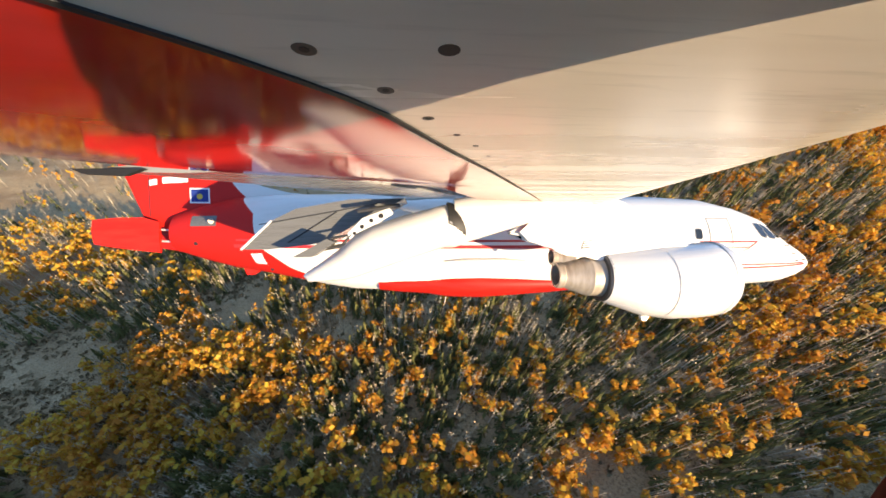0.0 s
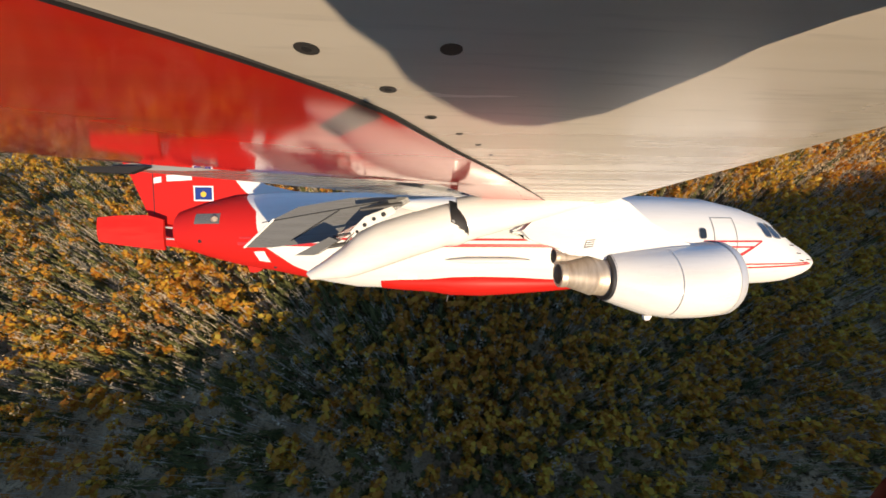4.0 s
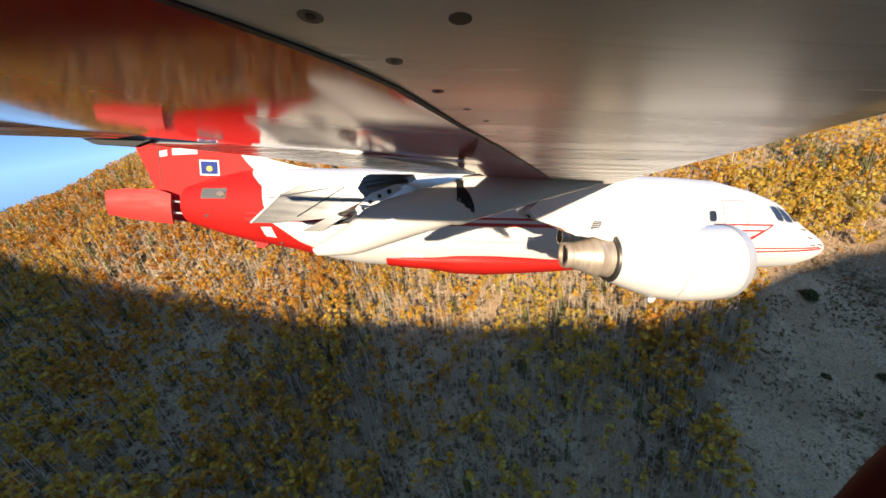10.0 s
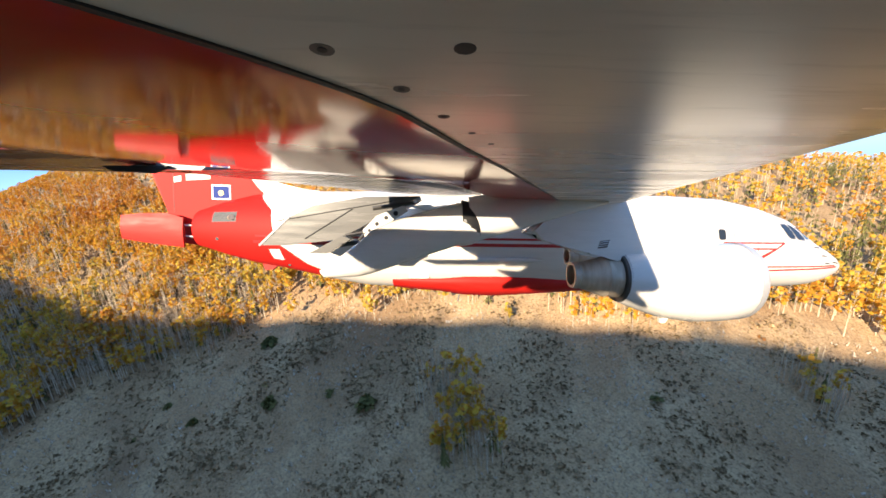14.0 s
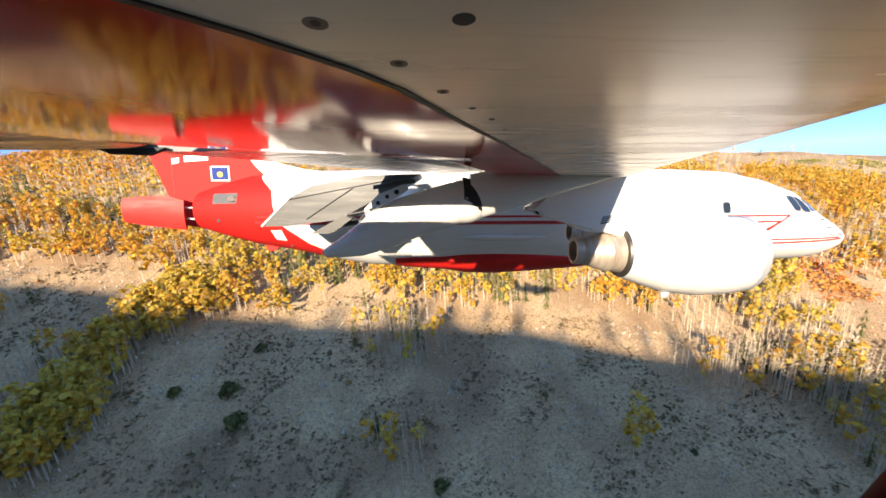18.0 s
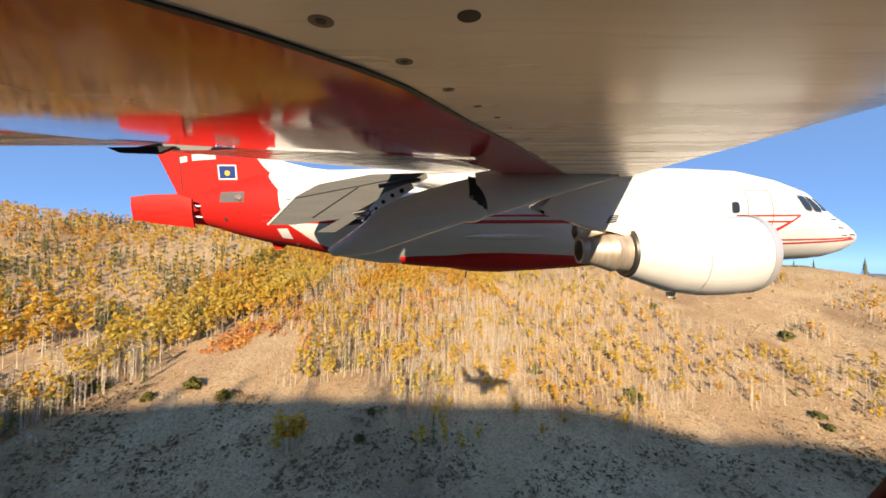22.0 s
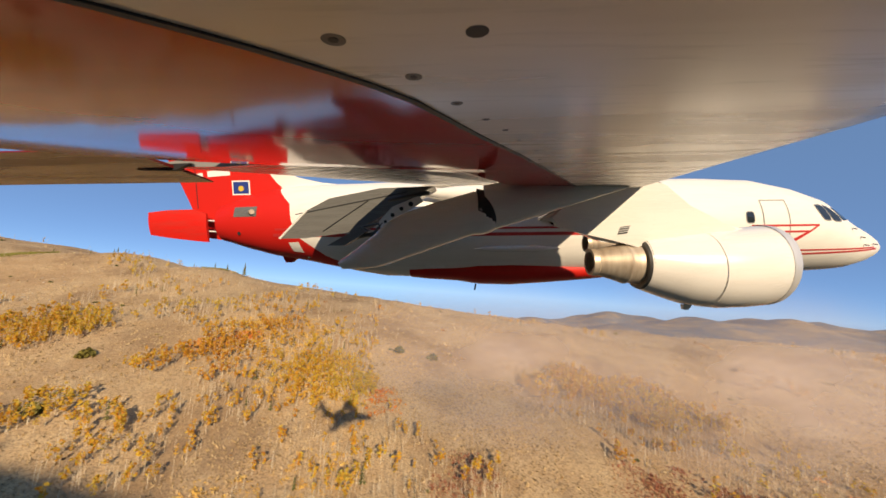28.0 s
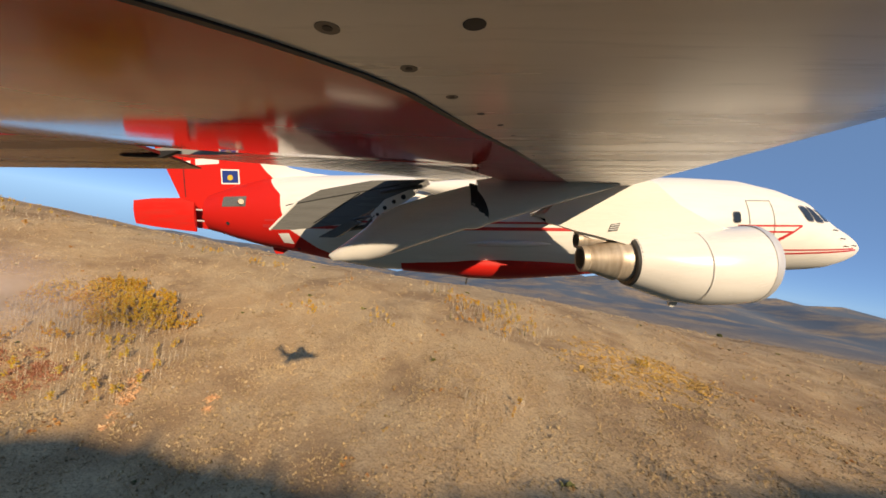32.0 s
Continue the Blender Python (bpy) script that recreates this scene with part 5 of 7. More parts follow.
    trunk = join([(*stem([(0, 0, 0), (0, 0, 0.5)], (0.02, 0.012), 3), 0)] if simple else [(*stem([(0, 0, 0), (0, 0, 0.5), (0, 0, 0.97)], (0.02, 0.014, 0.003), 5), 0)])
    vs, fs = [], []
    for t in range(tiers):
        h = 0.10 + 0.86 * (t / tiers) ** 0.92
        r = slim * (1.03 - t / tiers) * rng.uniform(0.85, 1.12)
        top = min(1.0, h + 0.20)
        off = rng.uniform(0, 6.28)
        for j in range(n):
            a = off + 6.283 * j / n + rng.uniform(-0.15, 0.15)
            rr = r * rng.uniform(0.65, 1.2)
            w = 0.36
            o = len(vs)
            vs += [(0.1 * r * math.cos(a), 0.1 * r * math.sin(a), top), (0.65 * rr * math.cos(a - w), 0.65 * rr * math.sin(a - w), h + 0.05), (rr * math.cos(a), rr * math.sin(a), h - 0.02), (0.65 * rr * math.cos(a + w), 0.65 * rr * math.sin(a + w), h + 0.05)]
            fs.append((o, o + 1, o + 2, o + 3))
    return trunk, (np.array(vs), np.array(fs), np.zeros(len(fs), int))


KINDS = {
    "golden_aspen": ([aspen(10 + i, True, 100, 0.030, 0.44, 0.14) for i in range(4)], (M_BARK, M_GOLD), "slim aspen with pale trunk and golden autumn leaves"),
    "bare_aspen": ([aspen(30 + i, False, 14, 0.018, 0.42, 0.09) for i in range(4)], (M_BARK, M_TWIG), "bare pale aspen with grey twigs"),
    "conifer": ([conifer(50 + i) for i in range(4)], (M_TRUNK, M_NEEDLE), "dark green pointed conifer"),
}
LIGHT_KINDS = {
    "golden_aspen": [aspen(70 + i, True, 50, 0.060, 0.42, 0.15, True) for i in range(3)],
    "bare_aspen": [aspen(80 + i, False, 6, 0.022, 0.5, 0.09, True) for i in range(3)],
    "conifer": [conifer(90 + i, 4, 0.18, 6, True) for i in range(3)],
}


FAR_KINDS = {
    "golden_aspen": [aspen(75 + i, True, 16, 0.078, 0.36, 0.14, True) for i in range(3)],
    "bare_aspen": [aspen(85 + i, False, 4, 0.035, 0.45, 0.07, True, 1) for i in range(3)],
    "conifer": [conifer(95 + i, 3, 0.19, 5, True) for i in range(3)],
}


def scattered(rng, n, lo_s, hi_s, lo_d, hi_d):
    """Random places in a band beside the valley line."""
    t = rng.uniform(lo_s, hi_s, n)
    d = rng.uniform(lo_d, hi_d, n)
    T = np.array([v[2] for v in VALLEY])
    x, y = np.interp(t, T, [v[0] for v in VALLEY]), np.interp(t, T, [v[1] for v in VALLEY])
    e = 0.6
    ux, uy = np.interp(t + e, T, [v[0] for v in VALLEY]) - np.interp(t - e, T, [v[0] for v in VALLEY]), np.interp(t + e, T, [v[1] for v in VALLEY]) - np.interp(t - e, T, [v[1] for v in VALLEY])
    l = np.hypot(ux, uy)
    x, y = x - d * uy / l, y + d * ux / l
    s, dd = along(x, y)
    return x, y, s, dd


# groves on the open slopes: x, y, radius, how thick, share of golden trees
EAST_GROVES = [(752, 778, 14, 0.95, 0.85), (766, 780, 13, 0.95, 0.85), (779, 782, 10, 0.9, 0.7), (607, 688, 9, 0.9, 0.9), (651, 703, 9, 0.5, 0.7), (673, 712, 10, 0.55, 0.8), (691, 718, 8, 0.6, 0.8), (740, 769, 8, 0.9, 0.6), (758, 775, 9, 0.9, 0.7), (772, 778, 8, 0.85, 0.6), (658, 678, 7, 0.6, 0.8), (674, 685, 7, 0.6, 0.8), (873, 866, 20, 0.7, 0.3), (859, 873, 12, 0.6, 0.25), (676, 727, 24, 0.8, 0.4), (694, 724, 15, 0.85, 0.7), (681, 710, 16, 0.6, 0.4), (760, 776, 20, 0.85, 0.15), (777, 775, 11, 0.7, 0.3), (717, 708, 8, 0.7, 0.4), (730, 713, 6, 0.7, 0.1), (740, 722, 6, 0.7, 0.2), (682, 689, 13, 0.6, 0.4), (608, 687, 15, 0.6, 0.7), (500, 600, 40, 0.8, 0.2), (510, 639, 38, 0.85, 0.25), (550, 641, 19, 0.8, 0.15)]
UPPER_GROVES = [(590, 657, 15, 0.85, 0.3), (604, 684, 14, 0.8, 0.5), (615, 716, 13, 0.6, 0.3), (633, 742, 19, 0.8, 0.4), (656, 725, 21, 0.75, 0.6), (666, 721, 14, 0.6, 0.5), (566, 678, 7, 0.8, 0.1), (587, 741, 11, 0.6, 0.4), (440, 604, 34, 0.8, 0.85), (428, 568, 24, 0.8, 0.9), (408, 502, 28, 0.95, 0.85), (392, 466, 29, 0.9, 0.8), (483, 577, 26, 0.9, 0.25), (508, 640, 28, 0.95, 0.15), (539, 619, 20, 0.85, 0.2), (458, 497, 20, 0.9, 0.1)]
MIDDLE_GROVES = [(472, 639, 24, 0.8, 0.6), (544, 648, 16, 0.7, 0.15), (404, 456, 24, 0.9, 0.8), (423, 501, 26, 0.9, 0.7), (456, 504, 15, 0.8, 0.15), (460, 568, 21, 0.7, 0.3), (516, 606, 23, 0.8, 0.2), (513, 540, 3, 0.8, 0.9), (484, 484, 6, 0.22, 0.35), (460, 501, 11, 1, 0.15), (427, 482, 20, 0.95, 0.75), (407, 449, 21, 0.95, 0.6), (421, 461, 14, 0.9, 0.1), (463, 453, 4, 0.6, 0.8), (481, 487, 7, 0.25, 0.3), (425, 424, 10, 0.5, 0.1)]
HILLSIDE_GROVES = [(406, 458, 16, 0.95, 0.9), (404, 472, 18, 0.95, 0.95), (428, 496, 15, 0.95, 0.9), (426, 518, 20, 1.0, 0.95), (440, 538, 16, 0.95, 0.95), (422, 545, 16, 0.9, 0.7), (392, 392, 14, 0.9, 0.8), (404, 432, 15, 0.95, 0.85), (409, 446, 12, 0.95, 0.9), (382, 408, 14, 0.9, 0.8), (438, 490, 10, 0.95, 0.9), (362, 355, 11, 0.8, 0.85), (442, 492, 9, 0.9, 0.6), (469, 583, 14, 0.9, 0.2), (356, 330, 10, 0.7, 0.8)]
LOWER_GROVES = [(446, 414, 5, 0.25, 0.2), (488, 572, 15, 0.6, 0.7), (411, 369, 5, 0.9, 0.85), (420, 364, 6, 0.95, 0.9), (403, 375, 7, 0.9, 0.8), (426, 424, 7, 0.7, 0.1), (409, 358, 5, 0.3, 0.1), (365, 286, 5, 0.7, 0.2), (373, 283, 6, 0.7, 0.2), (321, 219, 10, 0.8, 0.1), (299, 166, 22, 0.8, 0.2), (366, 282, 8, 0.6, 0.15), (388, 347, 6, 0.5, 0.15)]
CONIFER_GROVES = [(361, 438, 20), (368, 466, 18), (384, 497, 16), (383, 512, 14), (409, 551, 10), (323, 401, 16), (344, 434, 16), (344, 352, 12), (417, 465, 20), (397, 475, 22), (398, 497, 14), (392, 408, 12), (392, 422, 13), (404, 442, 6), (397, 523, 20), (315, 306, 14), (368, 407, 16), (381, 424, 12), (341, 435, 16), (325, 463, 16), (322, 490, 14), (382, 508, 14)]
CLEARINGS = [(-92, 36, 17), (-118, 24, 16), (-49, 61, 9)]
GROVES = EAST_GROVES + UPPER_GROVES + MIDDLE_GROVES + HILLSIDE_GROVES + LOWER_GROVES


def cover(x, y, s, d):
    """How thick the wood stands, and the shares of golden and conifer trees."""
    n1, n2, n3 = wave(x, y, 75, 11), wave(x, y, 34, 12), wave(x, y, 130, 13)
    forest = 1 - step(10.8, 11.3, s - 0.021 * (d - 31) + 0.25 * n2)
    edge = np.interp(s, [11, 17.5, 18, 19, 19.6, 20, 20.7, 21.6, 23], [74, 76, 84, 92, 84, 102, 108, 97, 80])
    dense = forest * (1 - step(0.6, 0.9, n2) * (0.8 - 0.5 * step(2, 4, s))) * (0.62 + 0.38 * step(2.5, 4.5, s))
    belt = step(9, 10.5, s) * (1 - step(20.0, 22.5, s)) * step(edge - 5, edge + 6, d + 4 * n2) * (1 - 0.75 * step(0.5, 0.9, n1))
    slope = step(20, 22, s) * (1 - step(25.5, 27.5, s)) * step(edge - 12, edge + 4, d) * step(0.4, 0.85, n1 + 0.5 * n2) * 0.4
    late = step(26, 27.5, s) * step(0.75, 1.0, n1 + 0.35 * n2) * 0.3 * step(30, 45, d)
    hills = step(110, 150, d) * (1 - step(20.5, 23, s)) * 0.9 * (1 - 0.6 * step(0.5, 0.9, n3)) * (1 - 0.8 * step(165, 205, d) * step(13, 15, s))
    thick = np.clip(np.maximum.reduce([dense, belt, slope, late, hills]), 0, 1)
    for cx, cy, r in CLEARINGS:
        thick = thick * step(0.75, 1.15, np.hypot(x - cx, y - cy) / r + 0.45 * n2)
    gold = np.where(s < 3.5, 0.16 + 0.34 * step(0.2, 0.9, n1 + 0.5 * n2), np.where(s < 9, 0.36, 0.6))
    gold = np.where(s > 20.5, 0.10 + 0.2 * step(0.2, 0.8, n2), gold)
    gold = np.where((s > 9.3) & (s < 12.4) & (d < 74), 0.2, gold)
    for cx, cy, r, w, share in GROVES:
        q = np.hypot(x - cx, y - cy) / r + 0.28 * n2
        g = w * (1 - step(0.7, 1.15, q))
        gold = np.where(g > thick, np.where((s > 20.5) & (share < 0.5), 0.6, 0.95) * share, gold)
        thick = np.maximum(thick, g)
    con = np.where(s < 3, 0.42 - 0.4 * step(0.3, 0.7, n1 + 0.5 * n2), np.where(s < 8, 0.30 * (1 - step(4, 8, s)) + 0.05, 0.03))
    con = np.where((s > 10) & (s < 20) & (d > 95), 0.04 + 0.6 * step(0.5, 0.8, n3 + 0.3 * n2), con)
    con = np.where(s > 22, 0.01, con)
    for cx, cy, r in CONIFER_GROVES:
        con = np.maximum(con, 0.6 * (1 - step(0.6, 1.1, np.hypot(x - cx, y - cy) / r + 0.3 * n2)))
    return thick, gold * (1 - con), con


def place_trees(seed, n, band, kinds, things=0):
    """Sow trees; the first few nearest the line are things of their own, the rest one mesh a kind."""
    rng = np.random.RandomState(seed)
    x, y, s, d = scattered(rng, n, *band)
    thick, gold, con = cover(x, y, s, d)
    keep = rng.uniform(size=n) < thick
    x, y, s, d, gold, con = (v[keep] for v in (x, y, s, d, gold, con))
    z = ground_height(x, y) - 0.08
    u = rng.uniform(size=len(x))
    kind = np.where(u < con, 2, np.where(u < con + gold, 0, 1))
    size = np.where(kind == 2, rng.uniform(4.0, 8.5, len(x)), rng.uniform(5.0, 8.0, len(x))) * (1.08 - 0.33 * step(3.0, 6.0, s) + 0.25 * step(9.5, 12.5, s)) * (1 - 0.40 * step(20.5, 23.5, s)) * (1 - 0.12 * step(25, 27, s))
    turn = rng.uniform(0, 6.28, len(x))
    return x, y, z, size, turn, kind, s, d


NAMES = ("golden_aspen", "bare_aspen", "conifer")


def sow_mesh(name, label, rows, shapes, mats, rng):
    """All the trees of one kind that nobody could count, as one mesh."""
    x, y, z, size, turn = rows
    V, F, I, o = [], [], [], 0
    pick = rng.randint(len(shapes), size=len(x))
    for k, (wood, crown) in enumerate(shapes):
        m = np.where(pick == k)[0]
        if not len(m):
            continue
        v = np.concatenate([wood[0], crown[0]])
        f = np.concatenate([wood[1], crown[1] + len(wood[0])])
        i = np.concatenate([np.zeros(len(wood[1]), int), np.ones(len(crown[1]), int)])
        c, sn = np.cos(turn[m])[:, None], np.sin(turn[m])[:, None]
        wide = rng.uniform(0.85, 1.2, len(m))[:, None] * size[m][:, None]
        px = x[m][:, None] + wide * (v[None, :, 0] * c - v[None, :, 1] * sn)
        py = y[m][:, None] + wide * (v[None, :, 0] * sn + v[None, :, 1] * c)
        pz = z[m][:, None] + size[m][:, None] * v[None, :, 2]
        V.append(np.stack([px, py, pz], -1).reshape(-1, 3))
        F.append((f[None] + (np.arange(len(m)) * len(v))[:, None, None] + o).reshape(-1, 4))
        I.append(np.tile(i, len(m)))
        o += len(m) * len(v)
    if not V:
        return None
    ob = new(name, raw_mesh(name, np.concatenate(V), np.concatenate(F), mats, np.concatenate(I)))
    return tagged(ob, label, "forest", kind="stuff")


def tree_prototypes():
    made = {}
    for name, (shapes, mats, label) in KINDS.items():
        made[name] = []
        for wood, crown in shapes:
            made[name].append((raw_mesh("trunk", wood[0], wood[1], [mats[0]]), raw_mesh("crown", crown[0], crown[1], [mats[1]])))
    return made


PROTO = tree_prototypes()


def tree_thing(name, k, m, size):
    top = new(name)
    for nm, me in zip(("trunk", "crown"), PROTO[name][k]):
        c = new(nm, me)
        c.parent = top
    top.matrix_basis = m @ Matrix.Diagonal((size, size, size, 1))
    return tagged(top, KINDS[name][2], "tree", "trees on the hillside")


near = place_trees(101, 36000, (-2.5, 35, 12, 105), KINDS)
under = place_trees(103, 4200, (-3, 10.5, -45, 12), KINDS)
x, y, z, size, turn, kind, s, d = (np.concatenate(v) for v in zip(near, under))
prng = np.random.RandomState(5)
taken = np.zeros(len(x), bool)
for k, name in enumerate(NAMES):
    cand = np.where((kind == k) & (d > 28) & (d < 62))[0]
    cand = cand[:: max(1, len(cand) // 220)][:230]
    for i in cand:
        taken[i] = True
        tree_thing(name, prng.randint(4), pose(x[i], y[i], z[i], 0, 0, math.degrees(turn[i])), size[i])
for k, name in enumerate(NAMES):
    m = (kind == k) & ~taken
    light = m & ((d > 62) | ((s > 3.8) & (s < 9.6)))
    m = m & ~light
    sow_mesh("middle_" + name + "_wood", "wood of " + KINDS[name][2] + "s further up the slope", [v[light] for v in (x, y, z, size, turn)], LIGHT_KINDS[name], KINDS[name][1], prng)
    sow_mesh("near_" + name + "_wood", "wood of " + KINDS[name][2] + "s on the slope", [v[m] for v in (x, y, z, size, turn)], KINDS[name][0], KINDS[name][1], prng)
thick = [np.concatenate(v) for v in zip(place_trees(105, 17000, (-2, 11.2, 5, 105), LIGHT_KINDS), place_trees(108, 9000, (-1.5, 6.0, -15, 45), LIGHT_KINDS), place_trees(110, 9000, (-7.5, -2.2, -10, 130), LIGHT_KINDS))]
x, y, z, size, turn, kind, s, d = thick
for k, name in enumerate(NAMES):
    m = kind == k
    sow_mesh("valley_" + name + "_wood", "dense valley wood of " + KINDS[name][2] + "s", [v[m] for v in (x, y, z, size, turn)], LIGHT_KINDS[name], KINDS[name][1], prng)
strip = place_trees(106, 34000, (11, 20.5, -12, 72), KINDS)
x, y, z, size, turn, kind, s, d = strip
for k, name in enumerate(NAMES):
    m = kind == k
    sow_mesh("meadow_" + name + "_wood", "narrow strip of " + KINDS[name][2] + "s in the meadow", [v[m] for v in (x, y, z, size, turn)], LIGHT_KINDS[name], KINDS[name][1], prng)
more = place_trees(104, 64000, (19.5, 34, 15, 190), LIGHT_KINDS)
x, y, z, size, turn, kind, s, d = more
for k, name in enumerate(NAMES):
    m = kind == k
    sow_mesh("slope_" + name + "_wood", "thick stand of small " + KINDS[name][2] + "s on the open slope", [v[m] for v in (x, y, z, size, turn)], LIGHT_KINDS[name], KINDS[name][1], prng)
far = [np.concatenate(v) for v in zip(place_trees(102, 13000, (-6, 41, 105, 380), LIGHT_KINDS), place_trees(107, 9000, (8, 22.5, 100, 260), LIGHT_KINDS), place_trees(109, 6000, (4, 24, 300, 720), LIGHT_KINDS))]
x, y, z, size, turn, kind, s, d = far
for k, name in enumerate(NAMES):
    m = kind == k
    sow_mesh("far_" + name + "_wood", "distant wood of " + KINDS[name][2] + "s", [v[m] for v in (x, y, z, size, turn)], FAR_KINDS[name], KINDS[name][1], prng)

# conifers on the sunny-side crest
rng = np.random.RandomState(9)
cx, cy = [], []
for (ax, ay, az), (bx, by, bz) in zip(CREST[1:], CREST[2:]):
    n = int(math.hypot(bx - ax, by - ay) / (7.0 if 552 < ax < 682 else 9.0))
    k = (np.arange(n) + rng.uniform(0, 0.9, n)) / max(1, n)
    cx.append(ax + k * (bx - ax) + rng.normal(0, 1.5, n))
    cy.append(ay + k * (by - ay) + rng.normal(0, 1.5, n))
cx, cy = np.concatenate(cx), np.concatenate(cy)
sow_mesh("crest_conifer_wood", "row of dark conifers along the ridge crest", (cx, cy, ground_height(cx, cy) - 0.1, np.interp(cx, [540, 560, 579, 608, 620, 653, 663, 690, 706, 739], [5, 8, 9, 9, 11, 11, 8, 7, 5, 5]) * (0.45 + 0.55 * rng.uniform(0, 1, len(cx))), rng.uniform(0, 6.28, len(cx))), [conifer(98 + i, 5, 0.30, 7, True) for i in range(3)], KINDS["conifer"][1], rng)


def tuft_mesh(name, label, rng, x, y, mats, size, blades, category, leaf=0.45, upright=False):
    """Low plants as one mesh: upright blades for grass, loose leaves for shrubs."""
    z = ground_height(x, y)
    sz = size[0] + (size[1] - size[0]) * rng.uniform(size=len(x)) ** 2
    n = len(x) * blades
    each = np.repeat(sz, blades)
    if upright:
        off = rng.normal(size=(n, 2)) * 0.35 * each[:, None]
        base = np.stack([np.repeat(x, blades) + off[:, 0], np.repeat(y, blades) + off[:, 1], np.repeat(z, blades) - 0.04], -1)
        a = rng.uniform(0, 6.28, n)
        w = np.stack([np.cos(a), np.sin(a), np.zeros(n)], -1) * (each * rng.uniform(0.14, 0.3, n))[:, None]
        tall = np.stack([rng.normal(0, 0.3, n), rng.normal(0, 0.3, n), rng.uniform(0.6, 1.1, n)], -1) * each[:, None]
        v = np.stack([base - w, base + w, base + tall + w * 0.35, base + tall - w * 0.35], 1).reshape(-1, 3)
        f = np.arange(4 * n).reshape(n, 4)
    else:
        off = rng.normal(size=(n, 3)) * (0.42, 0.42, 0.25)
        off[:, 2] = np.abs(off[:, 2])
        c = np.repeat(np.stack([x, y, z], -1), blades, 0) + off * each[:, None]
        v, f = leaves(rng, c, 1.0)
        v = (c[:, None] + (v.reshape(-1, 4, 3) - c[:, None]) * each[:, None, None] * leaf).reshape(-1, 3)
    ob = new(name, raw_mesh(name, v, f, mats))
    return tagged(ob, label, category, kind="stuff")


def low_plants(name, label, seed, n, band, chance, mats, size, blades, category, leaf=0.45, upright=False):
    """Tufts or shrubs spread over the open ground, as one mesh."""
    rng = np.random.RandomState(seed)
    x, y, s, d = scattered(rng, n, *band)
    keep = rng.uniform(size=n) < chance(x, y, s, d)
    return tuft_mesh(name, label, rng, x[keep], y[keep], mats, size, blades, category, leaf, upright)


def open_ground(x, y, s, d):
    return np.clip(1.05 - 1.2 * cover(x, y, s, d)[0], 0.12, 1)


DARK_BUSHES = [(336, 247, 3.1), (353, 249, 1.9), (325, 231, 3.9), (329, 211, 1.0), (326, 201, 1.2), (343, 227, 1.1), (350, 234, 1.2), (361, 268, 2.4), (474, 490, 3.9), (494, 491, 3.4), (430, 390, 3.1), (423, 389, 2.2), (453, 419, 1.6), (416, 395, 1.5), (407, 370, 1.8), (420, 380, 1.6), (470, 489, 5.8), (467, 496, 4.2), (519, 552, 1.4), (513, 557, 1.2), (562, 672, 3.6), (572, 637, 1.6), (524, 600, 5.5), (706, 758, 2.9), (696, 752, 3.0), (527, 666, 2.1), (574, 634, 1.4), (1006, 1040, 4.9)]
OLIVE_BUSHES = [(473, 506, 4.1), (485, 524, 3.5), (544, 612, 4.9), (511, 576, 3.2), (483, 568, 3.8), (492, 530, 2.0), (484, 516, 1.8), (469, 498, 3.3), (635, 690, 6.4), (658, 678, 9.9)]
LONE_CONIFERS = [(447, 483, 4.7), (402, 440, 8.8), (407, 443, 7.5), (403, 402, 7.3), (394, 407, 9.4), (450, 524, 9.1), (492, 597, 7.3), (423, 565, 8.4), (573, 762, 8.0), (562, 669, 5.0), (410, 562, 9.5), (442, 650, 8.5), (455, 682, 3.8), (479, 587, 7.6), (504, 725, 3.6), (498, 730, 3), (510, 722, 3.2), (507, 729, 2.6), (520, 734, 2.8), (558, 760, 4.2), (552, 756, 3.4), (538, 751, 3), (490, 717, 2.5), (482, 704, 3)]
RUST_PATCHES = [(459, 584, 22.5), (459, 571, 13.7), (467, 531, 6.1), (463, 538, 8.4), (457, 577, 32.0), (468, 599, 16.7), (647, 714, 6.5), (652, 723, 6.4), (708, 731, 6.3)]
RED_PATCHES = [(778, 748, 9), (788, 751, 8), (766, 746, 6), (737, 723, 7)]
GOLDEN_PATCHES = [(927, 856, 25.0), (945, 866, 15.2), (601, 677, 15.3), (525, 618, 14.7), (658, 729, 23.4), (644, 727, 12.7), (497, 650, 17.8), (684, 721, 12.1), (695, 725, 9.4), (715, 706, 7.5), (601, 686, 12.6), (703, 692, 3.2), (708, 696, 3.1), (487, 555, 8.0), (536, 630, 12.1), (542, 608, 10.2)]
PEACH_STREAKS = [(801, 771, 1.7), (805, 767, 1.8), (808, 764, 1.8), (811, 761, 2.2), (814, 759, 2.0), (817, 756, 1.8), (820, 754, 1.7), (829, 771, 1.7), (832, 768, 1.5)]
GREEN_PATCHES = [(476, 692, 14.1), (441, 674, 8.7), (549, 760, 9.0), (421, 669, 8.0)]
ROCK_PATCHES = [(567, 695, 13.7), (545, 700, 13.0), (564, 697, 11.7), (824, 813, 12.9), (815, 766, 9.9), (818, 770, 21.1), (680, 762, 9.7), (504, 723, 9.0), (561, 697, 8.0), (581, 742, 14.0)]


def in_patches(patches, soft=0.5):
    def chance(x, y, s, d):
        best = np.zeros(x.shape)
        n = 0.3 * wave(x, y, 14, 71)
        for px, py, r in patches:
            best = np.maximum(best, 1 - step(1 - soft, 1.1, np.hypot(x - px, y - py) / r + n))
        return best
    return chance


def patch_plants(name, label, seed, patches, density, mats, size, blades, category, leaf=0.45, upright=False):
    """Low plants that keep to their patches, as one mesh."""
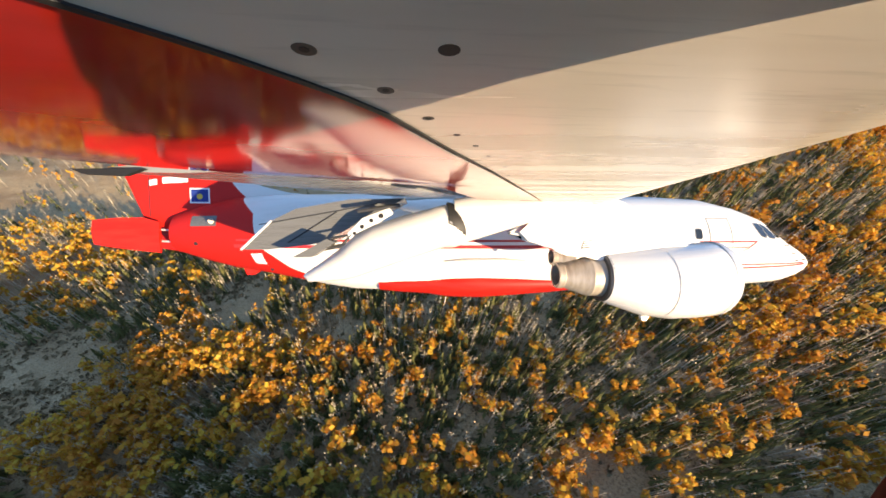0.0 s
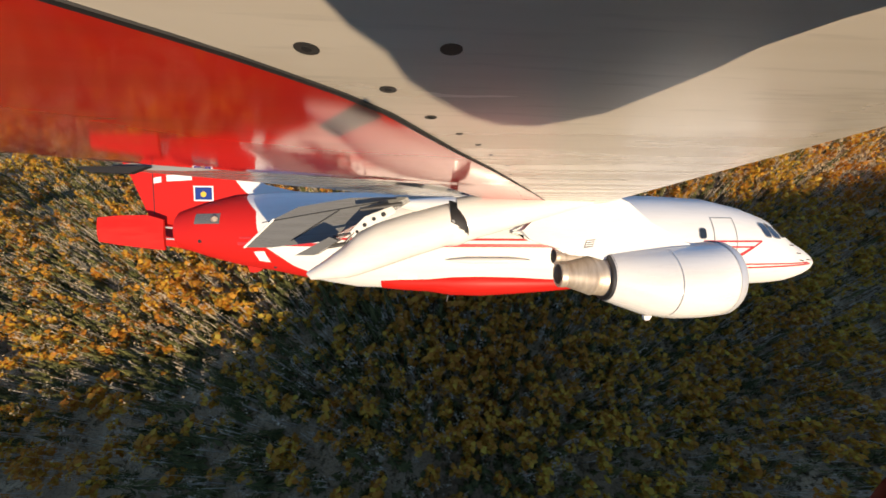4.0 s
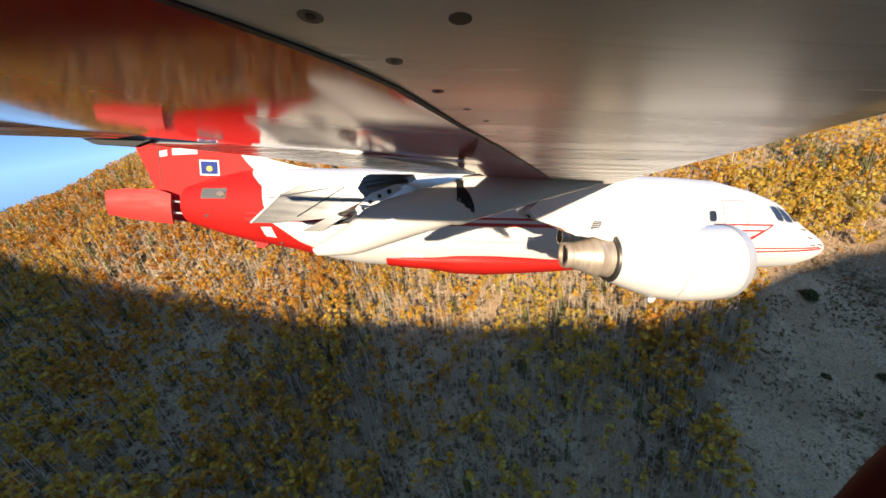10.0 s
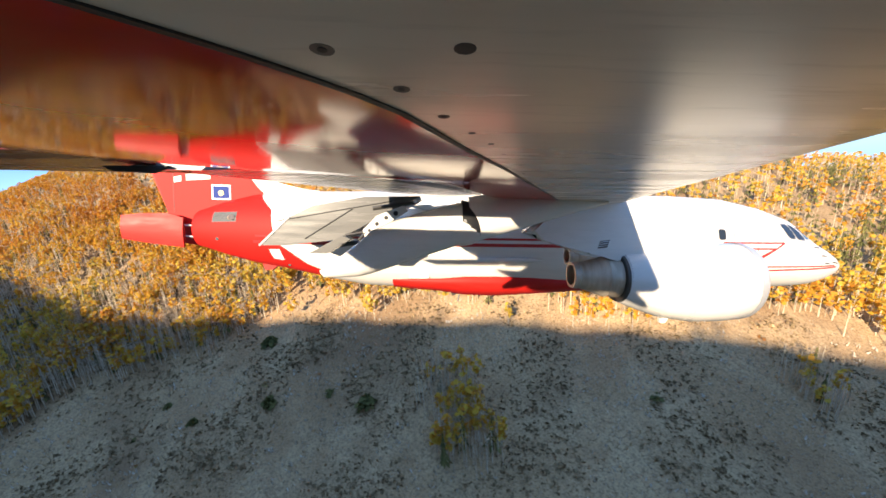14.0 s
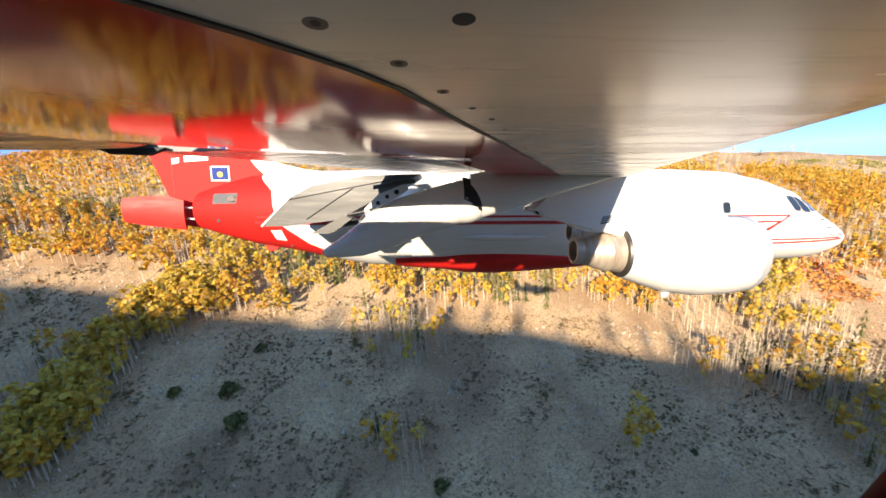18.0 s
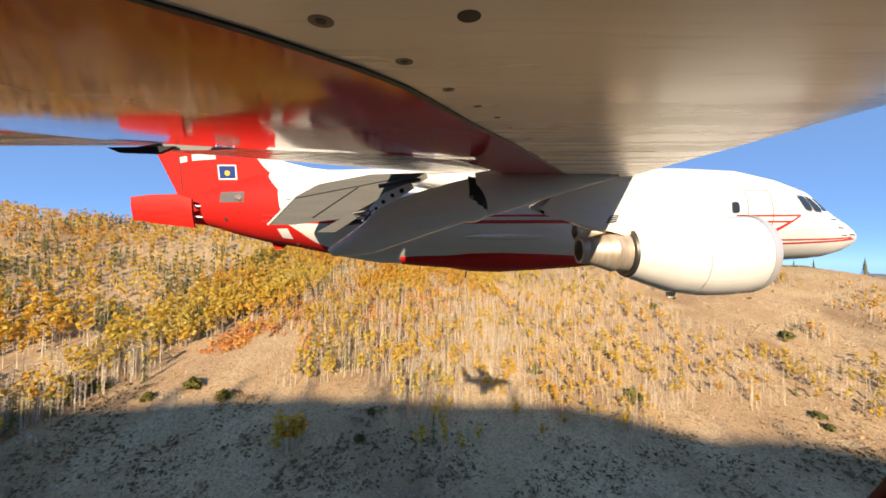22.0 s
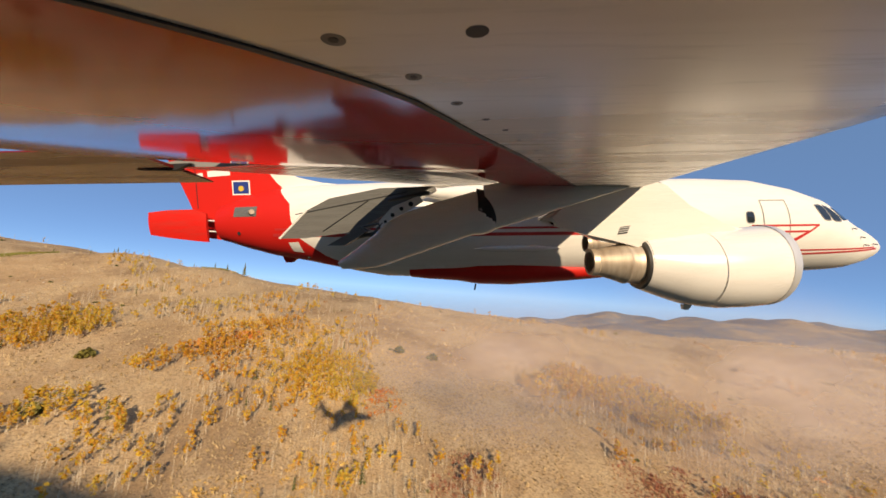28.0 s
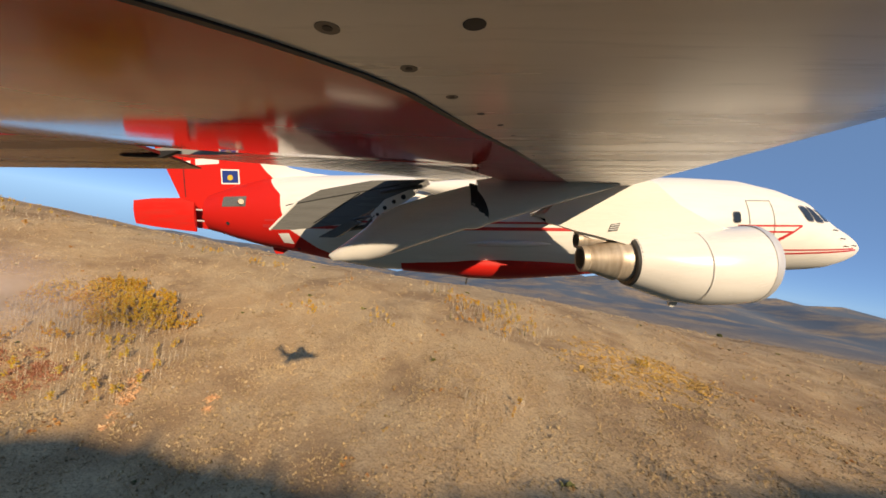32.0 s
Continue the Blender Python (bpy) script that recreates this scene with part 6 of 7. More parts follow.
    rng = np.random.RandomState(seed)
    px, py = [], []
    for cx, cy, r in patches:
        n = int(min(4000, density * 3.14 * r * r)) + 3
        q, a = np.sqrt(rng.uniform(0, 1.2, n)) * r, rng.uniform(0, 6.28, n)
        px.append(cx + q * np.cos(a))
        py.append(cy + q * np.sin(a))
    x, y = np.concatenate(px), np.concatenate(py)
    keep = rng.uniform(size=len(x)) < in_patches(patches)(x, y, 0, 0)
    x, y = x[keep], y[keep]
    return tuft_mesh(name, label, rng, x, y, mats, size, blades, category, leaf, upright)


def stones(name, label, seed, n, band, chance, size):
    """Angular stones, half sunk in the ground, as one mesh."""
    rng = np.random.RandomState(seed)
    x, y, s, d = scattered(rng, n, *band)
    keep = rng.uniform(size=n) < chance(x, y, s, d)
    x, y = x[keep], y[keep]
    z = ground_height(x, y)
    unit = np.array([(-1, -1, -0.6), (1, -1, -0.6), (1, 1, -0.6), (-1, 1, -0.6), (-0.6, -0.5, 0.6), (0.6, -0.6, 0.7), (0.5, 0.6, 0.5), (-0.6, 0.6, 0.7)])
    faces = np.array([(0, 1, 5, 4), (1, 2, 6, 5), (2, 3, 7, 6), (3, 0, 4, 7), (4, 5, 6, 7)])
    sz = size[0] + (size[1] - size[0]) * rng.uniform(size=len(x)) ** 3
    a = rng.uniform(0, 6.28, len(x))
    v = unit[None] * rng.uniform(0.6, 1.2, (len(x), 8, 3)) * sz[:, None, None]
    c, sn = np.cos(a)[:, None], np.sin(a)[:, None]
    v = np.stack([v[..., 0] * c - v[..., 1] * sn, v[..., 0] * sn + v[..., 1] * c, v[..., 2]], -1) + np.stack([x, y, z], -1)[:, None]
    f = (faces[None] + (np.arange(len(x)) * 8)[:, None, None]).reshape(-1, 4)
    return tagged(new(name, raw_mesh(name, v.reshape(-1, 3), f, [M_STONE])), label, "rocks", kind="stuff")


low_plants("grass_tufts", "dry straw-coloured grass tufts on open ground", 21, 40000, (8.5, 36, 8, 120), open_ground, [M_TUFT], (0.25, 0.6), 2, "grass", upright=True)
low_plants("pale_meadow_grass", "pale dry meadow grass in the shade of the ridge", 35, 34000, (9.5, 23, -25, 78), lambda x, y, s, d: open_ground(x, y, s, d) * step(-0.3, 0.4, wave(x, y, 26, 66)), [M_PALE], (0.3, 0.8), 3, "grass", upright=True)
low_plants("sage_clumps", "low brown sage clumps dotted over the slope", 28, 46000, (9, 37, 8, 190), lambda x, y, s, d: open_ground(x, y, s, d) * (0.35 + 0.65 * step(-0.4, 0.5, wave(x, y, 45, 61))), [M_SAGE], (0.35, 0.7), 3, "shrub", upright=True)
low_plants("sage_brush", "dense low sage brush on the sunny slope", 38, 84000, (24, 36, 5, 110), lambda x, y, s, d: open_ground(x, y, s, d) * (0.4 + 0.4 * step(-0.3, 0.4, wave(x, y, 30, 81))), [M_SAGE], (0.25, 0.6), 3, "shrub", upright=True)
low_plants("dark_sage", "dark brown sage clumps speckling the sunny slope", 39, 46000, (23, 37, 5, 130), lambda x, y, s, d: open_ground(x, y, s, d) * (0.35 + 0.65 * step(-0.5, 0.4, wave(x, y, 34, 83))), [M_DUSKY], (0.2, 0.45), 3, "shrub", leaf=0.5)
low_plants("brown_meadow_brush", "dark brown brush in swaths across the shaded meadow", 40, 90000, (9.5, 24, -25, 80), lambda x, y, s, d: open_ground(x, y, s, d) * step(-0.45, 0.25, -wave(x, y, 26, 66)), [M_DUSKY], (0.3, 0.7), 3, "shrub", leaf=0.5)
low_plants("far_grass_tufts", "dry straw-coloured grass tufts on the far slope", 22, 16000, (10, 41, 120, 330), open_ground, [M_TUFT], (0.4, 1.0), 3, "grass", upright=True)
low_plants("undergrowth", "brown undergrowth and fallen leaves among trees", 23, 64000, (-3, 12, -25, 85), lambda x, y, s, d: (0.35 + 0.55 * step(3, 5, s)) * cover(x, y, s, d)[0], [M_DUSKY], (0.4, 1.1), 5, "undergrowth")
# Added brush: its dark colour deepens the shade on the open valley floor.
low_plants("valley_brush", "dark brown brush added to deepen the shade on the valley floor", 42, 30000, (-5, 2, -40, 80), lambda x, y, s, d: open_ground(x, y, s, d) * step(-0.6, 0.2, wave(x, y, 30, 67)), [M_DUSKY], (0.5, 1.3), 4, "shrub", leaf=0.5)
patch_plants("rust_shrubs", "patches of rust-coloured low shrubs", 24, RUST_PATCHES, 0.8, [M_ORANGE], (0.8, 2.2), 10, "shrub", leaf=0.2)
low_plants("brown_shrubs", "thin brown shrubs between the grass", 34, 9000, (12, 40, 15, 240), lambda x, y, s, d: step(0.45, 0.85, wave(x, y, 60, 31) + 0.3 * wave(x, y, 20, 32)) * open_ground(x, y, s, d), [M_SHRUB], (0.35, 1.0), 5, "shrub")
patch_plants("red_ground_cover", "red-brown low ground cover in patches", 36, RED_PATCHES, 5.0, [M_REDSOIL], (0.3, 0.6), 3, "shrub", upright=True)
patch_plants("golden_shrubs", "low golden shrubs in patches on the slope", 27, GOLDEN_PATCHES, 0.8, [M_GOLDBRUSH], (0.4, 1.2), 9, "shrub", leaf=0.25)
patch_plants("peach_shrubs", "streaks of peach-coloured autumn shrubs in shallow gullies", 41, PEACH_STREAKS, 6.0, [M_PEACH], (0.4, 1.0), 7, "shrub", leaf=0.25)
patch_plants("green_meadow", "green grass patches below the hilltop", 29, GREEN_PATCHES, 2.5, [M_MOSS], (0.4, 0.8), 4, "grass", upright=True)
low_plants("small_bushes", "scattered small dark bushes", 25, 260, (9, 40, 15, 260), lambda x, y, s, d: np.full(x.shape, 0.6), [M_NEEDLE], (0.5, 1.2), 26, "bush")
stones("loose_rocks", "pale loose rocks on the bare slope", 26, 60000, (21, 36, 15, 190), lambda x, y, s, d: 0.001 + 0.09 * in_patches(ROCK_PATCHES)(x, y, s, d), (0.08, 0.55))


def bush_thing(name, label, seed, x, y, r, material):
    """A rounded bush with a ragged outline."""
    rng = np.random.RandomState(seed)
    n = 150
    a, q, h = rng.uniform(0, 6.28, n), np.sqrt(rng.uniform(0, 1, n)), rng.uniform(0, 1, n)
    w = r * 0.75 * q * np.sqrt(1 - 0.8 * h * h)
    lobes = 1 + 0.25 * np.sin(3 * a + seed) + 0.15 * np.sin(5 * a)
    c = np.stack([w * lobes * np.cos(a), w * lobes * np.sin(a), 0.1 * r + r * 0.9 * h * (1 - 0.35 * q)], -1)
    v, f = leaves(rng, c, 0.22 * r)
    v[:, 2] = np.maximum(v[:, 2], -0.15)
    ob = new(name, raw_mesh(name, v, f, [material]))
    ob.matrix_basis = pose(x, y, float(ground_height(x, y)) - 0.05)
    return tagged(ob, label, "bush", "bushes on the slope")


for i, (px, py, r) in enumerate(DARK_BUSHES):
    bush_thing("dark_bush", "dark green rounded juniper bush on dry grass", 300 + i, px, py, min(r, 2.4), M_NEEDLE)
for i, (px, py, r) in enumerate(OLIVE_BUSHES):
    bush_thing("olive_bush", "olive-green leafy bush on dry grass", 400 + i, px, py, min(r, 2.6), M_OLIVE)
for i, (px, py, r) in enumerate(LONE_CONIFERS):
    tree_thing("conifer", i % 4, pose(px, py, float(ground_height(px, py)) - 0.08, 0, 0, 77 * i), r)


def dust_build(nt, b):
    """Thin dust that fades out towards the rim of its puff."""
    tc = nt.nodes.new("ShaderNodeTexCoord")
    flat = node(nt, "ShaderNodeVectorMath", operation="MULTIPLY")
    flat.inputs[1].default_value = (1, 0, 1)
    nt.links.new(tc.outputs["Object"], flat.inputs[0])
    r = node(nt, "ShaderNodeVectorMath", operation="LENGTH")
    nt.links.new(flat.outputs[0], r.inputs[0])
    fade = node(nt, "ShaderNodeMapRange", interpolation_type="SMOOTHSTEP")
    for k, v in (("From Min", 0.1), ("From Max", 0.92), ("To Min", 1.0), ("To Max", 0.0)):
        fade.inputs[k].default_value = v
    nt.links.new(r.outputs["Value"], fade.inputs["Value"])
    wisps = ramp(nt, noise_tex(nt, 1.7, 4, rough=0.55), [(0.3, (0.35,) * 3), (0.7, (1, 1, 1))])
    thin = math_node(nt, "MULTIPLY", math_node(nt, "MULTIPLY", fade.outputs[0], wisps), 0.62)
    dust = node(nt, "ShaderNodeBsdfTranslucent")
    dust.inputs["Color"].default_value = (0.76, 0.62, 0.57, 1)
    lit = node(nt, "ShaderNodeMixShader")
    nt.links.new(b.outputs[0], lit.inputs[1])
    nt.links.new(dust.outputs[0], lit.inputs[2])
    clear = node(nt, "ShaderNodeBsdfTransparent")
    both = node(nt, "ShaderNodeMixShader")
    nt.links.new(thin, both.inputs[0])
    nt.links.new(clear.outputs[0], both.inputs[1])
    nt.links.new(lit.outputs[0], both.inputs[2])
    nt.links.new(both.outputs[0], nt.nodes["Material Output"].inputs["Surface"])


M_DUST = mat("drifting_dust", (0.76, 0.62, 0.57), 1.0, spec=0.0, build=dust_build)


def dust_puff(x, y, z, wide, tall, deep):
    """A bulging veil of dust that hangs along the slope."""
    bm = bmesh.new()
    bmesh.ops.create_uvsphere(bm, u_segments=40, v_segments=20, radius=1)
    bmesh.ops.delete(bm, geom=[v for v in bm.verts if v.co.y > 0.01], context="VERTS")
    me = bpy.data.meshes.new("dust_haze")
    bm.to_mesh(me)
    bm.free()
    me.polygons.foreach_set("use_smooth", [True] * len(me.polygons))
    me.materials.append(M_DUST)
    ob = new("dust_haze", me)
    ob.matrix_basis = pose(x, y, z, 0, 0, 22.9) @ Matrix.Diagonal((wide, deep, tall, 1))
    tagged(ob, "thin mauve haze of dust drifting over the slope", "dust", kind="stuff")


for place in ((745.0, 717.1, -29.7, 38, 18, 5), (777.7, 720.4, -27.0, 34, 17, 5), (801.0, 742.9, -29.8, 34, 14, 5)):
    dust_puff(*place)


# ---- what moves ----
PLANE_ROWS = [
    (0.0, 7.516, 4.001, 56.216, -44.210, -3.672, 0.145), (0.1, 11.280, 3.793, 56.614, -44.235, -3.576, 0.799), (0.2, 15.043, 3.594, 57.011, -44.269, -3.482, 1.453),
    (0.3, 18.807, 3.416, 57.405, -44.325, -3.393, 2.107), (0.4, 22.574, 3.268, 57.794, -44.413, -3.309, 2.762), (0.5, 26.342, 3.162, 58.178, -44.544, -3.234, 3.418),
    (0.6, 30.114, 3.105, 58.553, -44.724, -3.167, 4.076), (0.7, 33.888, 3.097, 58.920, -44.943, -3.102, 4.732), (0.8, 37.664, 3.136, 59.281, -45.185, -3.032, 5.385),
    (0.9, 41.439, 3.219, 59.634, -45.434, -2.950, 6.030), (1.0, 45.214, 3.344, 59.980, -45.674, -2.850, 6.666), (1.1, 48.986, 3.508, 60.318, -45.893, -2.728, 7.290),
    (1.2, 52.757, 3.711, 60.648, -46.098, -2.583, 7.901), (1.3, 56.525, 3.951, 60.966, -46.301, -2.416, 8.501), (1.4, 60.291, 4.227, 61.271, -46.513, -2.226, 9.088),
    (1.5, 64.056, 4.540, 61.560, -46.744, -2.015, 9.664), (1.6, 67.817, 4.889, 61.831, -47.003, -1.783, 10.229), (1.7, 71.576, 5.276, 62.089, -47.274, -1.543, 10.794),
    (1.8, 75.330, 5.706, 62.334, -47.539, -1.306, 11.371), (1.9, 79.078, 6.182, 62.572, -47.779, -1.086, 11.972), (2.0, 82.819, 6.709, 62.807, -47.977, -0.897, 12.609),
    (2.1, 86.554, 7.288, 63.039, -48.122, -0.746, 13.288), (2.2, 90.281, 7.913, 63.264, -48.236, -0.612, 13.984), (2.3, 94.003, 8.576, 63.475, -48.346, -0.470, 14.665),
    (2.4, 97.721, 9.268, 63.665, -48.481, -0.292, 15.298), (2.5, 101.438, 9.982, 63.828, -48.669, -0.049, 15.851), (2.6, 105.154, 10.710, 63.957, -48.928, 0.277, 16.299),
    (2.7, 108.870, 11.454, 64.056, -49.243, 0.670, 16.658), (2.8, 112.584, 12.214, 64.126, -49.590, 1.105, 16.956), (2.9, 116.296, 12.994, 64.171, -49.944, 1.557, 17.217),
    (3.0, 120.004, 13.796, 64.194, -50.283, 2.000, 17.471), (3.1, 123.709, 14.621, 64.196, -50.582, 2.415, 17.738), (3.2, 127.409, 15.471, 64.179, -50.828, 2.806, 18.022),
    (3.3, 131.103, 16.346, 64.142, -51.008, 3.180, 18.320), (3.4, 134.789, 17.248, 64.084, -51.110, 3.548, 18.630), (3.5, 138.468, 18.178, 64.007, -51.119, 3.916, 18.948),
    (3.6, 142.136, 19.136, 63.910, -51.027, 4.291, 19.275), (3.7, 145.794, 20.125, 63.793, -50.841, 4.669, 19.617), (3.8, 149.442, 21.147, 63.658, -50.571, 5.041, 19.983),
    (3.9, 153.077, 22.201, 63.505, -50.226, 5.400, 20.382), (4.0, 156.701, 23.290, 63.333, -49.817, 5.739, 20.821), (4.1, 160.310, 24.415, 63.144, -49.356, 6.053, 21.307),
    (4.2, 163.908, 25.575, 62.937, -48.867, 6.343, 21.832), (4.3, 167.492, 26.767, 62.710, -48.374, 6.614, 22.387), (4.4, 171.063, 27.991, 62.463, -47.905, 6.872, 22.961),
    (4.5, 174.623, 29.245, 62.193, -47.484, 7.123, 23.545), (4.6, 178.171, 30.528, 61.900, -47.131, 7.372, 24.131), (4.7, 181.705, 31.840, 61.585, -46.839, 7.620, 24.716),
    (4.8, 185.226, 33.184, 61.249, -46.593, 7.868, 25.303), (4.9, 188.732, 34.559, 60.893, -46.382, 8.115, 25.891), (5.0, 192.224, 35.968, 60.517, -46.191, 8.359, 26.483),
    (5.1, 195.699, 37.411, 60.125, -46.009, 8.601, 27.079), (5.2, 199.158, 38.889, 59.716, -45.829, 8.840, 27.677), (5.3, 202.600, 40.401, 59.290, -45.649, 9.077, 28.278),
    (5.4, 206.023, 41.948, 58.848, -45.465, 9.311, 28.883), (5.5, 209.428, 43.530, 58.390, -45.273, 9.544, 29.491), (5.6, 212.815, 45.148, 57.916, -45.070, 9.776, 30.099),
    (5.7, 216.183, 46.800, 57.428, -44.850, 10.006, 30.709), (5.8, 219.530, 48.488, 56.924, -44.611, 10.234, 31.319), (5.9, 222.858, 50.211, 56.406, -44.345, 10.455, 31.932),
    (6.0, 226.165, 51.971, 55.876, -44.049, 10.666, 32.547), (6.1, 229.451, 53.766, 55.333, -43.717, 10.869, 33.164), (6.2, 232.715, 55.599, 54.781, -43.339, 11.056, 33.786),
    (6.3, 235.957, 57.471, 54.224, -42.904, 11.221, 34.415), (6.4, 239.176, 59.384, 53.661, -42.400, 11.357, 35.054), (6.5, 242.372, 61.338, 53.100, -41.816, 11.458, 35.707),
    (6.6, 245.543, 63.334, 52.539, -41.145, 11.519, 36.374), (6.7, 248.690, 65.369, 51.978, -40.403, 11.551, 37.046), (6.8, 251.815, 67.440, 51.414, -39.609, 11.571, 37.712),
    (6.9, 254.918, 69.543, 50.843, -38.782, 11.593, 38.358), (7.0, 257.999, 71.675, 50.263, -37.941, 11.637, 38.976), (7.1, 261.061, 73.831, 49.670, -37.101, 11.714, 39.559),
    (7.2, 264.103, 76.012, 49.063, -36.267, 11.820, 40.109), (7.3, 267.127, 78.216, 48.444, -35.441, 11.946, 40.635), (7.4, 270.132, 80.442, 47.809, -34.626, 12.088, 41.139),
    (7.5, 273.118, 82.690, 47.160, -33.826, 12.236, 41.627), (7.6, 276.087, 84.958, 46.497, -33.039, 12.379, 42.107), (7.7, 279.037, 87.251, 45.826, -32.243, 12.498, 42.586),
    (7.8, 281.968, 89.572, 45.155, -31.415, 12.573, 43.076), (7.9, 284.876, 91.925, 44.492, -30.528, 12.583, 43.590), (8.0, 287.761, 94.313, 43.845, -29.560, 12.506, 44.134),
    (8.1, 290.624, 96.739, 43.219, -28.499, 12.327, 44.716), (8.2, 293.463, 99.196, 42.610, -27.383, 12.079, 45.320), (8.3, 296.280, 101.681, 42.009, -26.268, 11.798, 45.928),
    (8.4, 299.074, 104.189, 41.409, -25.203, 11.523, 46.532), (8.5, 301.848, 106.715, 40.800, -24.239, 11.295, 47.117), (8.6, 304.601, 109.259, 40.177, -23.410, 11.148, 47.674),
    (8.7, 307.332, 111.819, 39.541, -22.696, 11.070, 48.207), (8.8, 310.043, 114.399, 38.897, -22.064, 11.034, 48.721), (8.9, 312.734, 116.999, 38.249, -21.483, 11.020, 49.218),
    (9.0, 315.405, 119.622, 37.599, -20.918, 11.001, 49.702), (9.1, 318.056, 122.269, 36.953, -20.346, 10.956, 50.176), (9.2, 320.687, 124.938, 36.310, -19.768, 10.892, 50.643),
    (9.3, 323.296, 127.629, 35.668, -19.192, 10.819, 51.104), (9.4, 325.885, 130.341, 35.024, -18.625, 10.746, 51.562), (9.5, 328.451, 133.071, 34.377, -18.076, 10.687, 52.021),
    (9.6, 330.994, 135.822, 33.728, -17.549, 10.647, 52.482), (9.7, 333.513, 138.592, 33.078, -17.044, 10.612, 52.950), (9.8, 336.008, 141.384, 32.434, -16.556, 10.558, 53.430),
    (9.9, 338.478, 144.200, 31.797, -16.085, 10.475, 53.923), (10.0, 340.922, 147.041, 31.174, -15.625, 10.341, 54.434), (10.1, 343.340, 149.907, 30.567, -15.178, 10.140, 54.963),
    (10.2, 345.733, 152.799, 29.979, -14.740, 9.880, 55.507), (10.3, 348.098, 155.717, 29.408, -14.312, 9.575, 56.060), (10.4, 350.437, 158.660, 28.859, -13.892, 9.245, 56.616),
    (10.5, 352.750, 161.628, 28.329, -13.480, 8.901, 57.168), (10.6, 355.036, 164.621, 27.820, -13.072, 8.556, 57.715), (10.7, 357.293, 167.639, 27.334, -12.672, 8.202, 58.264),
    (10.8, 359.519, 170.682, 26.874, -12.284, 7.831, 58.824), (10.9, 361.712, 173.751, 26.443, -11.914, 7.430, 59.403), (11.0, 363.870, 176.846, 26.043, -11.563, 6.992, 60.011),
    (11.1, 365.991, 179.967, 25.674, -11.238, 6.513, 60.652), (11.2, 368.077, 183.113, 25.334, -10.932, 6.018, 61.310), (11.3, 370.130, 186.280, 25.016, -10.639, 5.536, 61.965),
    (11.4, 372.155, 189.469, 24.715, -10.349, 5.113, 62.593), (11.5, 374.153, 192.680, 24.424, -10.054, 4.776, 63.176), (11.6, 376.127, 195.909, 24.139, -9.745, 4.549, 63.700),
    (11.7, 378.078, 199.157, 23.857, -9.421, 4.419, 64.176), (11.8, 380.003, 202.423, 23.577, -9.086, 4.362, 64.621), (11.9, 381.900, 205.705, 23.297, -8.745, 4.349, 65.057),
    (12.0, 383.768, 209.002, 23.017, -8.400, 4.357, 65.500), (12.1, 385.607, 212.313, 22.735, -8.058, 4.367, 65.962), (12.2, 387.416, 215.638, 22.452, -7.722, 4.373, 66.443),
    (12.3, 389.195, 218.977, 22.167, -7.396, 4.375, 66.933), (12.4, 390.947, 222.331, 21.880, -7.084, 4.370, 67.429), (12.5, 392.670, 225.699, 21.591, -6.791, 4.358, 67.921),
    (12.6, 394.366, 229.082, 21.299, -6.526, 4.339, 68.406), (12.7, 396.034, 232.479, 21.001, -6.313, 4.323, 68.885), (12.8, 397.676, 235.888, 20.691, -6.179, 4.318, 69.358),
    (12.9, 399.291, 239.309, 20.365, -6.157, 4.327, 69.829), (13.0, 400.879, 242.740, 20.019, -6.275, 4.360, 70.301), (13.1, 402.442, 246.181, 19.650, -6.549, 4.425, 70.773),
    (13.2, 403.979, 249.632, 19.263, -6.945, 4.510, 71.241), (13.3, 405.493, 253.094, 18.867, -7.416, 4.596, 71.701), (13.4, 406.985, 256.567, 18.468, -7.916, 4.668, 72.147),
    (13.5, 408.454, 260.052, 18.075, -8.402, 4.702, 72.576), (13.6, 409.902, 263.552, 17.693, -8.836, 4.690, 72.986), (13.7, 411.325, 267.063, 17.319, -9.225, 4.643, 73.390),
    (13.8, 412.721, 270.585, 16.950, -9.579, 4.581, 73.800), (13.9, 414.086, 274.117, 16.581, -9.916, 4.526, 74.233), (14.0, 415.419, 277.656, 16.209, -10.249, 4.498, 74.703),
    (14.1, 416.718, 281.201, 15.829, -10.585, 4.514, 75.208), (14.2, 417.997, 284.754, 15.442, -10.923, 4.572, 75.698), (14.3, 419.274, 288.316, 15.047, -11.252, 4.660, 76.105),
    (14.4, 420.564, 291.889, 14.644, -11.567, 4.771, 76.363), (14.5, 421.884, 295.476, 14.234, -11.859, 4.895, 76.405), (14.6, 423.248, 299.075, 13.817, -12.122, 5.021, 76.185),
    (14.7, 424.663, 302.683, 13.391, -12.358, 5.148, 75.731), (14.8, 426.132, 306.291, 12.958, -12.568, 5.276, 75.085), (14.9, 427.661, 309.888, 12.515, -12.752, 5.409, 74.291),
    (15.0, 429.252, 313.469, 12.062, -12.912, 5.549, 73.394), (15.1, 430.909, 317.025, 11.599, -13.048, 5.696, 72.434), (15.2, 432.633, 320.554, 11.125, -13.159, 5.849, 71.427),
    (15.3, 434.423, 324.052, 10.640, -13.243, 6.002, 70.387), (15.4, 436.277, 327.518, 10.147, -13.295, 6.152, 69.325), (15.5, 438.195, 330.948, 9.645, -13.313, 6.297, 68.255),
    (15.6, 440.176, 334.340, 9.135, -13.295, 6.433, 67.188), (15.7, 442.216, 337.694, 8.617, -13.243, 6.560, 66.136), (15.8, 444.311, 341.011, 8.091, -13.157, 6.674, 65.108),
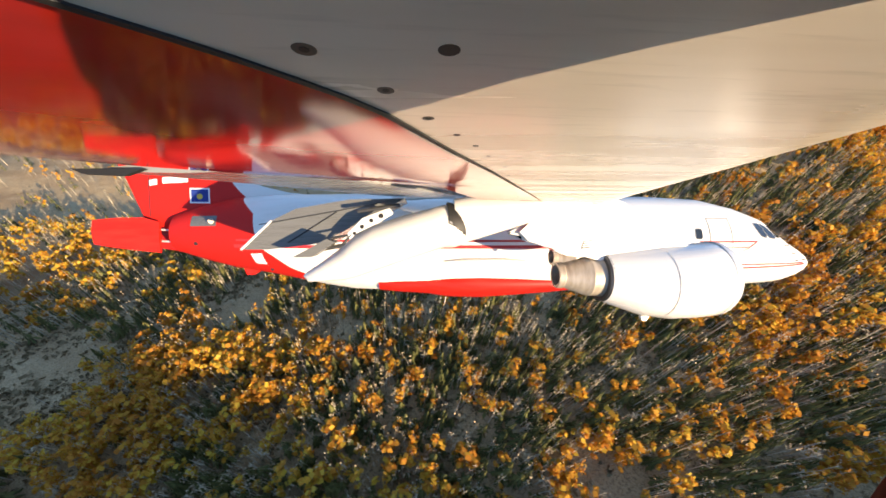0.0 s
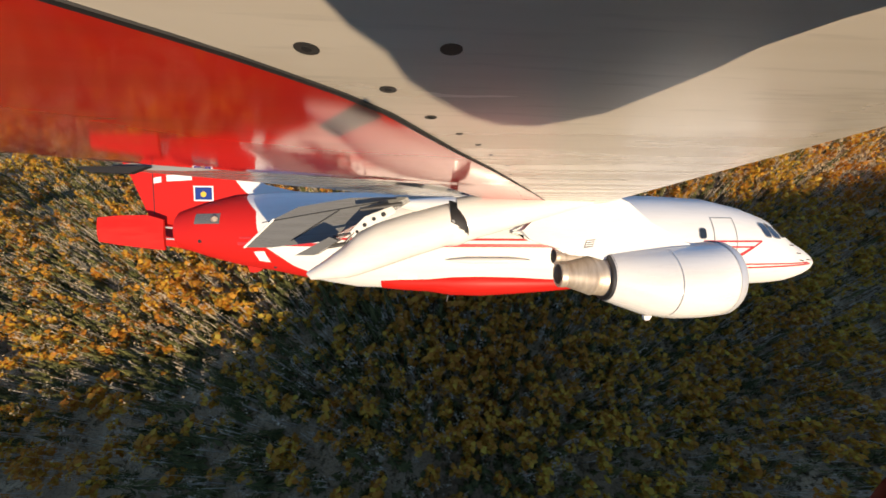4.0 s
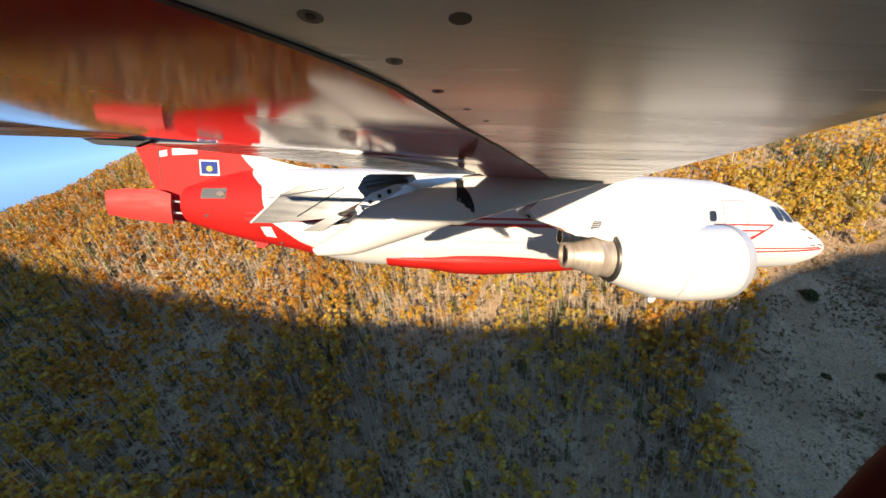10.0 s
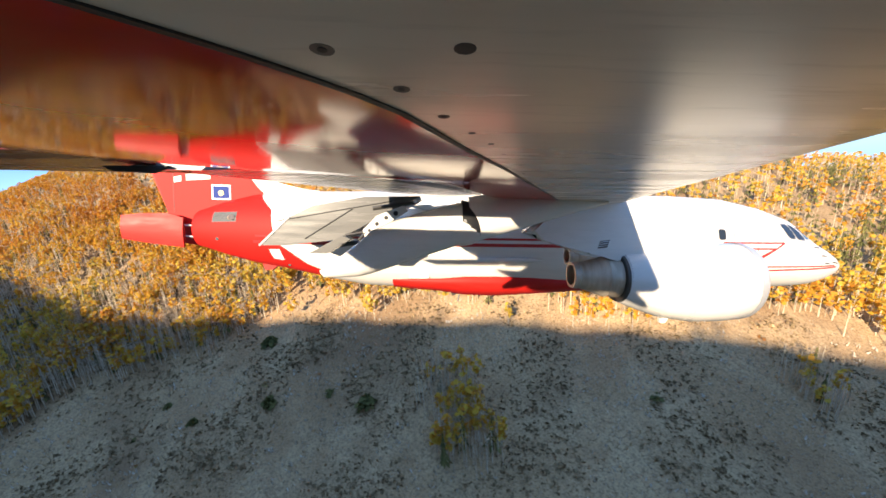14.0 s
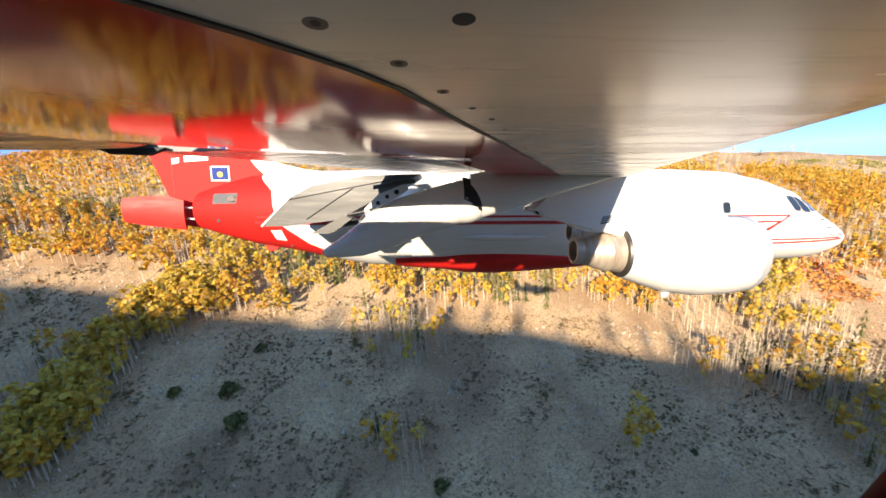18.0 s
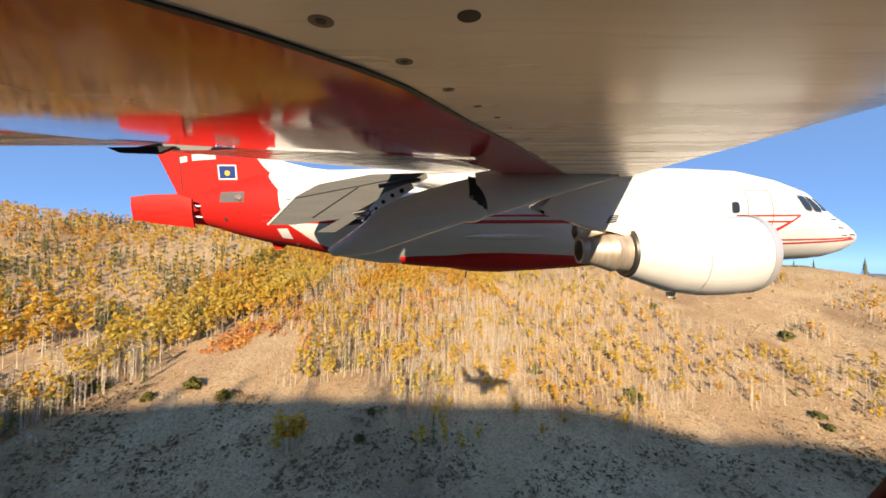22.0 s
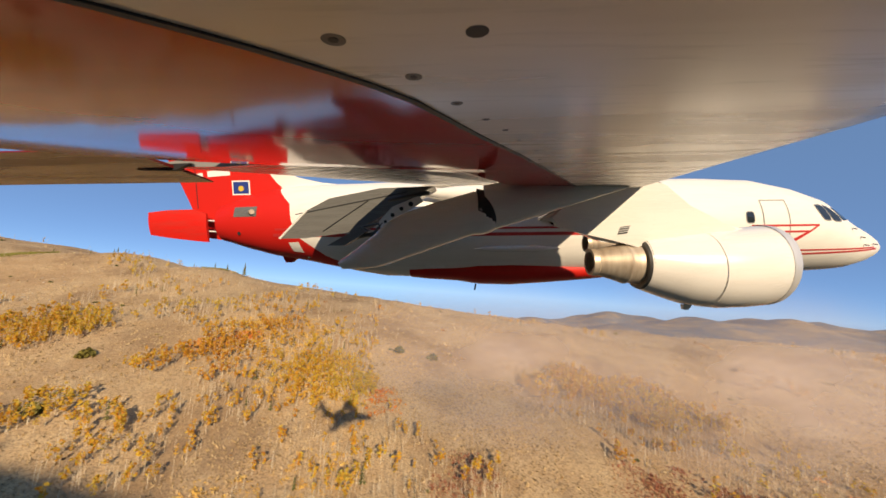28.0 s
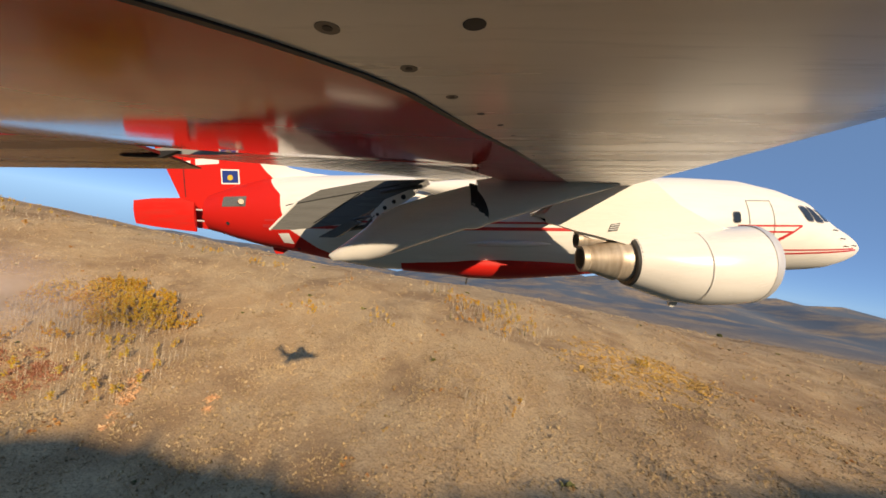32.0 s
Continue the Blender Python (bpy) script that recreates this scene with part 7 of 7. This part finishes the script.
    (15.9, 446.458, 344.288, 7.560, -13.041, 6.775, 64.117), (16.0, 448.650, 347.528, 7.023, -12.896, 6.861, 63.174), (16.1, 450.884, 350.730, 6.481, -12.720, 6.930, 62.297),
    (16.2, 453.142, 353.902, 5.939, -12.503, 6.973, 61.529), (16.3, 455.406, 357.050, 5.402, -12.229, 6.984, 60.920), (16.4, 457.660, 360.181, 4.873, -11.881, 6.960, 60.508),
    (16.5, 459.887, 363.301, 4.358, -11.445, 6.890, 60.343), (16.6, 462.072, 366.416, 3.859, -10.915, 6.769, 60.453), (16.7, 464.224, 369.531, 3.377, -10.323, 6.598, 60.770),
    (16.8, 466.350, 372.649, 2.909, -9.708, 6.384, 61.208), (16.9, 468.460, 375.775, 2.452, -9.109, 6.137, 61.679), (17.0, 470.565, 378.912, 2.004, -8.564, 5.870, 62.095),
    (17.1, 472.671, 382.068, 1.563, -8.103, 5.593, 62.390), (17.2, 474.778, 385.237, 1.128, -7.717, 5.319, 62.580), (17.3, 476.881, 388.419, 0.701, -7.393, 5.055, 62.700),
    (17.4, 478.980, 391.610, 0.282, -7.113, 4.807, 62.783), (17.5, 481.070, 394.809, -0.130, -6.864, 4.586, 62.863), (17.6, 483.150, 398.010, -0.532, -6.634, 4.392, 62.967),
    (17.7, 485.224, 401.216, -0.922, -6.409, 4.217, 63.085), (17.8, 487.294, 404.426, -1.297, -6.180, 4.048, 63.196), (17.9, 489.363, 407.640, -1.654, -5.938, 3.865, 63.294),
    (18.0, 491.435, 410.860, -1.990, -5.673, 3.656, 63.359), (18.1, 493.511, 414.086, -2.301, -5.378, 3.413, 63.376), (18.2, 495.595, 417.316, -2.595, -5.065, 3.154, 63.343),
    (18.3, 497.687, 420.547, -2.874, -4.751, 2.900, 63.265), (18.4, 499.789, 423.777, -3.144, -4.451, 2.677, 63.147), (18.5, 501.903, 427.005, -3.413, -4.182, 2.504, 62.993),
    (18.6, 504.031, 430.227, -3.686, -3.955, 2.401, 62.809), (18.7, 506.172, 433.443, -3.964, -3.770, 2.365, 62.598), (18.8, 508.329, 436.651, -4.250, -3.624, 2.386, 62.363),
    (18.9, 510.501, 439.849, -4.546, -3.513, 2.458, 62.109), (19.0, 512.689, 443.038, -4.855, -3.432, 2.571, 61.839), (19.1, 514.894, 446.216, -5.178, -3.372, 2.716, 61.556),
    (19.2, 517.113, 449.383, -5.507, -3.295, 2.875, 61.270), (19.3, 519.343, 452.541, -5.838, -3.162, 3.029, 60.993), (19.4, 521.581, 455.690, -6.165, -2.929, 3.163, 60.737),
    (19.5, 523.825, 458.832, -6.479, -2.553, 3.258, 60.512), (19.6, 526.073, 461.966, -6.777, -2.010, 3.300, 60.325), (19.7, 528.326, 465.094, -7.064, -1.346, 3.296, 60.167),
    (19.8, 530.588, 468.214, -7.348, -0.628, 3.263, 60.022), (19.9, 532.858, 471.328, -7.634, 0.078, 3.214, 59.879), (20.0, 535.140, 474.433, -7.931, 0.710, 3.163, 59.725),
    (20.1, 537.433, 477.532, -8.243, 1.215, 3.122, 59.551), (20.2, 539.737, 480.626, -8.566, 1.621, 3.081, 59.360), (20.3, 542.052, 483.711, -8.890, 1.966, 3.024, 59.158),
    (20.4, 544.378, 486.791, -9.209, 2.294, 2.941, 58.950), (20.5, 546.713, 489.864, -9.514, 2.643, 2.815, 58.739), (20.6, 549.061, 492.929, -9.801, 3.047, 2.638, 58.531),
    (20.7, 551.421, 495.986, -10.065, 3.508, 2.411, 58.316), (20.8, 553.797, 499.034, -10.309, 4.020, 2.146, 58.085), (20.9, 556.191, 502.074, -10.530, 4.577, 1.848, 57.828),
    (21.0, 558.605, 505.102, -10.727, 5.176, 1.526, 57.535), (21.1, 561.043, 508.119, -10.902, 5.806, 1.191, 57.202), (21.2, 563.501, 511.124, -11.058, 6.441, 0.854, 56.839),
    (21.3, 565.976, 514.116, -11.199, 7.053, 0.527, 56.464), (21.4, 568.465, 517.095, -11.331, 7.608, 0.215, 56.101), (21.5, 570.965, 520.062, -11.457, 8.079, -0.072, 55.769),
    (21.6, 573.472, 523.017, -11.582, 8.444, -0.325, 55.480), (21.7, 575.987, 525.960, -11.703, 8.739, -0.541, 55.229), (21.8, 578.511, 528.893, -11.821, 9.003, -0.717, 55.001),
    (21.9, 581.046, 531.816, -11.932, 9.284, -0.856, 54.787), (22.0, 583.593, 534.729, -12.036, 9.623, -0.953, 54.570), (22.1, 586.155, 537.632, -12.131, 10.051, -1.009, 54.341),
    (22.2, 588.732, 540.525, -12.217, 10.543, -1.037, 54.095), (22.3, 591.326, 543.408, -12.298, 11.061, -1.054, 53.828), (22.4, 593.937, 546.278, -12.375, 11.567, -1.076, 53.538),
    (22.5, 596.564, 549.134, -12.450, 12.023, -1.124, 53.226), (22.6, 599.210, 551.978, -12.523, 12.401, -1.206, 52.889), (22.7, 601.872, 554.807, -12.594, 12.715, -1.315, 52.537),
    (22.8, 604.550, 557.622, -12.661, 12.991, -1.441, 52.181), (22.9, 607.243, 560.424, -12.723, 13.258, -1.565, 51.822), (23.0, 609.951, 563.209, -12.778, 13.538, -1.676, 51.471),
    (23.1, 612.674, 565.978, -12.824, 13.852, -1.765, 51.134), (23.2, 615.413, 568.731, -12.860, 14.191, -1.844, 50.802), (23.3, 618.171, 571.467, -12.884, 14.544, -1.930, 50.463),
    (23.4, 620.949, 574.183, -12.894, 14.899, -2.042, 50.106), (23.5, 623.749, 576.880, -12.887, 15.241, -2.200, 49.718), (23.6, 626.573, 579.556, -12.862, 15.562, -2.408, 49.289),
    (23.7, 629.418, 582.211, -12.824, 15.861, -2.646, 48.836), (23.8, 632.281, 584.848, -12.776, 16.140, -2.883, 48.381), (23.9, 635.159, 587.467, -12.725, 16.399, -3.087, 47.945),
    (24.0, 638.047, 590.069, -12.673, 16.639, -3.225, 47.548), (24.1, 640.945, 592.657, -12.626, 16.855, -3.282, 47.206), (24.2, 643.854, 595.228, -12.582, 17.033, -3.281, 46.901),
    (24.3, 646.779, 597.782, -12.536, 17.152, -3.262, 46.605), (24.4, 649.722, 600.317, -12.488, 17.196, -3.261, 46.290), (24.5, 652.686, 602.831, -12.433, 17.144, -3.316, 45.931),
    (24.6, 655.672, 605.324, -12.370, 16.986, -3.452, 45.514), (24.7, 658.674, 607.799, -12.300, 16.736, -3.638, 45.077), (24.8, 661.684, 610.261, -12.231, 16.414, -3.832, 44.670),
    (24.9, 664.692, 612.714, -12.168, 16.038, -3.983, 44.344), (25.0, 667.691, 615.163, -12.115, 15.629, -4.046, 44.147), (25.1, 670.678, 617.609, -12.078, 15.206, -3.982, 44.095),
    (25.2, 673.680, 620.040, -12.066, 14.798, -3.778, 44.064), (25.3, 676.730, 622.440, -12.086, 14.429, -3.430, 43.899), (25.4, 679.859, 624.792, -12.145, 14.126, -2.940, 43.444),
    (25.5, 683.099, 627.078, -12.253, 13.908, -2.304, 42.541), (25.6, 686.473, 629.280, -12.417, 13.780, -1.532, 41.087), (25.7, 689.963, 631.383, -12.633, 13.720, -0.672, 39.201),
    (25.8, 693.545, 633.376, -12.897, 13.706, 0.211, 37.058), (25.9, 697.190, 635.249, -13.202, 13.723, 1.056, 34.831), (26.0, 700.876, 637.002, -13.541, 13.768, 1.803, 32.693),
    (26.1, 704.581, 638.637, -13.905, 13.848, 2.397, 30.786), (26.2, 708.296, 640.171, -14.283, 13.963, 2.832, 29.138), (26.3, 712.010, 641.626, -14.664, 14.115, 3.104, 27.757),
    (26.4, 715.715, 643.020, -15.037, 14.299, 3.211, 26.653), (26.5, 719.400, 644.373, -15.392, 14.513, 3.145, 25.836), (26.6, 723.055, 645.704, -15.716, 14.751, 2.905, 25.316),
    (26.7, 726.673, 647.034, -16.001, 15.004, 2.496, 25.094), (26.8, 730.246, 648.380, -16.240, 15.264, 1.926, 25.171), (26.9, 733.767, 649.761, -16.422, 15.520, 1.205, 25.542),
    (27.0, 737.229, 651.196, -16.541, 15.759, 0.343, 26.211), (27.1, 740.628, 652.695, -16.592, 15.962, -0.645, 27.153), (27.2, 743.983, 654.248, -16.589, 16.102, -1.687, 28.244),
    (27.3, 747.318, 655.840, -16.550, 16.156, -2.701, 29.336), (27.4, 750.663, 657.461, -16.491, 16.105, -3.599, 30.268), (27.5, 754.044, 659.097, -16.427, 15.944, -4.294, 30.892),
    (27.6, 757.483, 660.741, -16.371, 15.667, -4.728, 31.103), (27.7, 760.971, 662.389, -16.327, 15.277, -4.935, 30.981), (27.8, 764.493, 664.038, -16.295, 14.774, -4.970, 30.651),
    (27.9, 768.032, 665.683, -16.278, 14.158, -4.889, 30.237), (28.0, 771.572, 667.319, -16.278, 13.425, -4.747, 29.863), (28.1, 775.101, 668.945, -16.296, 12.587, -4.588, 29.627),
    (28.2, 778.620, 670.559, -16.322, 11.692, -4.438, 29.514), (28.3, 782.135, 672.160, -16.344, 10.800, -4.316, 29.476), (28.4, 785.648, 673.750, -16.351, 9.971, -4.246, 29.470),
    (28.5, 789.166, 675.327, -16.330, 9.261, -4.251, 29.451), (28.6, 792.691, 676.892, -16.273, 8.715, -4.349, 29.388), (28.7, 796.224, 678.445, -16.180, 8.307, -4.522, 29.278),
    (28.8, 799.767, 679.985, -16.057, 8.000, -4.747, 29.130), (28.9, 803.314, 681.513, -15.909, 7.753, -5.000, 28.962), (29.0, 806.867, 683.029, -15.740, 7.529, -5.256, 28.786),
    (29.1, 810.426, 684.533, -15.553, 7.299, -5.495, 28.604), (29.2, 813.990, 686.024, -15.347, 7.077, -5.715, 28.419), (29.3, 817.558, 687.502, -15.122, 6.884, -5.923, 28.230),
    (29.4, 821.131, 688.966, -14.873, 6.747, -6.121, 28.042), (29.5, 824.707, 690.418, -14.600, 6.687, -6.315, 27.852), (29.6, 828.287, 691.855, -14.301, 6.721, -6.508, 27.663),
    (29.7, 831.868, 693.281, -13.980, 6.835, -6.691, 27.480), (29.8, 835.450, 694.696, -13.644, 7.006, -6.854, 27.309), (29.9, 839.033, 696.104, -13.297, 7.210, -6.985, 27.161),
    (30.0, 842.613, 697.507, -12.945, 7.428, -7.075, 27.043), (30.1, 846.192, 698.906, -12.592, 7.637, -7.117, 26.959), (30.2, 849.769, 700.301, -12.238, 7.834, -7.124, 26.898),
    (30.3, 853.348, 701.690, -11.883, 8.012, -7.110, 26.845), (30.4, 856.930, 703.073, -11.525, 8.169, -7.088, 26.791), (30.5, 860.515, 704.450, -11.164, 8.300, -7.075, 26.720),
    (30.6, 864.107, 705.819, -10.798, 8.404, -7.082, 26.620), (30.7, 867.703, 707.181, -10.426, 8.487, -7.115, 26.500), (30.8, 871.301, 708.535, -10.044, 8.556, -7.174, 26.370),
    (30.9, 874.900, 709.883, -9.650, 8.619, -7.263, 26.239), (31.0, 878.498, 711.225, -9.240, 8.686, -7.381, 26.117), (31.1, 882.094, 712.559, -8.813, 8.756, -7.530, 26.011),
    (31.2, 885.691, 713.886, -8.373, 8.806, -7.697, 25.914), (31.3, 889.290, 715.203, -7.922, 8.807, -7.869, 25.814), (31.4, 892.893, 716.510, -7.465, 8.726, -8.032, 25.703),
    (31.5, 896.504, 717.804, -7.006, 8.535, -8.173, 25.571), (31.6, 900.123, 719.086, -6.548, 8.212, -8.282, 25.409), (31.7, 903.751, 720.357, -6.091, 7.777, -8.362, 25.222),
    (31.8, 907.383, 721.619, -5.635, 7.257, -8.423, 25.021), (31.9, 911.020, 722.875, -5.179, 6.681, -8.470, 24.807), (32.0, 914.660, 724.124, -4.724, 6.076, -8.513, 24.589)]
AILERON = [(0, -7), (4.5, -7), (7, -6), (8, -4), (9, 0), (10, 0), (11.5, 3), (12.7, 12), (13.3, 12), (14, 4), (17, 1), (19, 1), (20.5, 0), (23, -1), (24.2, 3), (24.6, 8), (25.2, 0), (27, 6), (27.6, 12), (28.2, 12), (28.6, 3), (29.5, 3), (31, 4), (31.6, 9), (32, 11)]


def motions():
    walk(plane, [(t, pose(x, y, z, rx, ry, rz)) for t, x, y, z, rx, ry, rz in PLANE_ROWS])
    walk(aileron, [(t, Matrix.Translation(AILERON_AT) @ pose(0, 0, 0, -a, 0, 0)) for t, a in AILERON])


motions()
